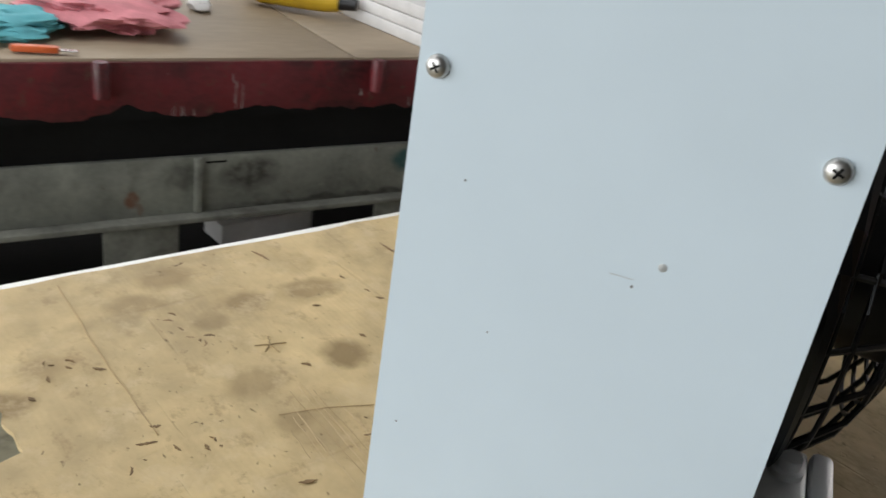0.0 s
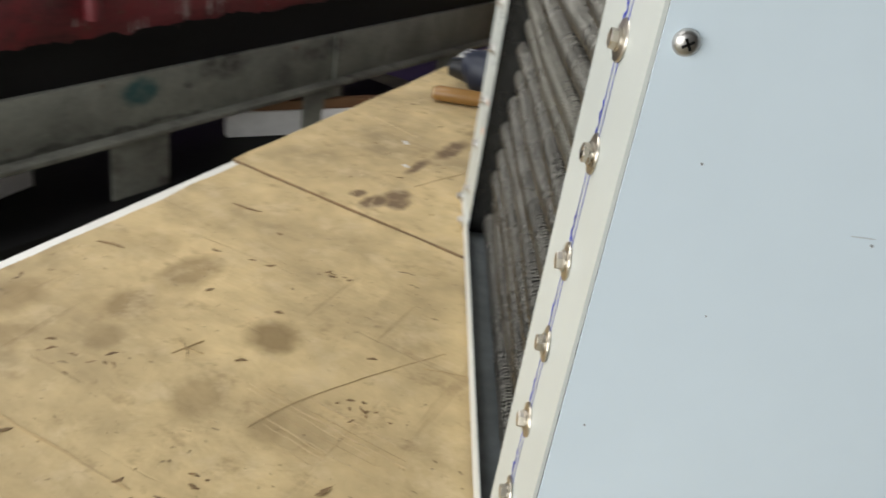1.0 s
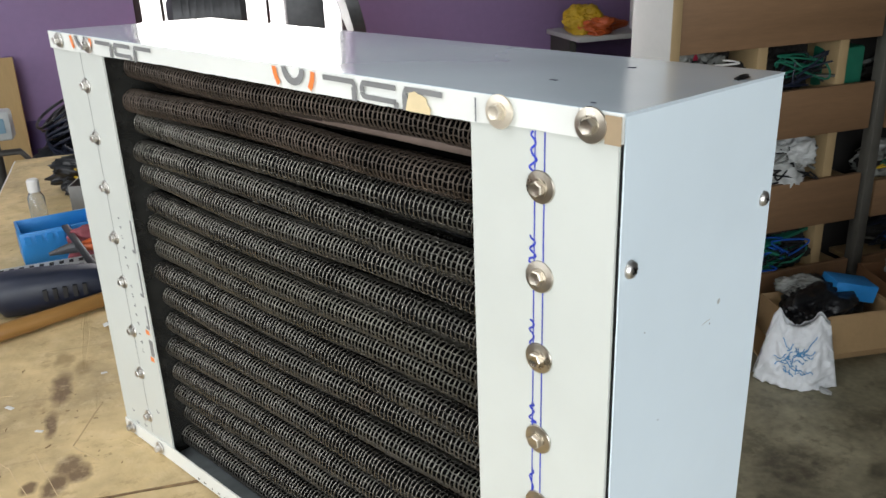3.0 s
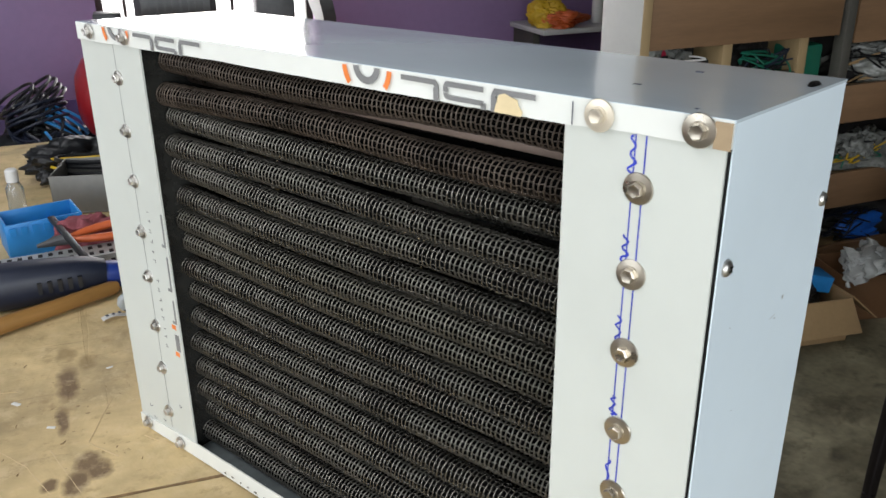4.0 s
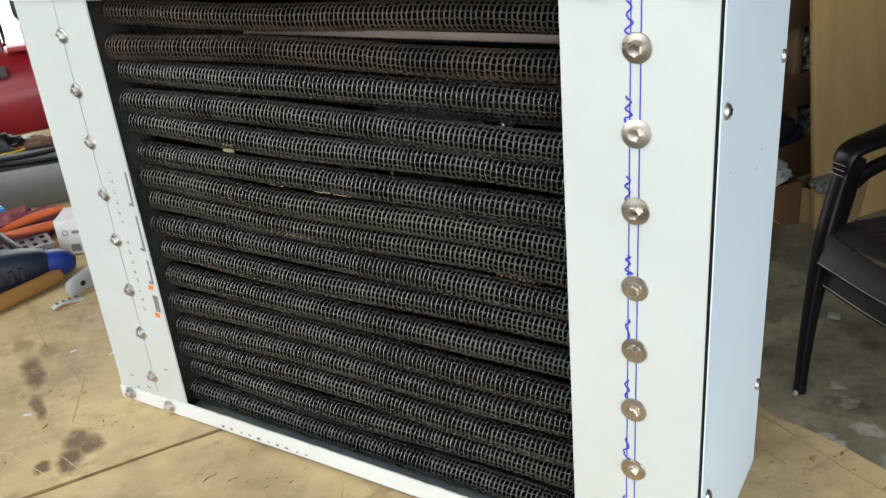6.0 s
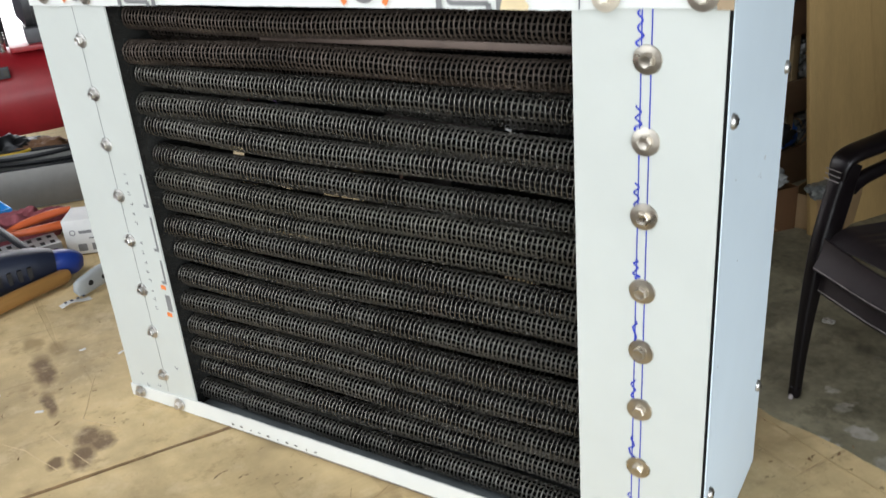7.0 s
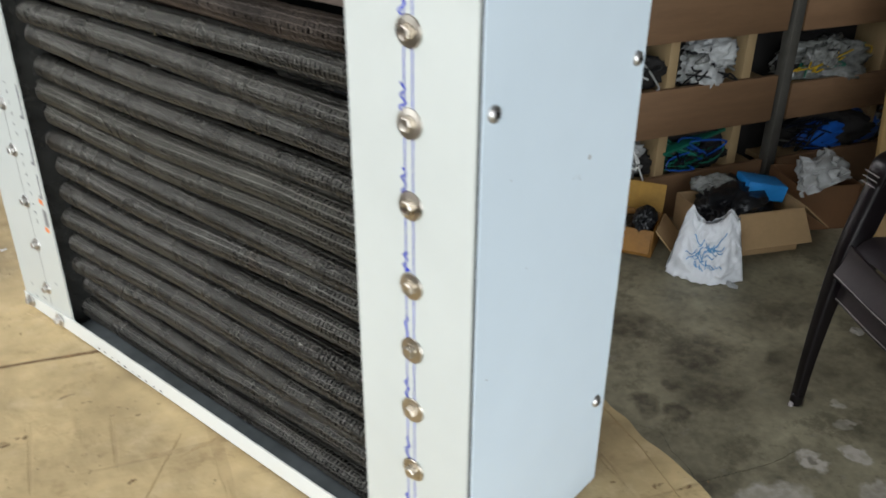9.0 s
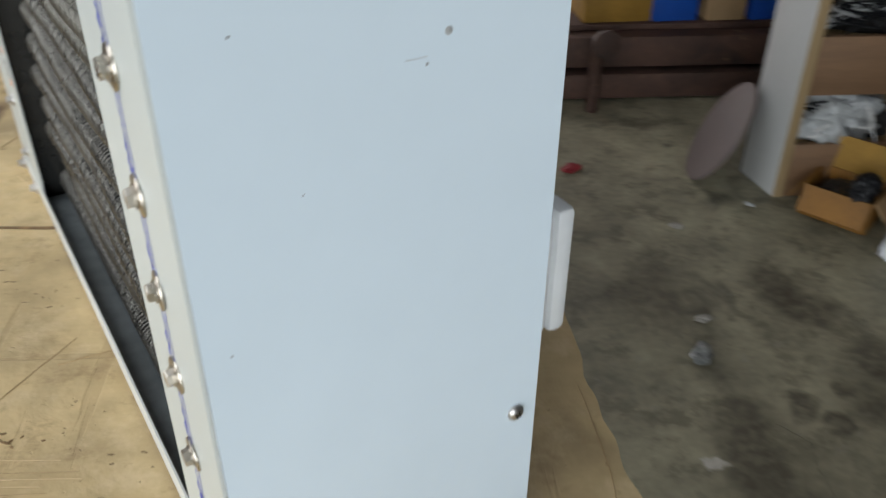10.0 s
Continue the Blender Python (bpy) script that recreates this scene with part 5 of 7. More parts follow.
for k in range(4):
    part("grease_smear", ragged_strip(-0.5 + 0.7 * k, 0.198 + 0.7 * k, 0.599, 0.030, 0.0002, k), M_GREASESHADE, rt, "black grease smear")
for yc, spread, top, low, count in ((0.305, 0.010, 0.720, 0.61, 5), (0.922, 0.012, 0.705, 0.605, 8), (1.00, 0.010, 0.700, 0.62, 6), (1.045, 0.014, 0.716, 0.62, 9), (0.645, 0.02, 0.66, 0.64, 4), (0.79, 0.03, 0.64, 0.605, 6), (0.16, 0.03, 0.63, 0.605, 5), (1.22, 0.05, 0.71, 0.62, 8)):
    for k in range(count):                 # runs of old paint, each of several thin drips
        y, z1 = rs.gauss(yc, spread * 0.7), rs.uniform(0.5 * (top + low), top)
        z0 = max(low, z1 - rs.uniform(0.012, 0.07))
        w = rs.uniform(0.0008, 0.0030)
        bm = tube(bmesh.new(), [(0.0, y, z1), (0.0, y + rs.uniform(-0.001, 0.001), 0.5 * (z0 + z1)), (0.0, y + rs.uniform(-0.003, 0.003), z0)], [w * 0.4, w * 0.6, w], 6)
        bmesh.ops.scale(bm, vec=(0.4, 1, 1), verts=bm.verts)
        part("paint_drip", bm, M_DRIP, rt, "pale paint drip")
# things on that table
solid("pink_rag", crumple((0.30, 0.26, 0.07), 11, 0.5, 2.2, 4), M_ROSECLOTH, room(-1.80, 0.50, 0.734, 20), "crumpled faded pink rag on the steel table", "rag")
solid("teal_rag", crumple((0.18, 0.22, 0.05), 12, 0.5, 2.2, 4), M_TEALCLOTH, room(-1.72, 0.22, 0.734, -10), "crumpled teal rag on the steel table", "rag")
solid("white_lump", crumple((0.06, 0.05, 0.03), 13, 0.3, 2.0, 3), M_FOAM, room(-1.93, 0.80, 0.734), "small white lump on the steel table", "lump")
cutter = thing("box_cutter", room(-1.555, 0.28, 0.737, 70), "orange-red box cutter lying on the steel table", "cutter")
part("handle", boxed((-0.05, -0.011, 0), (0.04, 0.011, 0.014), 0.004), M_ORANGE, cutter)
part("blade", boxed((0.04, -0.008, 0.005), (0.075, 0.008, 0.007)), M_CHROME, cutter)
drill = thing("power_tool", room(-1.92, 1.08, 0.734, 38), "yellow and black power tool lying on the steel table", "power tool")
part("body", tube(bmesh.new(), [(-0.15, 0, 0.05), (-0.10, 0, 0.055), (0.0, 0, 0.055), (0.10, 0, 0.05), (0.14, 0, 0.048)], [0.030, 0.048, 0.045, 0.036, 0.026], 14), M_YELLOW, drill)
part("grip", tube(bmesh.new(), [(-0.09, 0, 0.05), (-0.14, 0.10, 0.035), (-0.16, 0.19, 0.03)], [0.026, 0.024, 0.028], 12), M_YELLOW, drill)
part("chuck", tube(bmesh.new(), [(0.13, 0, 0.048), (0.19, 0, 0.048)], [0.022, 0.016], 14), M_BLACKPLASTIC, drill)


def bin_tray(name, m, lx, ly, h, wall, material, label, category="tray"):
    t = thing(name, m, label, category)
    part("base", boxed((-lx / 2, -ly / 2, 0), (lx / 2, ly / 2, wall), 0.001), material, t)
    part("wall", boxed((-lx / 2, -ly / 2, wall), (lx / 2, -ly / 2 + wall, h), 0.001), material, t)
    part("wall", boxed((-lx / 2, ly / 2 - wall, wall), (lx / 2, ly / 2, h), 0.001), material, t)
    part("wall", boxed((-lx / 2, -ly / 2 + wall, wall), (-lx / 2 + wall, ly / 2 - wall, h), 0.001), material, t)
    part("wall", boxed((lx / 2 - wall, -ly / 2 + wall, wall), (lx / 2, ly / 2 - wall, h), 0.001), material, t)
    return t


pallet = thing("foam_packing", room(-1.76, 1.36, 0.7335, 0), "stack of white foam packing slabs on the steel table", "foam packing")
for k in range(3):
    part("slab", boxed((-0.32 + 0.02 * k, -0.14, 0.035 * k), (0.32 - 0.02 * k, 0.14 - 0.01 * k, 0.035 * k + 0.034), 0.004), M_FOAM, pallet)
solid("brown_plank", boxed((-0.3, -0.035, 0), (0.28, 0.035, 0.02), 0.002), M_PLANKTOP, room(-1.66, 1.56, 0.7335, 8), "short brown plank on the steel table", "plank")

# below the steel table: slabs and planks
solid("white_slab", boxed((-0.05, -0.13, 0), (0.05, 0.15, 0.058), 0.004), M_FOAM, room(-1.64, 0.84, 0.2005, 2), "long white foam slab stored under the steel table", "slab")
solid("white_slab", boxed((-0.035, 0.0, 0), (0.0, 0.66, 0.079), 0.004), M_FOAM, room(-1.477, 1.566, 0.201, -34.9), "long white foam slab stored under the steel table", "slab")
solid("brown_plank", boxed((-0.034, 0.070, 0), (-0.003, 0.66, 0.030), 0.003), M_CARTONDARK, room(-1.477, 1.566, 0.2808, -34.9), "brown plank on the white slab", "plank")
under = thing("lower_rack", room(-1.62, 0.9, 0, -7.2), "dark steel lower rack under the table", "rack")
part("deck", boxed((-0.30, -1.6, 0.17), (0.24, 1.5, 0.20), 0.003), M_GREASESHADE, under)
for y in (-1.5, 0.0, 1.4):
    part("support", boxed((-0.2, y - 0.03, 0.0), (0.2, y + 0.03, 0.17)), M_GREASESHADE, under)

# ---------------------------------------------------------------- shelf rack of plywood
SV = 1.765
shelf = thing("plywood_shelf", ROOM.copy(), "large plywood shelf with brown front boards and white end panel", "shelf")
part("end_panel", boxed((0, 0, 0), (0.020, 0.162, 2.0), 0.001), M_WHITEPANEL, shelf, "white laminated end panel", pose(1.184, SV + 0.004, 0, 0, 0, 11.4))
part("end_edge", boxed((1.184, SV + 0.0005, 0), (1.214, SV + 0.0035, 2.0), 0.0005), M_PLYPALE, shelf)
part("post", boxed((1.950, SV - 0.008, 0), (1.986, SV + 0.035, 2.0), 0.002), M_POST, shelf, "grey upright post")
part("post", boxed((2.780, SV - 0.008, 0), (2.845, SV + 0.035, 2.0), 0.002), M_POST, shelf, "grey upright post")
part("post", boxed((3.60, SV - 0.008, 0), (3.66, SV + 0.035, 2.0), 0.002), M_POST, shelf, "grey upright post")
BOARDS_A = ((0.0, 0.160), (0.305, 0.464), (0.615, 0.765), (0.905, 1.110), (1.34, 1.5))
BOARDS_B = ((0.0, 0.155), (0.302, 0.428), (0.608, 0.735), (0.875, 1.080), (1.31, 1.47))
for u0, u1, boards in ((1.201, 1.939, BOARDS_A), (2.006, 2.779, BOARDS_B), (2.846, 3.599, BOARDS_B)):
    for z0, z1 in boards:
        part("front_board", boxed((u0, SV + 0.004, z0), (u1, SV + 0.022, z1), 0.001), M_PLYBROWN, shelf, "brown plywood front board")
        part("shelf_board", boxed((u0, SV + 0.0225, z1 - 0.040), (u1, SV + 0.165, z1 - 0.022), 0.001), M_PLYPALE, shelf)
for u in (1.50, 1.80, 2.42, 2.62, 3.2):
    part("divider", boxed((u, SV + 0.024, 0.12), (u + 0.035, SV + 0.164, 1.9), 0.001), M_PLYPALE, shelf, "pale plywood divider")
# near-black back, so the shade of the cells is in its colour
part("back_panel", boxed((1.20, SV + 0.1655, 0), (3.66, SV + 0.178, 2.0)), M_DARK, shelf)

# clutter on the shelves: each lump, tub and bundle is its own thing
rc = random.Random(21)


def lump(name, u, v, z, size, seed, material, label, category, amp=0.35, place=room):
    return solid(name, crumple(size, seed, amp, 3.0, 5), material, place(u, v, z, rc.uniform(-40, 40)), label, category, sharp=1.9)


def strip_bit(u, v, z, length, width, tilt, turn, material, label):
    bm = boxed((-length / 2, -width / 2, -0.004), (length / 2, width / 2, 0.004), 0.0015)
    return solid("packing_strip", bm, material, room(u, v, z, turn, 0, tilt), label, "strip", "strips stuffed in the shelf")


def loose_wire(u, v, z, w, h, seed, material, label):
    r = random.Random(seed)
    pts = smooth_path([(r.uniform(-w, w), r.uniform(-0.04, 0.04), r.uniform(0, h)) for k in range(7)], 6)
    return solid("loose_wire", tube(bmesh.new(), pts, 0.0032, 6), material, room(u, v, z), label, "wire", "wires stuffed in the shelf")


# each cell: span, height of its board, dark filling, bag, strips and wires
CELLS = ((1.21, 1.49, 0.138, M_PLASTICBAG, M_WHITECARD, M_BLACKPLASTIC), (1.54, 1.79, 0.138, M_DARK, M_GREENPLASTIC, M_BLUEPLASTIC), (2.02, 2.40, 0.133, M_DARK, M_NAVY, M_BLACKPLASTIC),
         (1.21, 1.49, 0.442, M_DARK, M_TRAYMETAL, M_BLACKPLASTIC), (1.54, 1.79, 0.442, M_PLASTICBAG, M_CLEARBAG, M_BLACKPLASTIC), (2.02, 2.40, 0.406, M_CLEARBAG, M_YELLOW, M_GREENPLASTIC),
         (1.21, 1.49, 0.743, M_CLEARBAG, M_WHITECARD, M_BLACKPLASTIC), (1.54, 1.79, 0.743, M_DARK, M_GREENPLASTIC, M_NAVY), (2.02, 2.40, 0.713, M_CLEARBAG, M_CARTON, M_BLACKPLASTIC),
         (2.47, 2.60, 0.133, M_CLEARBAG, M_CARTON, M_BLACKPLASTIC), (2.47, 2.60, 0.406, M_CLEARBAG, M_CARTON, M_BLACKPLASTIC), (2.47, 2.60, 0.713, M_CLEARBAG, M_CARTON, M_BLACKPLASTIC))
for ci, (a, b, z, m_bag, m_strip, m_wire) in enumerate(CELLS):
    w, mid = b - a, (a + b) / 2
    # added filler lump, coloured as the shade behind the bags
    lump("dark_lump", mid, SV + 0.125, z + 0.001, (w * 0.92, 0.07, 0.13), 300 + ci, M_DARK, "near-black heap that puts shade at the back of the shelf", "parts", 0.4)
    if m_bag is not M_DARK:
        lump("plastic_bag", mid + rc.uniform(-0.03, 0.03), SV + 0.09, z + 0.001, (w * 0.70, 0.11, 0.11), 330 + ci, m_bag, "crumpled pale plastic bag stuffed on the plywood shelf", "plastic bag", 0.55)
        lump("plastic_bag", mid + rc.uniform(-0.08, 0.08), SV + 0.075, z + 0.055, (w * 0.5, 0.09, 0.085), 350 + ci, m_bag, "small crumpled plastic bag on top of another", "plastic bag", 0.6)
    for k in range(8):
        strip_bit(mid + rc.uniform(-0.32, 0.32) * w, SV + rc.uniform(0.05, 0.12), z + rc.uniform(0.03, 0.11), rc.uniform(0.07, 0.15), rc.uniform(0.010, 0.028), rc.uniform(-28, 28), rc.uniform(-30, 30), (m_strip, m_strip, M_BLACKPLASTIC, M_POST)[k % 4], "loose plastic or metal strip among bags on the shelf")
    for k in range(6):
        loose_wire(mid, SV + 0.045, z + 0.02, w * 0.42, 0.11, ci * 7 + k, (m_wire, m_strip, M_BLACKPLASTIC)[k % 3], "loose bent wire among bags on the shelf")
solid("green_tub", boxed((-0.06, -0.05, 0), (0.06, 0.05, 0.13), 0.01), M_GREENPLASTIC, room(1.86, SV + 0.09, 0.7435, 6), "green plastic tub on the shelf", "tub")
solid("blue_sack", crumple((0.34, 0.12, 0.135), 91, 0.25, 2.0, 5), mat("bright_blue_sack", (0.016, 0.115, 0.50), 0.35, 0, 0.15, 12, 60, 0.05), room(2.37, SV + 0.072, 0.1345, 2), "bright blue plastic sack on the low shelf", "sack", sharp=1.9)
solid("red_packet", crumple((0.10, 0.08, 0.16), 92, 0.25, 2.0, 3), mat("red_packet_plastic", (0.35, 0.02, 0.05), 0.4), room(1.30, SV + 0.07, 0.7435, 10), "red plastic packet on the shelf", "packet")
solid("grey_profile", boxed((-0.12, -0.02, 0), (0.12, 0.02, 0.022), 0.003), M_TRAYMETAL, room(1.345, SV + 0.10, 0.515, 10, 0, -28), "grey metal profile leaning on the shelf", "profile")
solid("green_tangle", coil(0.10, 0.05, 6, 0.0035, 5, 0.013), M_GREENPLASTIC, room(1.66, SV + 0.10, 0.1385, 0), "tangled green wire on the shelf", "wire")
solid("green_strip", boxed((-0.16, -0.02, 0), (0.16, 0.02, 0.012), 0.003), M_GREENPLASTIC, room(1.68, SV + 0.06, 0.25, 8, 0, -8), "dark green strip lying in the shelf", "strip")

# cartons and bags on the floor before the shelf


def carton(name, m, lx, ly, h, material, label, flaps=True, back=True):
    c = bin_tray(name, m, lx, ly, h, 0.004, material, label, "carton")
    if flaps:
        part("flap", boxed((-lx / 2 + 0.004, 0, 0), (lx / 2 - 0.004, ly * 0.55, 0.004)), material, c, "", pose(0, -ly / 2 - 0.002, h, -128))
        part("flap", boxed((0, -ly / 2 + 0.004, 0), (lx * 0.4, ly / 2 - 0.004, 0.004)), material, c, "", pose(lx / 2 + 0.002, 0, h, 0, 40))
        if back:
            part("flap", boxed((-lx / 2 + 0.004, 0, 0), (lx / 2 - 0.004, ly * 0.6, 0.004)), material, c, "", pose(0, ly / 2, h, 80))
    return c


yellow = carton("yellow_carton", room(1.335, 1.665, 0.001, -46), 0.18, 0.15, 0.092, M_CARTONORANGE, "open yellow-orange printed carton on the concrete floor", False)
part("flap", boxed((-0.088, 0, 0), (0.088, 0.092, 0.004)), M_CARTONYEL, yellow, "bright yellow upright flap", pose(0, 0.077, 0.0925, 82))
part("flap", boxed((-0.086, 0, 0), (0.086, 0.072, 0.004)), M_CARTONORANGE, yellow, "", pose(0, -0.077, 0.0925, -120))
part("flap", boxed((0, -0.071, 0), (0.085, 0.071, 0.004)), M_CARTON, yellow, "plain tan inside of a flap", pose(0.093, 0, 0.0925, 0, 48))
part("flap", boxed((-0.060, -0.071, 0), (0, 0.071, 0.004)), M_CARTONORANGE, yellow, "", pose(-0.093, 0, 0.0925, 0, -62))
lump("dark_filling", 1.335, 1.665, 0.006, (0.15, 0.12, 0.075), 108, M_BLACKPLASTIC, "dark packing inside the yellow carton", "packing", 0.3)
lump("black_cable_lump", 1.348, 1.612, 0.078, (0.085, 0.05, 0.060), 101, M_BLACKPLASTIC, "black cable and clamp hanging from the yellow carton", "cable", 0.5)
carton("brown_carton", room(1.66, 1.545, 0.001, -8), 0.34, 0.20, 0.15, M_CARTON, "open brown carton full of black cable on the floor", True, False)
lump("black_bag", 1.615, 1.555, 0.100, (0.27, 0.15, 0.090), 105, M_BLACKPLASTIC, "crumpled black plastic bag heaped on the brown carton", "plastic bag", 0.55)
lump("dark_filling", 1.66, 1.545, 0.006, (0.31, 0.17, 0.16), 103, M_BLACKPLASTIC, "dark packing inside the brown carton", "packing", 0.3)
solid("blue_box", boxed((-0.07, -0.045, 0), (0.07, 0.045, 0.055), 0.004), M_BLUEBASKET, room(1.74, 1.56, 0.15, -14, 0, 12), "light blue product box on the brown carton", "box")
lump("clear_bag", 1.60, 1.61, 0.155, (0.10, 0.06, 0.055), 104, M_CLEARBAG, "crinkled clear plastic bag on the brown carton", "plastic bag", 0.5)
carton("dark_carton", room(2.02, 1.60, 0.001, -14), 0.22, 0.20, 0.16, M_CARTONDARK, "dark brown carton on the floor beside the shelf", False)
carton("dark_carton", room(2.22, 1.45, 0.001, 12), 0.20, 0.18, 0.13, M_CARTON, "brown carton on the floor under the leaning board", False)
lump("grey_scrap", 2.15, 1.42, 0.14, (0.14, 0.08, 0.05), 106, M_CLEARBAG, "scrap of grey packing on a carton", "scrap", 0.4)

# printed carrier bag standing on the floor
M_CARRIER = mat("white_carrier_plastic", (0.70, 0.72, 0.74), 0.4, 0, 0.08, 12, 60, 0.25)
bag = thing("printed_carrier_bag", room(1.436, 1.402, 0.001, -36), "white carrier bag with light blue print standing on the floor", "carrier bag")


def bag_face(side):
    def f(s, t):
        w = 0.115 * (1 - 0.34 * t)
        x = -w + 2 * w * s
        bulge = 0.055 * math.sin(math.pi * s) * (1 - t) ** 0.6 + 0.006
        crink = 0.013 * noise.noise(Vector((s * 5, t * 6, side * 3))) + 0.007 * (1 - 2 * abs(noise.noise(Vector((s * 9, t * 7, side))))) + 0.005 * noise.noise(Vector((s * 22, t * 20, side)))
        top = 0.178 + 0.044 * math.exp(-((s - 0.10) / 0.11) ** 2) + 0.042 * math.exp(-((s - 0.84) / 0.15) ** 2) + 0.016 * noise.noise(Vector((s * 6, 1, side)))
        return (x, side * (bulge + crink), t * top)
    return f


part("bag_side", sheet(bmesh.new(), bag_face(-1), 44, 38, 0.0008), M_CARRIER, bag, "", None, 1.9)
part("bag_side", sheet(bmesh.new(), bag_face(1), 44, 38, 0.0008), M_CARRIER, bag, "", None, 1.9)
part("filling", crumple((0.13, 0.04, 0.10), 107, 0.25, 2.4, 3), M_PLASTICBAG, bag)
slack = thing("white_carrier_bag", room(1.975, 1.50, 0.163, 14, -38, 0), "crumpled white carrier bag with handles lying on a dark carton", "carrier bag")
for side in (-1, 1):
    f = bag_face(side)
    part("bag_side", sheet(bmesh.new(), lambda a, b: tuple(c * k for c, k in zip(Vector(f(a, b)) + 0.016 * Vector((noise.noise(Vector((a * 5, b * 5, 7))) + 0.2 * noise.noise(Vector((a * 15, b * 13, 3))), 0.35 * noise.noise(Vector((a * 14, b * 12, 5))) + 1.6 * noise.noise(Vector((a * 6, b * 4, 9))), noise.noise(Vector((a * 4, b * 6, 11))))), (1.12, 0.9, 0.55))), 40, 34, 0.0008), M_PLASTICBAG, slack, "", None, 1.9)
part("filling", crumple((0.19, 0.07, 0.09), 117, 0.4, 2.8, 4), M_PLASTICBAG, slack, "", None, 1.9)
for k in range(30):
    f = bag_face(-1)
    r = random.Random(k)
    s0, t0 = r.uniform(0.28, 0.62), r.uniform(0.25, 0.66)
    pts = []
    for q in range(9):
        s, t = s0 + 0.020 * q * math.cos(k * 1.1), t0 + 0.018 * q * math.sin(k * 1.7) + 0.022 * math.sin(q * 0.9 + k)
        p = Vector(f(min(0.9, max(0.1, s)), min(0.9, max(0.12, t))))
        pts.append(p + Vector((0, -0.0015, 0)))
    part("print_stroke", tube(bmesh.new(), pts, 0.0015, 5), M_BLUEPRINT, bag)

# leaning plywood sheet
solid("leaning_board", boxed((0, 0, 0), (0.75, 0.018, 0.93), 0.002), M_PLYTAN, room(2.09, 1.40, 0.001, -8, -9, 1.5), "tan plywood board leaning against the shelf", "board")
solid("metal_strip", boxed((0, 0, 0), (0.7, 0.03, 0.012), 0.002), M_POST, room(2.11, 1.545, 0.923, -8, 0, -1.5), "grey riveted metal strip on top of the board", "strip")


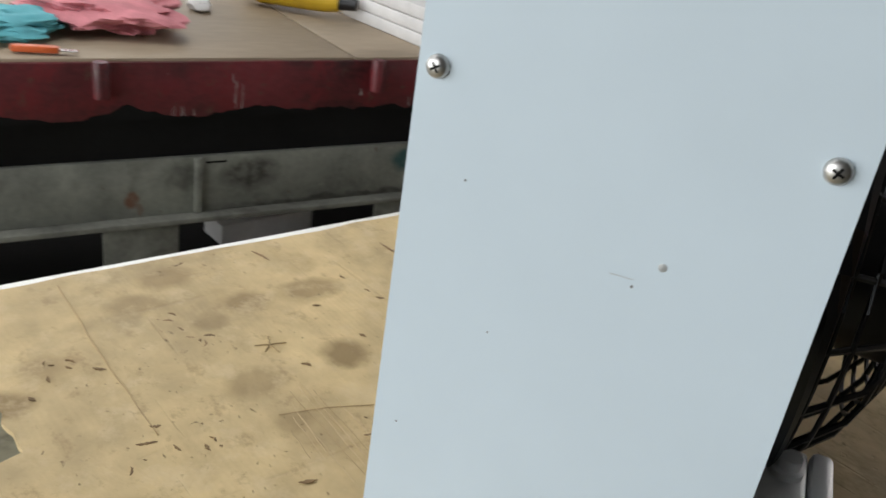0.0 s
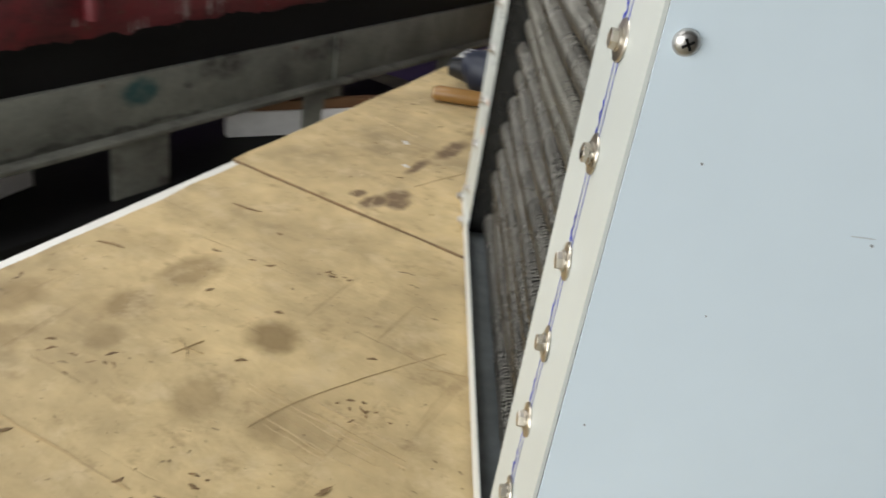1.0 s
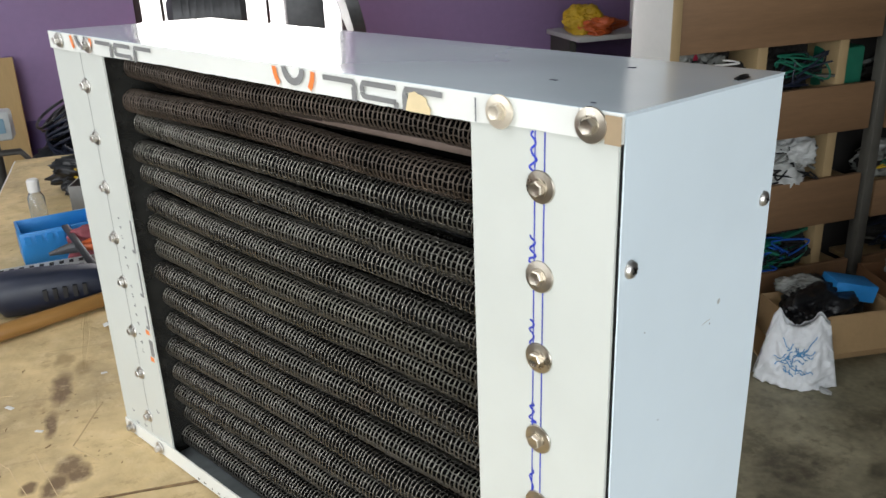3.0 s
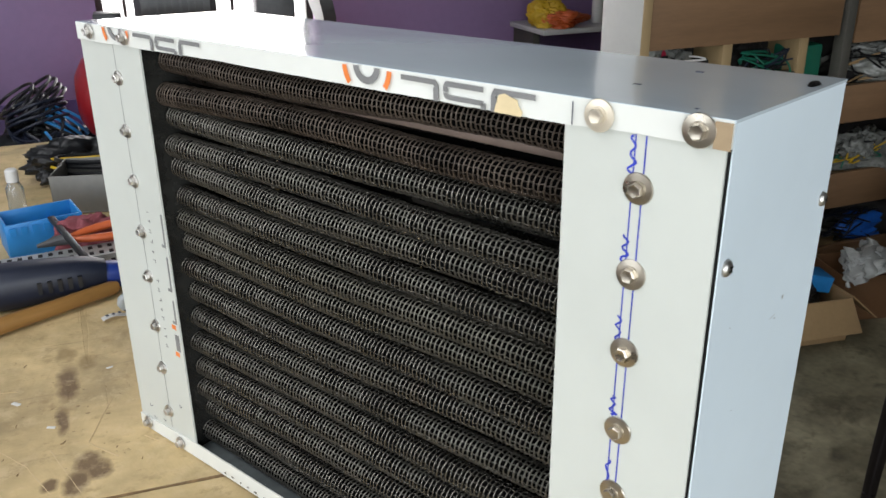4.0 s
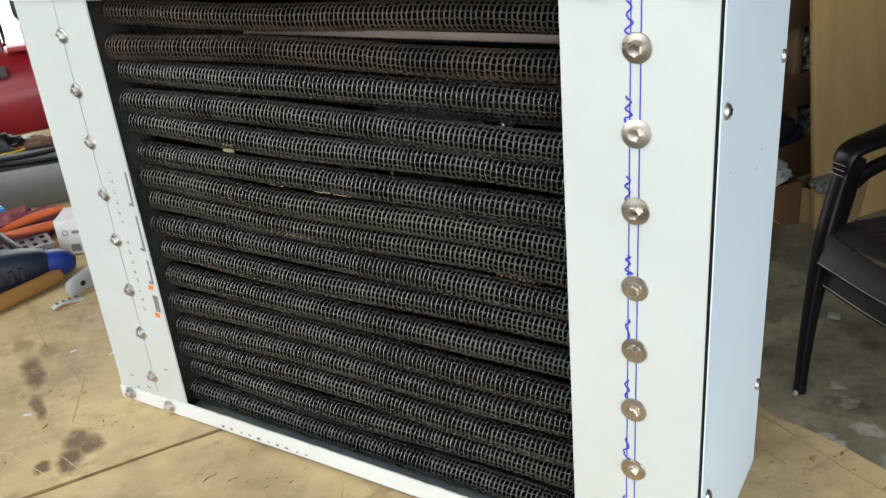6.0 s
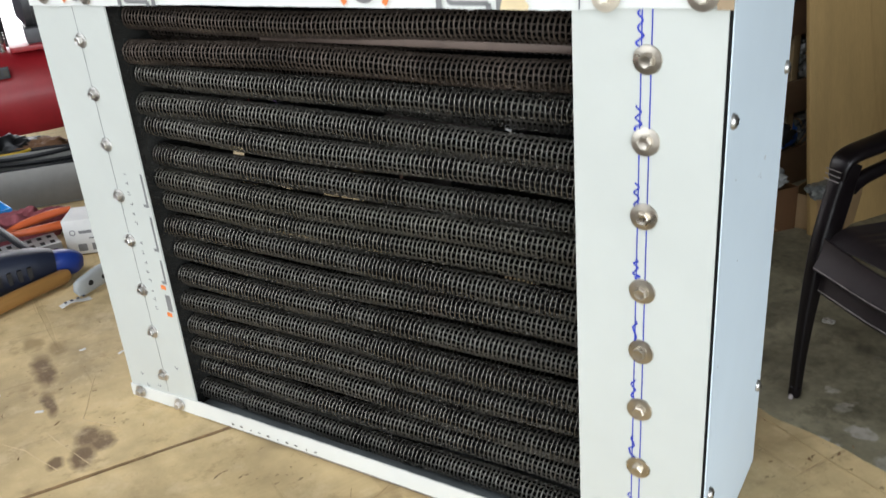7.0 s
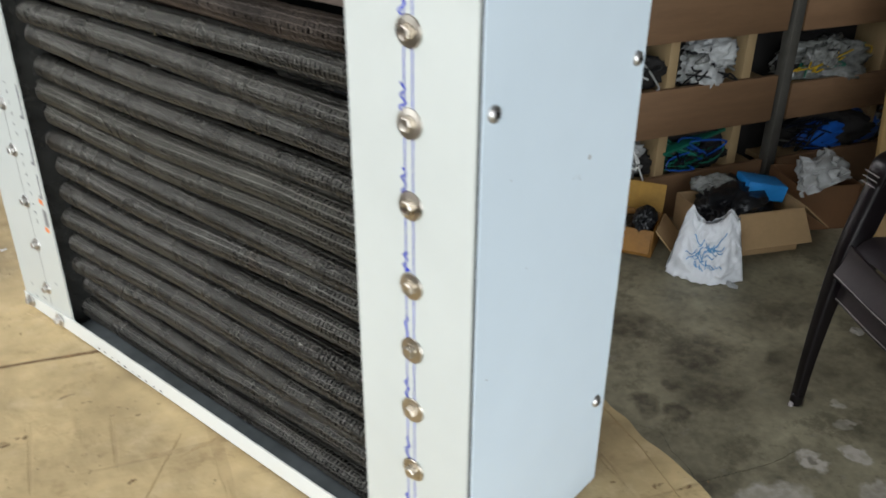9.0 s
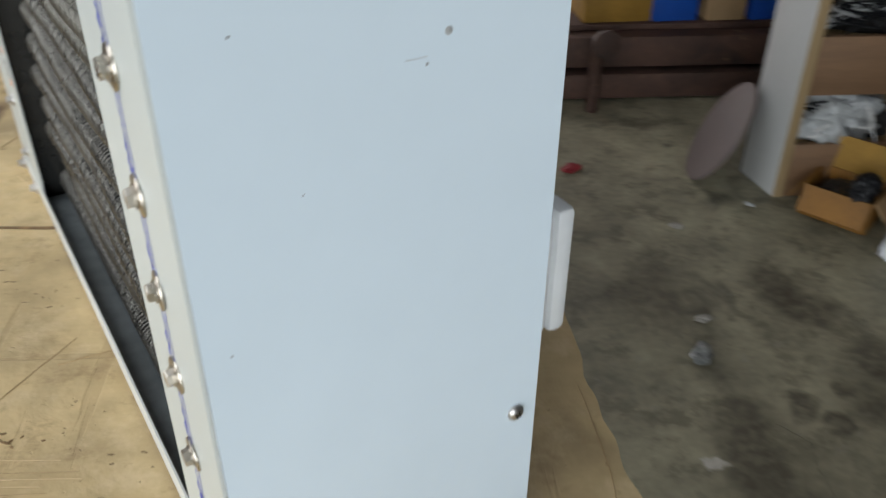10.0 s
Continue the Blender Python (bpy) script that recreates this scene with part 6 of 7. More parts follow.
# ---------------------------------------------------------------- plastic armchair
def armchair(m):
    c = thing("plastic_armchair", m, "dusty dark maroon plastic armchair on the concrete floor", "chair")

    def seat(s, t):
        x, y = 0.245 - 0.46 * s, -0.225 + 0.45 * t
        rib = 0.0012 * math.sin(t * 2 * math.pi * 18) if 0.10 < s < 0.92 and 0.08 < t < 0.92 else 0
        return (x, y * (1 - 0.10 * s), 0.446 - 0.030 * math.sin(math.pi * min(1, s * 1.15)) * math.sin(math.pi * t) - 0.02 * s + rib + (-0.030 * (1 - s / 0.10) ** 2 if s < 0.10 else 0))
    part("seat", sheet(bmesh.new(), seat, 24, 90, 0.006), M_CHAIRSEAT, c, "", None, 1.2)
    for sy in (-1, 1):
        front = smooth_path([(0.288, sy * 0.234, 0.0), (0.282, sy * 0.237, 0.12), (0.264, sy * 0.243, 0.28), (0.240, sy * 0.247, 0.40), (0.214, sy * 0.250, 0.50), (0.198, sy * 0.248, 0.570), (0.183, sy * 0.247, 0.604)])
        part("leg", rounded_bar(bmesh.new(), front, smooth_values([0.024, 0.028, 0.038, 0.054, 0.058, 0.056, 0.050]), smooth_values([0.026, 0.028, 0.034, 0.042, 0.044, 0.042, 0.034]), (1, 0, 0), 20, 0.42), M_CHAIR, c, "", None, 1.1)
        part("foot_pad", lathe(bmesh.new(), [(0.014, 0), (0.0165, 0.010), (0.015, 0.028), (0.010, 0.032)], pose(0.288, sy * 0.234, 0.0), 18), M_CHAIR, c)
        part("foot_tip", lathe(bmesh.new(), [(0.006, 0), (0.007, 0.006), (0.004, 0.011)], pose(0.306, sy * 0.228, 0.0), 12), M_WEARGLINT, c, "pale worn foot tip")
        rear = smooth_path([(-0.13, sy * 0.255, 0.0), (-0.145, sy * 0.245, 0.2), (-0.165, sy * 0.225, 0.42)])
        part("leg", rounded_bar(bmesh.new(), rear, smooth_values([0.042, 0.050, 0.064]), smooth_values([0.036, 0.040, 0.046]), (1, 0, 0)), M_CHAIR, c, "", None, 1.1)
        arm = smooth_path([(0.221, sy * 0.247, 0.568), (0.212, sy * 0.248, 0.604), (0.180, sy * 0.250, 0.621), (0.10, sy * 0.250, 0.634), (0.0, sy * 0.246, 0.655), (-0.12, sy * 0.238, 0.676), (-0.235, sy * 0.225, 0.70)])
        part("armrest", rounded_bar(bmesh.new(), arm, smooth_values([0.048, 0.058, 0.064, 0.066, 0.064, 0.058, 0.05]), smooth_values([0.014, 0.022, 0.028, 0.030, 0.028, 0.028, 0.03]), (0, 1, 0)), M_CHAIR, c, "", None, 1.1)
        low = smooth_path([(0.180, sy * 0.246, 0.540), (0.14, sy * 0.244, 0.560), (0.05, sy * 0.240, 0.582), (-0.08, sy * 0.234, 0.612), (-0.21, sy * 0.224, 0.655)])
        part("arm_brace", rounded_bar(bmesh.new(), low, smooth_values([0.030, 0.026, 0.026, 0.028, 0.032]), smooth_values([0.040, 0.034, 0.032, 0.034, 0.040]), (0, 1, 0)), M_CHAIR, c, "", None, 1.1)
        for k in range(3):
            part("groove_line", tube(bmesh.new(), [(0.2325 + 0.002 * k, sy * (0.225 + 0.0075 * q), 0.592 - 0.012 * k) for q in range(7)], 0.0011, 5), M_WEARGLINT, c, "pale groove line")
        part("apron", sheet(bmesh.new(), lambda s, t: (0.225 - 0.40 * s, sy * (0.240 - 0.022 * s) + sy * 0.006 * math.sin(math.pi * t), 0.430 - (0.050 + 0.10 * abs(s - 0.5) ** 1.6) * t), 16, 6, 0.006), M_CHAIR, c, "", None, 1.2)
        part("apron_rim", tube(bmesh.new(), [(0.225 - 0.40 * s / 12, sy * (0.242 - 0.022 * s / 12), 0.430 - (0.050 + 0.10 * abs(s / 12 - 0.5) ** 1.6)) for s in range(13)], 0.006, 8), M_CHAIR, c)
    # front apron in two steps, each with a highlight painted along its rim
    for x0, top, low, flare in ((0.250, 0.432, 0.062, 0.020), (0.244, 0.372, 0.062, 0.010)):
        part("apron", sheet(bmesh.new(), lambda s, t: (x0 + flare * t ** 1.5 + 0.010 * math.sin(math.pi * s), -0.232 + 0.464 * s, top - low * t * (1 + 0.22 * abs(2 * s - 1) ** 2.2) - 0.020 * math.sin(math.pi * s)), 24, 6, 0.006), M_CHAIRSEAT, c, "", None, 1.2)
        rim = [(x0 + flare + 0.012 * math.sin(math.pi * k / 24), -0.232 + 0.464 * k / 24, top - low * (1 + 0.22 * abs(k / 12 - 1) ** 2.2) - 0.020 * math.sin(math.pi * k / 24)) for k in range(25)]
        part("apron_rim", tube(bmesh.new(), rim, 0.0060, 8), M_CHAIR, c)
        part("worn_line", tube(bmesh.new(), [(x + 0.0052, y, z + 0.0026) for x, y, z in rim], 0.0013, 5), M_WEARGLINT, c, "pale line painted as a highlight on the rim")
    for k in range(5):
        y = -0.16 + 0.08 * k
        part("back_slat", sheet(bmesh.new(), lambda s, t: (-0.205 - 0.13 * s - 0.02 * math.cos(y * 6), y - 0.028 + 0.056 * t, 0.43 + 0.40 * s), 8, 3, 0.005), M_CHAIR, c)
    part("top_rail", tube(bmesh.new(), smooth_path([(-0.20, -0.225, 0.45), (-0.26, -0.235, 0.65), (-0.33, -0.20, 0.82), (-0.36, -0.10, 0.86), (-0.365, 0.0, 0.87), (-0.36, 0.10, 0.86), (-0.33, 0.20, 0.82), (-0.26, 0.235, 0.65), (-0.20, 0.225, 0.45)], 4), 0.024, 14), M_CHAIR, c)
    return c


M_CHAIRSEAT = mat("dusty_maroon_seat", (0.020, 0.015, 0.016), 0.36, 0, 0.4, 8, 80, 0.06, dirt=((0.075, 0.070, 0.070), 0.34, 9))
# pale foot tips and grooves, and the painted highlights of the apron rims
M_WEARGLINT = mat("pale_scuff_and_highlight", (0.30, 0.27, 0.26), 0.6, 0, 0.3, 30, 100, 0.1)
armchair(room(1.488, 0.520, 0.0, 169))

# ---------------------------------------------------------------- floor clutter
disc = thing("round_lid", Matrix.Translation(ROOM @ Vector((1.055, 1.905, 0.1430))) @ Vector((-0.692, 0.56, 0.46)).to_track_quat("Z", "Y").to_matrix().to_4x4(), "dusty pinkish-brown round metal lid leaning on the shelf", "lid")
part("plate", lathe(bmesh.new(), [(0.0, 0.012), (0.115, 0.011), (0.149, 0.003), (0.149, -0.006), (0.115, 0.002), (0.0, 0.003)], None, 56), M_DISC, disc)
part("rim", tube(bmesh.new(), [(0.1515 * math.cos(2 * math.pi * k / 48), 0.1515 * math.sin(2 * math.pi * k / 48), -0.002) for k in range(49)], 0.006, 8), M_DISC, disc)


def scrap(u, v, s, seed, material, label):
    return solid("floor_scrap", crumple((s, s * 0.6, s * 0.30), seed, 0.6, 2.5, 4), material, room(u, v, 0.003, seed * 33), label, "scrap", "scraps on the floor")


scrap(0.754, 1.098, 0.05, 111, M_CLEARBAG, "crumpled grey scrap on the floor")
scrap(1.464, 1.306, 0.03, 112, M_PLASTICBAG, "small pale scrap on the floor")
scrap(1.10, 1.72, 0.02, 113, M_PLASTICBAG, "small pale scrap on the floor")
scrap(0.86, 1.62, 0.03, 114, M_PLASTER, "small pale scrap on the floor")
scrap(0.80, 1.22, 0.03, 115, M_PLASTER, "small pale scrap on the floor")
scrap(0.645, 1.955, 0.05, 116, mat("red_scrap_plastic", (0.30, 0.03, 0.035), 0.5), "red plastic scrap on the floor")
scrap(1.62, 0.98, 0.03, 117, M_PLASTER, "small pale scrap on the floor")

# ---------------------------------------------------------------- rusty beams with goods at the far wall
for z0, z1, dv in ((0.012, 0.098, 0.0), (0.118, 0.222, 0.02)):
    solid("rusty_beam", channel(0.0, z0, z1, -0.62, 0.62, 0.08), M_RUST, room(1.10, 2.455 + dv, 0, -90), "rusty brown steel channel stacked by the wall", "beam", "stacked beams")
stand = thing("goods_stand", room(1.10, 2.72, 0), "low rusty stand with goods against the purple wall", "stand")
part("deck", boxed((-0.62, -0.18, 0.225), (0.72, 0.22, 0.245), 0.002), M_RUST, stand)
for u in (-0.55, 0.65):
    part("support", boxed((u - 0.03, -0.15, 0.0), (u + 0.03, 0.2, 0.225)), M_RUST, stand)
for name, u, w, h, mm, lab in (("orange_carton", 0.90, 0.24, 0.26, M_CARTONYEL, "orange-brown carton on the stand"), ("blue_crate", 1.10, 0.16, 0.20, M_BLUEPLASTIC, "dark blue crate on the stand"), ("brown_carton", 1.28, 0.14, 0.26, M_CARTON, "brown carton on the stand"), ("blue_crate", 1.44, 0.14, 0.22, M_BLUEPLASTIC, "bright blue crate on the stand")):
    solid(name, boxed((-w / 2, -0.1, 0), (w / 2, 0.1, h), 0.004), mm, room(u, 2.66, 0.2455, 3), lab, "crate")
lump("orange_tool", 1.16, 2.63, 0.447, (0.34, 0.18, 0.12), 121, M_ORANGE, "heaped orange and red tool on the crates", "tools", 0.6)
lump("dark_tool", 1.36, 2.66, 0.506, (0.30, 0.2, 0.16), 122, M_BLACKPLASTIC, "heaped dark tool on the crates", "tools", 0.6)
lump("red_tool", 1.05, 2.70, 0.507, (0.16, 0.12, 0.10), 123, M_REDTANK, "red tool lying on the goods", "tools", 0.5)
elbow = thing("pipe_elbow", room(0.80, 2.38, 0.0), "beige pipe elbow with flange standing by the beams", "pipe")
part("pipe", tube(bmesh.new(), [(0, 0, 0.0), (0, 0, 0.16), (0.0, -0.01, 0.22), (0.0, -0.05, 0.26), (0, -0.09, 0.27)], 0.020, 12), M_RUST, elbow)
part("flange", lathe(bmesh.new(), [(0.045, 0), (0.045, 0.018), (0.026, 0.022)], pose(0, -0.09, 0.27, 90), 20), M_RUST, elbow)
rack = thing("wall_rack", room(1.62, 2.86, 0), "small wall rack with bottles and bright tools", "rack")
part("rack_board", boxed((-0.22, -0.12, 0.80), (0.30, 0.18, 0.82), 0.002), M_WHITEPANEL, rack)
part("bracket", boxed((-0.2, 0.0, 0.6), (-0.17, 0.18, 0.80)), M_POST, rack)
part("bracket", boxed((0.25, 0.0, 0.6), (0.28, 0.18, 0.80)), M_POST, rack)
solid("sealant_tube", tube(bmesh.new(), [(0, 0, 0), (0, 0, 0.16), (0, 0, 0.17), (0, 0, 0.23)], [0.024, 0.024, 0.010, 0.006], 14), M_WHITECARD, room(1.72, 2.86, 0.8205), "white sealant tube on the wall rack", "tube")
solid("yellow_bottle", tube(bmesh.new(), [(0, 0, 0), (0, 0, 0.15), (0, 0, 0.19)], [0.028, 0.028, 0.012], 14), M_YELLOW, room(1.82, 2.84, 0.8205), "yellow bottle on the wall rack", "bottle")
lump("orange_tool", 1.52, 2.80, 0.8205, (0.16, 0.10, 0.06), 124, M_ORANGE, "orange tool on the wall rack", "tool", 0.5)
lump("yellow_tool", 1.46, 2.84, 0.8205, (0.12, 0.10, 0.09), 125, M_YELLOW, "yellow tool on the wall rack", "tool", 0.5)
solid("pink_post", boxed((-0.035, -0.03, 0), (0.035, 0.03, 2.4), 0.002), mat("pale_pink_painted_wood", (0.62, 0.44, 0.40), 0.6), room(1.52, 2.36, 0), "pale pink painted wooden post by the shelf", "post")

# ---------------------------------------------------------------- tools on the far part of the work table
TZ = 0.7697
hammer = thing("mallet_handle", on_table(-0.50, 0.878, TZ + 0.0125, 24.5), "varnished brown wooden tool handle lying on the cardboard", "handle")
part("shaft", tube(bmesh.new(), [(0, 0, 0), (0.008, 0, 0), (0.05, 0, 0), (0.10, 0, 0.0), (0.205, 0, 0.001), (0.214, 0, 0.001)], [0.009, 0.0125, 0.0128, 0.0118, 0.0112, 0.008], 18), M_WOODHANDLE, hammer)
case = thing("grinder_case", on_table(-0.405, 0.985, TZ, 4), "navy power tool with a bright blue front housing on the table", "power tool")
part("body", rounded_bar(bmesh.new(), smooth_path([(-0.085, 0, 0.030), (-0.07, 0, 0.034), (-0.02, 0, 0.034), (0.05, 0, 0.032), (0.085, 0, 0.028)]), smooth_values([0.045, 0.066, 0.066, 0.058, 0.044]), smooth_values([0.044, 0.066, 0.066, 0.056, 0.044]), (0, 1, 0), 20, 0.75), M_NAVY, case, "", None, 1.1)
part("nose", rounded_bar(bmesh.new(), smooth_path([(0.080, 0, 0.026), (0.098, 0, 0.024), (0.116, 0, 0.021), (0.126, 0, 0.019)]), smooth_values([0.040, 0.040, 0.033, 0.018]), smooth_values([0.040, 0.042, 0.034, 0.020]), (0, 1, 0), 20, 0.75), M_BLUEDEEP, case, "bright blue front housing", None, 1.1)
part("tail", tube(bmesh.new(), [(-0.115, 0.004, 0.028), (-0.08, 0, 0.030)], [0.016, 0.022], 14), M_BLACKPLASTIC, case)
for k in range(5):
    part("vent_rib", boxed((-0.012 + 0.014 * k, -0.036, 0.026), (-0.006 + 0.014 * k, -0.031, 0.044)), M_BLACKPLASTIC, case)
ptray = thing("perforated_tray", on_table(-0.415, 1.085, TZ, 4), "grey perforated cable tray lying on the table", "tray")
part("web", boxed((-0.13, -0.025, 0.027), (0.118, 0.025, 0.030), 0.001), M_TRAYMETAL, ptray)
part("flange", boxed((-0.13, -0.027, 0), (0.118, -0.0251, 0.030)), M_TRAYMETAL, ptray)
part("flange", boxed((-0.13, 0.0251, 0), (0.118, 0.027, 0.030)), M_TRAYMETAL, ptray)
for k in range(16):
    for y in (-0.020, 0.006):
        part("slot", boxed((-0.124 + 0.0152 * k, y, 0.0301), (-0.117 + 0.0152 * k, y + 0.013, 0.0306)), M_DARK, ptray)
    part("slot", boxed((-0.124 + 0.0152 * k, -0.0274, 0.008), (-0.117 + 0.0152 * k, -0.0271, 0.022)), M_DARK, ptray)
basket = bin_tray("blue_basket", on_table(-0.415, 1.235, TZ, 12), 0.125, 0.085, 0.060, 0.004, M_BLUEBASKET, "bright blue plastic basket standing on the table", "basket")
for k in range(7):
    part("rim_rib", boxed((-0.056 + 0.018 * k, -0.0455, 0.040), (-0.046 + 0.018 * k, -0.0427, 0.054)), M_BLUEBASKET, basket)
solid("pink_rag", crumple((0.095, 0.055, 0.050), 131, 0.6, 2.4, 5), M_PINKCLOTH, on_table(-0.335, 1.185, TZ + 0.002, 14), "crumpled dusty pink rag on the table", "rag", sharp=1.9)
pl = thing("pliers", on_table(-0.315, 1.135, TZ + 0.044, 12), "pliers with orange grips lying over the tray", "pliers")
part("grip", tube(bmesh.new(), smooth_path([(-0.055, 0.006, 0), (-0.02, 0.012, 0.004), (0.02, 0.010, 0.008), (0.055, 0.002, 0.010)]), smooth_values([0.005, 0.0065, 0.0070, 0.0050]), 12), M_ORANGE, pl)
part("grip", tube(bmesh.new(), smooth_path([(-0.055, -0.006, 0), (-0.02, -0.020, 0.0), (0.02, -0.026, -0.002), (0.045, -0.022, -0.004)]), smooth_values([0.005, 0.0065, 0.0070, 0.0050]), 12), M_ORANGE, pl)
part("jaw", tube(bmesh.new(), [(-0.052, 0, 0), (-0.075, 0.002, 0), (-0.105, 0.002, -0.003)], [0.010, 0.009, 0.003], 10), M_CASTGREY, pl)
solid("steel_file", boxed((-0.10, -0.006, 0), (0.10, 0.006, 0.006), 0.002), M_BLACKPLASTIC, on_table(-0.367, 1.105, TZ + 0.046, 106.5, 0, -6), "dark steel file lying across the tray", "file")
wb = thing("small_white_carton", on_table(-0.232, 1.085, TZ, -24), "small white product carton with unreadable print on the table", "carton")
part("carton_body", boxed((-0.048, -0.032, 0), (0.048, 0.032, 0.060), 0.0015), M_WHITECARD, wb)
for a, b, z0, z1 in ((-0.024, -0.004, 0.036, 0.041), (0.000, 0.010, 0.036, 0.041), (-0.010, 0.030, 0.026, 0.0285), (-0.030, -0.016, 0.006, 0.018), (-0.008, 0.004, 0.006, 0.018)):
    part("print_bar", boxed((a, -0.0326, z0), (b, -0.0321, z1)), M_GREYPRINT, wb)
part("print_mark", tube(bmesh.new(), [(-0.034 + 0.0042 * math.cos(2 * math.pi * k / 16), -0.0322, 0.0385 + 0.0042 * math.sin(2 * math.pi * k / 16)) for k in range(17)], 0.0008, 5), M_GREYPRINT, wb)
br = thing("grey_bracket", on_table(-0.298, 0.903, TZ, 28), "grey plastic bracket with two holes on the table", "bracket")
part("plate", rounded_bar(bmesh.new(), [(-0.012, 0, 0.013), (-0.008, 0, 0.013), (0.0, 0, 0.014), (0.030, 0, 0.018), (0.058, 0, 0.020), (0.064, 0, 0.020)], [0.006, 0.022, 0.027, 0.030, 0.030, 0.022], [0.006, 0.012, 0.014, 0.014, 0.014, 0.01], (0, 0, 1), 18, 0.7), M_GREYPLASTIC, br, "", None, 1.0)
for x in (0.012, 0.036):
    part("hole", lathe(bmesh.new(), [(0.0042, 0), (0.0040, 0.0010)], pose(x, -0.0068, 0.017, 90), 14), M_DARK, br)
label_slip = thing("paper_slip", on_table(-0.312, 0.886, TZ, 14), "small white paper slip with unreadable print on the table", "paper slip")
part("slip", sheet(bmesh.new(), lambda a, b: (-0.022 + 0.044 * a, -0.006 + 0.012 * b, 0.002 + 0.003 * math.sin(a * 5)), 8, 2, 0.0004), M_WHITECARD, label_slip)
for k in range(4):
    part("print_bar", boxed((-0.016 + 0.009 * k, -0.003, 0.0058), (-0.012 + 0.009 * k, 0.003, 0.0061)), M_INK, label_slip)
bin_tray("sheet_metal_trough", on_table(-0.18, 1.40, TZ, -14), 0.42, 0.125, 0.076, 0.003, M_TROUGH, "grey sheet-metal trough on the table", "trough")
solid("cable_tangle", coil(0.12, 0.04, 5, 0.005, 8, 0.014), M_BLACKPLASTIC, on_table(-0.27, 1.50, TZ, -18), "dark cable tangle behind the trough", "cable")
solid("yellow_wire", coil(0.07, 0.03, 3, 0.0030, 9, 0.02), M_YELLOW, on_table(-0.33, 1.55, TZ + 0.01, -18), "yellow wire lying behind the trough", "wire")
lump("brown_packing", -0.24, 1.60, TZ, (0.13, 0.08, 0.055), 134, M_CARTONDARK, "crumpled brown packing paper behind the trough", "packing", 0.5, on_table)
lump("black_cloth", -0.33, 1.63, TZ, (0.18, 0.12, 0.075), 136, M_BLACKPLASTIC, "dark heap of cloth and cable on the table", "cloth", 0.5, on_table)
bottle = thing("spray_bottle", on_table(-0.462, 1.415, TZ), "small clear bottle with a white cap on the table", "bottle")
part("bottle_body", tube(bmesh.new(), [(0, 0, 0), (0, 0, 0.005), (0, 0, 0.055), (0, 0, 0.068)], [0.014, 0.016, 0.016, 0.010], 16), M_CLEAR, bottle)
part("cap", tube(bmesh.new(), [(0, 0, 0.068), (0, 0, 0.090), (0, 0, 0.093)], [0.0115, 0.0115, 0.009], 14), M_WHITECARD, bottle)

# ---------------------------------------------------------------- behind the table: scale, cables, compressor
scale = thing("platform_scale", room(-0.66, 2.25, 0), "platform scale with a pale display head on a dark post", "scale")
part("platform", boxed((-0.2, -0.1, 0.0), (0.2, 0.35, 0.08), 0.005), M_CASTGREY, scale)
part("post", tube(bmesh.new(), [(0.0, 0.02, 0.08), (0.0, 0.0, 0.78)], 0.018, 12), M_LEGSTEEL, scale)
part("handle_hoop", tube(bmesh.new(), [(-0.095, 0, 0.20), (-0.095, 0, 0.685), (-0.056, 0, 0.724), (0.066, 0, 0.724), (0.095, 0, 0.685), (0.095, 0, 0.20)], 0.009, 8), M_LEGSTEEL, scale)
head = part("display_head", boxed((-0.059, -0.03, 0.768), (0.059, 0.03, 0.848), 0.008), M_GREYPLASTIC, scale, "pale grey display head", pose(0.005, -0.02, 0))
part("display", boxed((-0.040, -0.0335, 0.790), (0.044, -0.0305, 0.830)), M_SCREEN, head)
backing = thing("plywood_backing", room(-0.898, 2.90, 0.001, 0, -5), "tan plywood sheet leaning on the purple wall", "board")
part("sheet_face", boxed((-0.236, 0, 0), (0.236, 0.015, 0.888), 0.001), M_PLYTAN, backing)
part("edge_batten", boxed((-0.236, -0.012, 0.0), (-0.210, -0.0005, 0.888), 0.001), M_PLYPALE, backing)
solid("hanging_wire", tube(bmesh.new(), [(0.01 * noise.noise(Vector((k * 0.5, 1, 1))), 0, 0.82 - 0.08 * k) for k in range(10)], 0.004, 6), M_BLACKPLASTIC, room(-0.965, 2.83, 0.02), "thin dark wire hanging before the plywood", "wire")
crate = bin_tray("scrap_crate", room(-0.465, 2.62, 0, 3), 0.28, 0.36, 0.50, 0.012, M_DARK, "dark crate heaped with cables behind the table", "crate")
lump("cable_lump", -0.465, 2.62, 0.30, (0.27, 0.34, 0.36), 141, M_BLACKPLASTIC, "heap of black cables in the crate", "cable", 0.4)
LOOPS = ((-0.44, 2.50, 0.62, M_BLACKPLASTIC), (-0.47, 2.52, 0.66, M_NAVY), (-0.42, 2.54, 0.72, M_BLUEBASKET), (-0.50, 2.56, 0.68, M_BLACKPLASTIC), (-0.45, 2.50, 0.76, M_NAVY), (-0.43, 2.56, 0.80, M_BLACKPLASTIC), (-0.48, 2.60, 0.78, M_BLACKPLASTIC), (-0.46, 2.54, 0.74, M_NAVY))
for k, (u, v, z, mm) in enumerate(LOOPS):
    solid("cable_loop", coil(0.085, 0.07, 4, 0.0048, 20 + k, 0.018), mm, room(u, v, z - 0.08, 47 * k, 20 + 9 * (k % 4), 12 * (k % 3)), "loop of dark or blue cable on the heap", "cable", "cables on the heap")
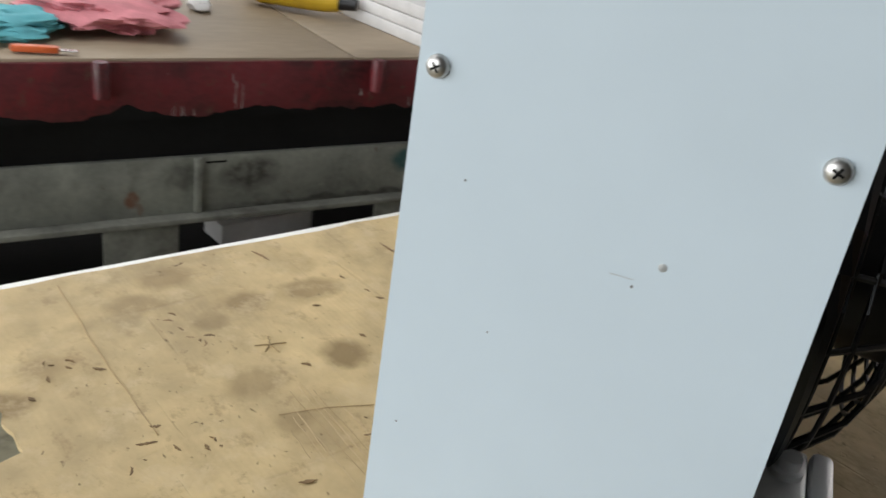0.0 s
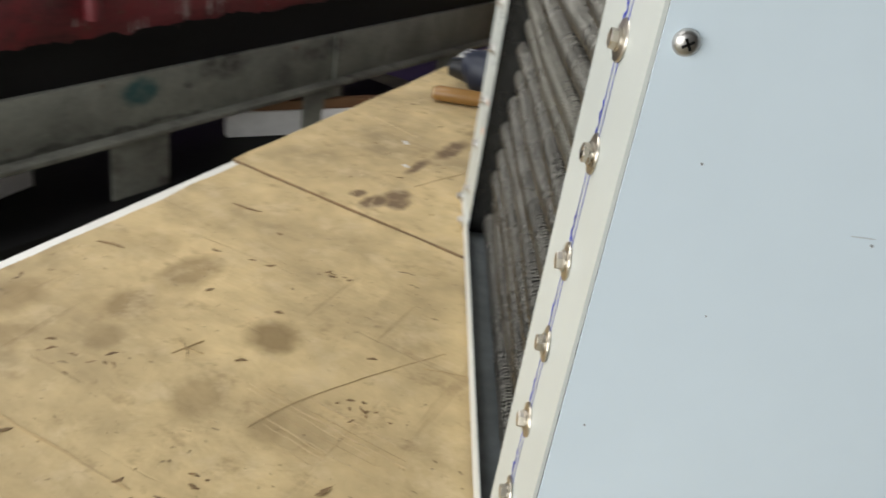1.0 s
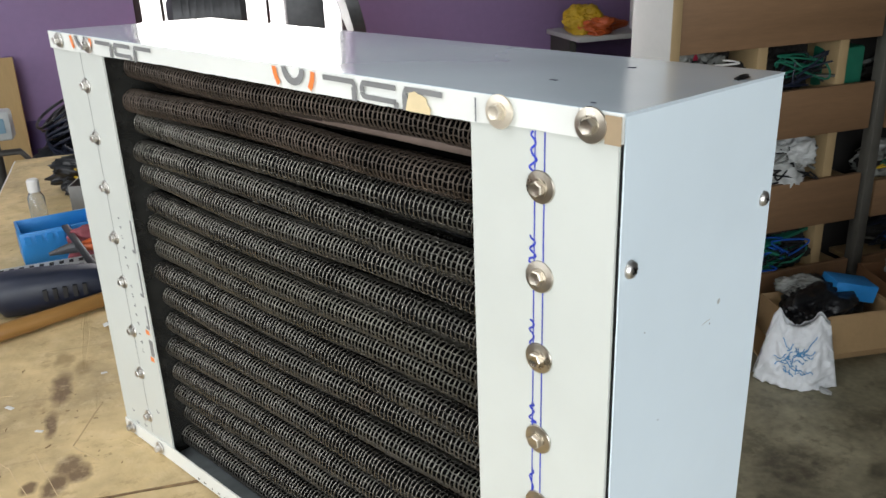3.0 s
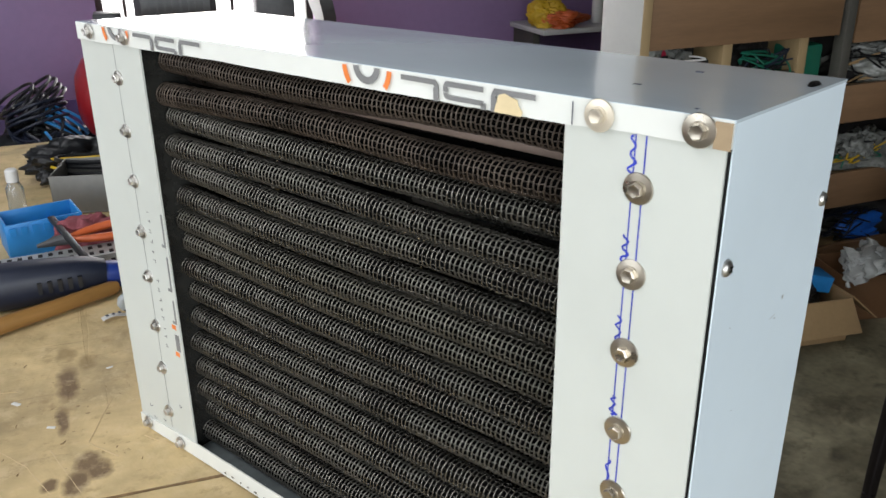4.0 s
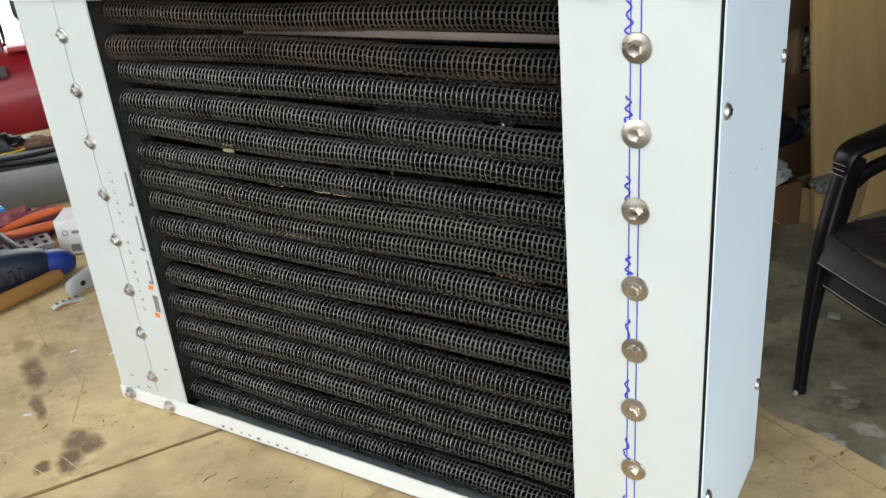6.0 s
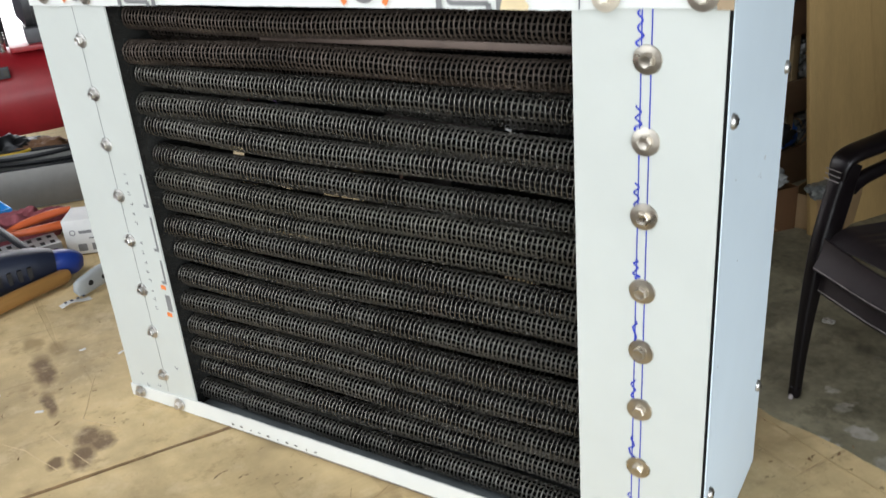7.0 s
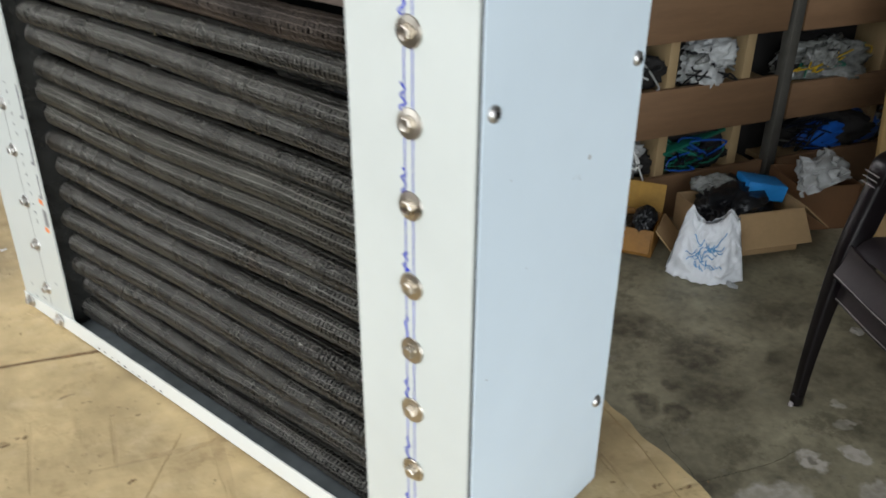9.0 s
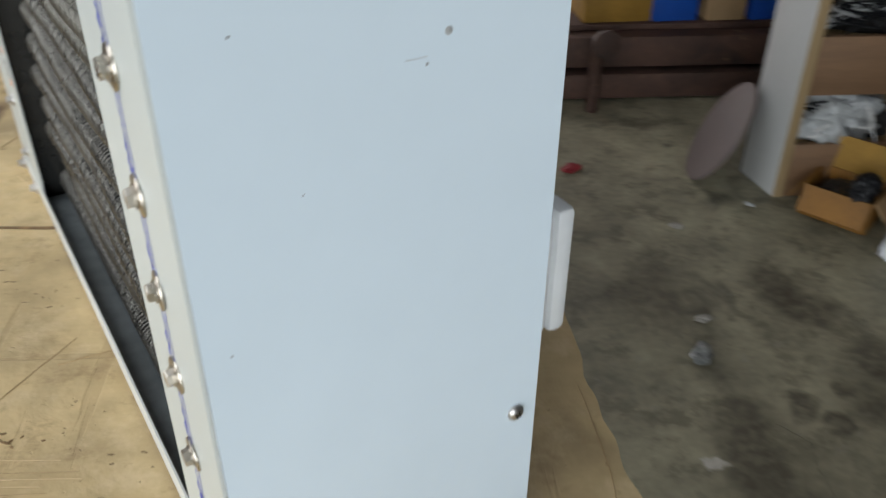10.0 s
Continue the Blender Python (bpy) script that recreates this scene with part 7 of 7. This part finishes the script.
for k, (u, mm) in enumerate(((-0.44, M_BLUEBASKET), (-0.49, M_NAVY), (-0.40, M_BLACKPLASTIC))):
    pts = smooth_path([(0, 0, 0.70), (0.02, -0.05, 0.66), (-0.01, -0.08, 0.58), (0.015, -0.06, 0.45), (0.0, -0.09, 0.30)], 6)
    solid("hanging_cable", tube(bmesh.new(), pts, 0.0045, 8), mm, room(u, 2.36, 0.0, 30 * k), "thin cable hanging from the heap", "cable", "cables on the heap")
comp = thing("air_compressor", room(0.10, 2.50, 0, -4), "red air compressor tank with a grey motor on top", "compressor")
part("tank", tube(bmesh.new(), [(-0.445, 0, 0.757), (-0.44, 0, 0.757), (-0.415, 0, 0.757), (-0.375, 0, 0.757), (-0.34, 0, 0.757), (0.45, 0, 0.757), (0.50, 0, 0.757), (0.54, 0, 0.757)], [0.02, 0.07, 0.115, 0.137, 0.145, 0.145, 0.125, 0.05], 36), M_REDTANK, comp)
for x in (-0.25, 0.35):
    for y in (-0.1, 0.1):
        part("leg", boxed((x - 0.02, y - 0.015, 0.0), (x + 0.02, y + 0.015, 0.66)), M_REDTANK, comp)
plate = part("name_plate", boxed((-0.362, -0.136, 0.836), (-0.298, -0.124, 0.868), 0.001), M_CASTGREY, comp, "dark name plate with unreadable fields")
for a, b in ((-0.357, -0.342), (-0.336, -0.320), (-0.314, -0.302)):
    part("plate_field", boxed((a, -0.1366, 0.843), (b, -0.1361, 0.860)), M_POST, plate)
part("platform", boxed((-0.28, -0.10, 0.897), (0.40, 0.10, 0.912), 0.002), M_REDTANK, comp)
part("saddle", boxed((-0.23, -0.07, 0.912), (-0.12, 0.07, 0.955), 0.004), M_CASTGREY, comp)
part("motor", tube(bmesh.new(), [(-0.24, 0, 1.03), (-0.22, 0, 1.03), (-0.02, 0, 1.03), (0.0, 0, 1.03)], [0.045, 0.078, 0.078, 0.06], 24), M_CASTGREY, comp)
for k in range(8):
    part("cooling_fin", lathe(bmesh.new(), [(0.086, 0), (0.086, 0.006)], pose(-0.20 + 0.023 * k, 0, 1.03, 0, 90, 0), 24), M_CASTGREY, comp)
part("pump", boxed((0.12, -0.06, 0.912), (0.24, 0.06, 1.11), 0.012), M_CASTGREY, comp)
part("flywheel", lathe(bmesh.new(), [(0.02, -0.02), (0.13, -0.02), (0.13, 0.02), (0.02, 0.02)], pose(0.32, 0.0, 1.05, 0, 75, 0), 28), M_CASTGREY, comp)
part("pressure_switch", boxed((-0.36, -0.05, 0.95), (-0.28, 0.02, 1.01), 0.006), M_BLACKPLASTIC, comp)
part("valve", tube(bmesh.new(), [(-0.30, -0.03, 0.89), (-0.30, -0.03, 0.97)], 0.012, 10), M_CHROME, comp)
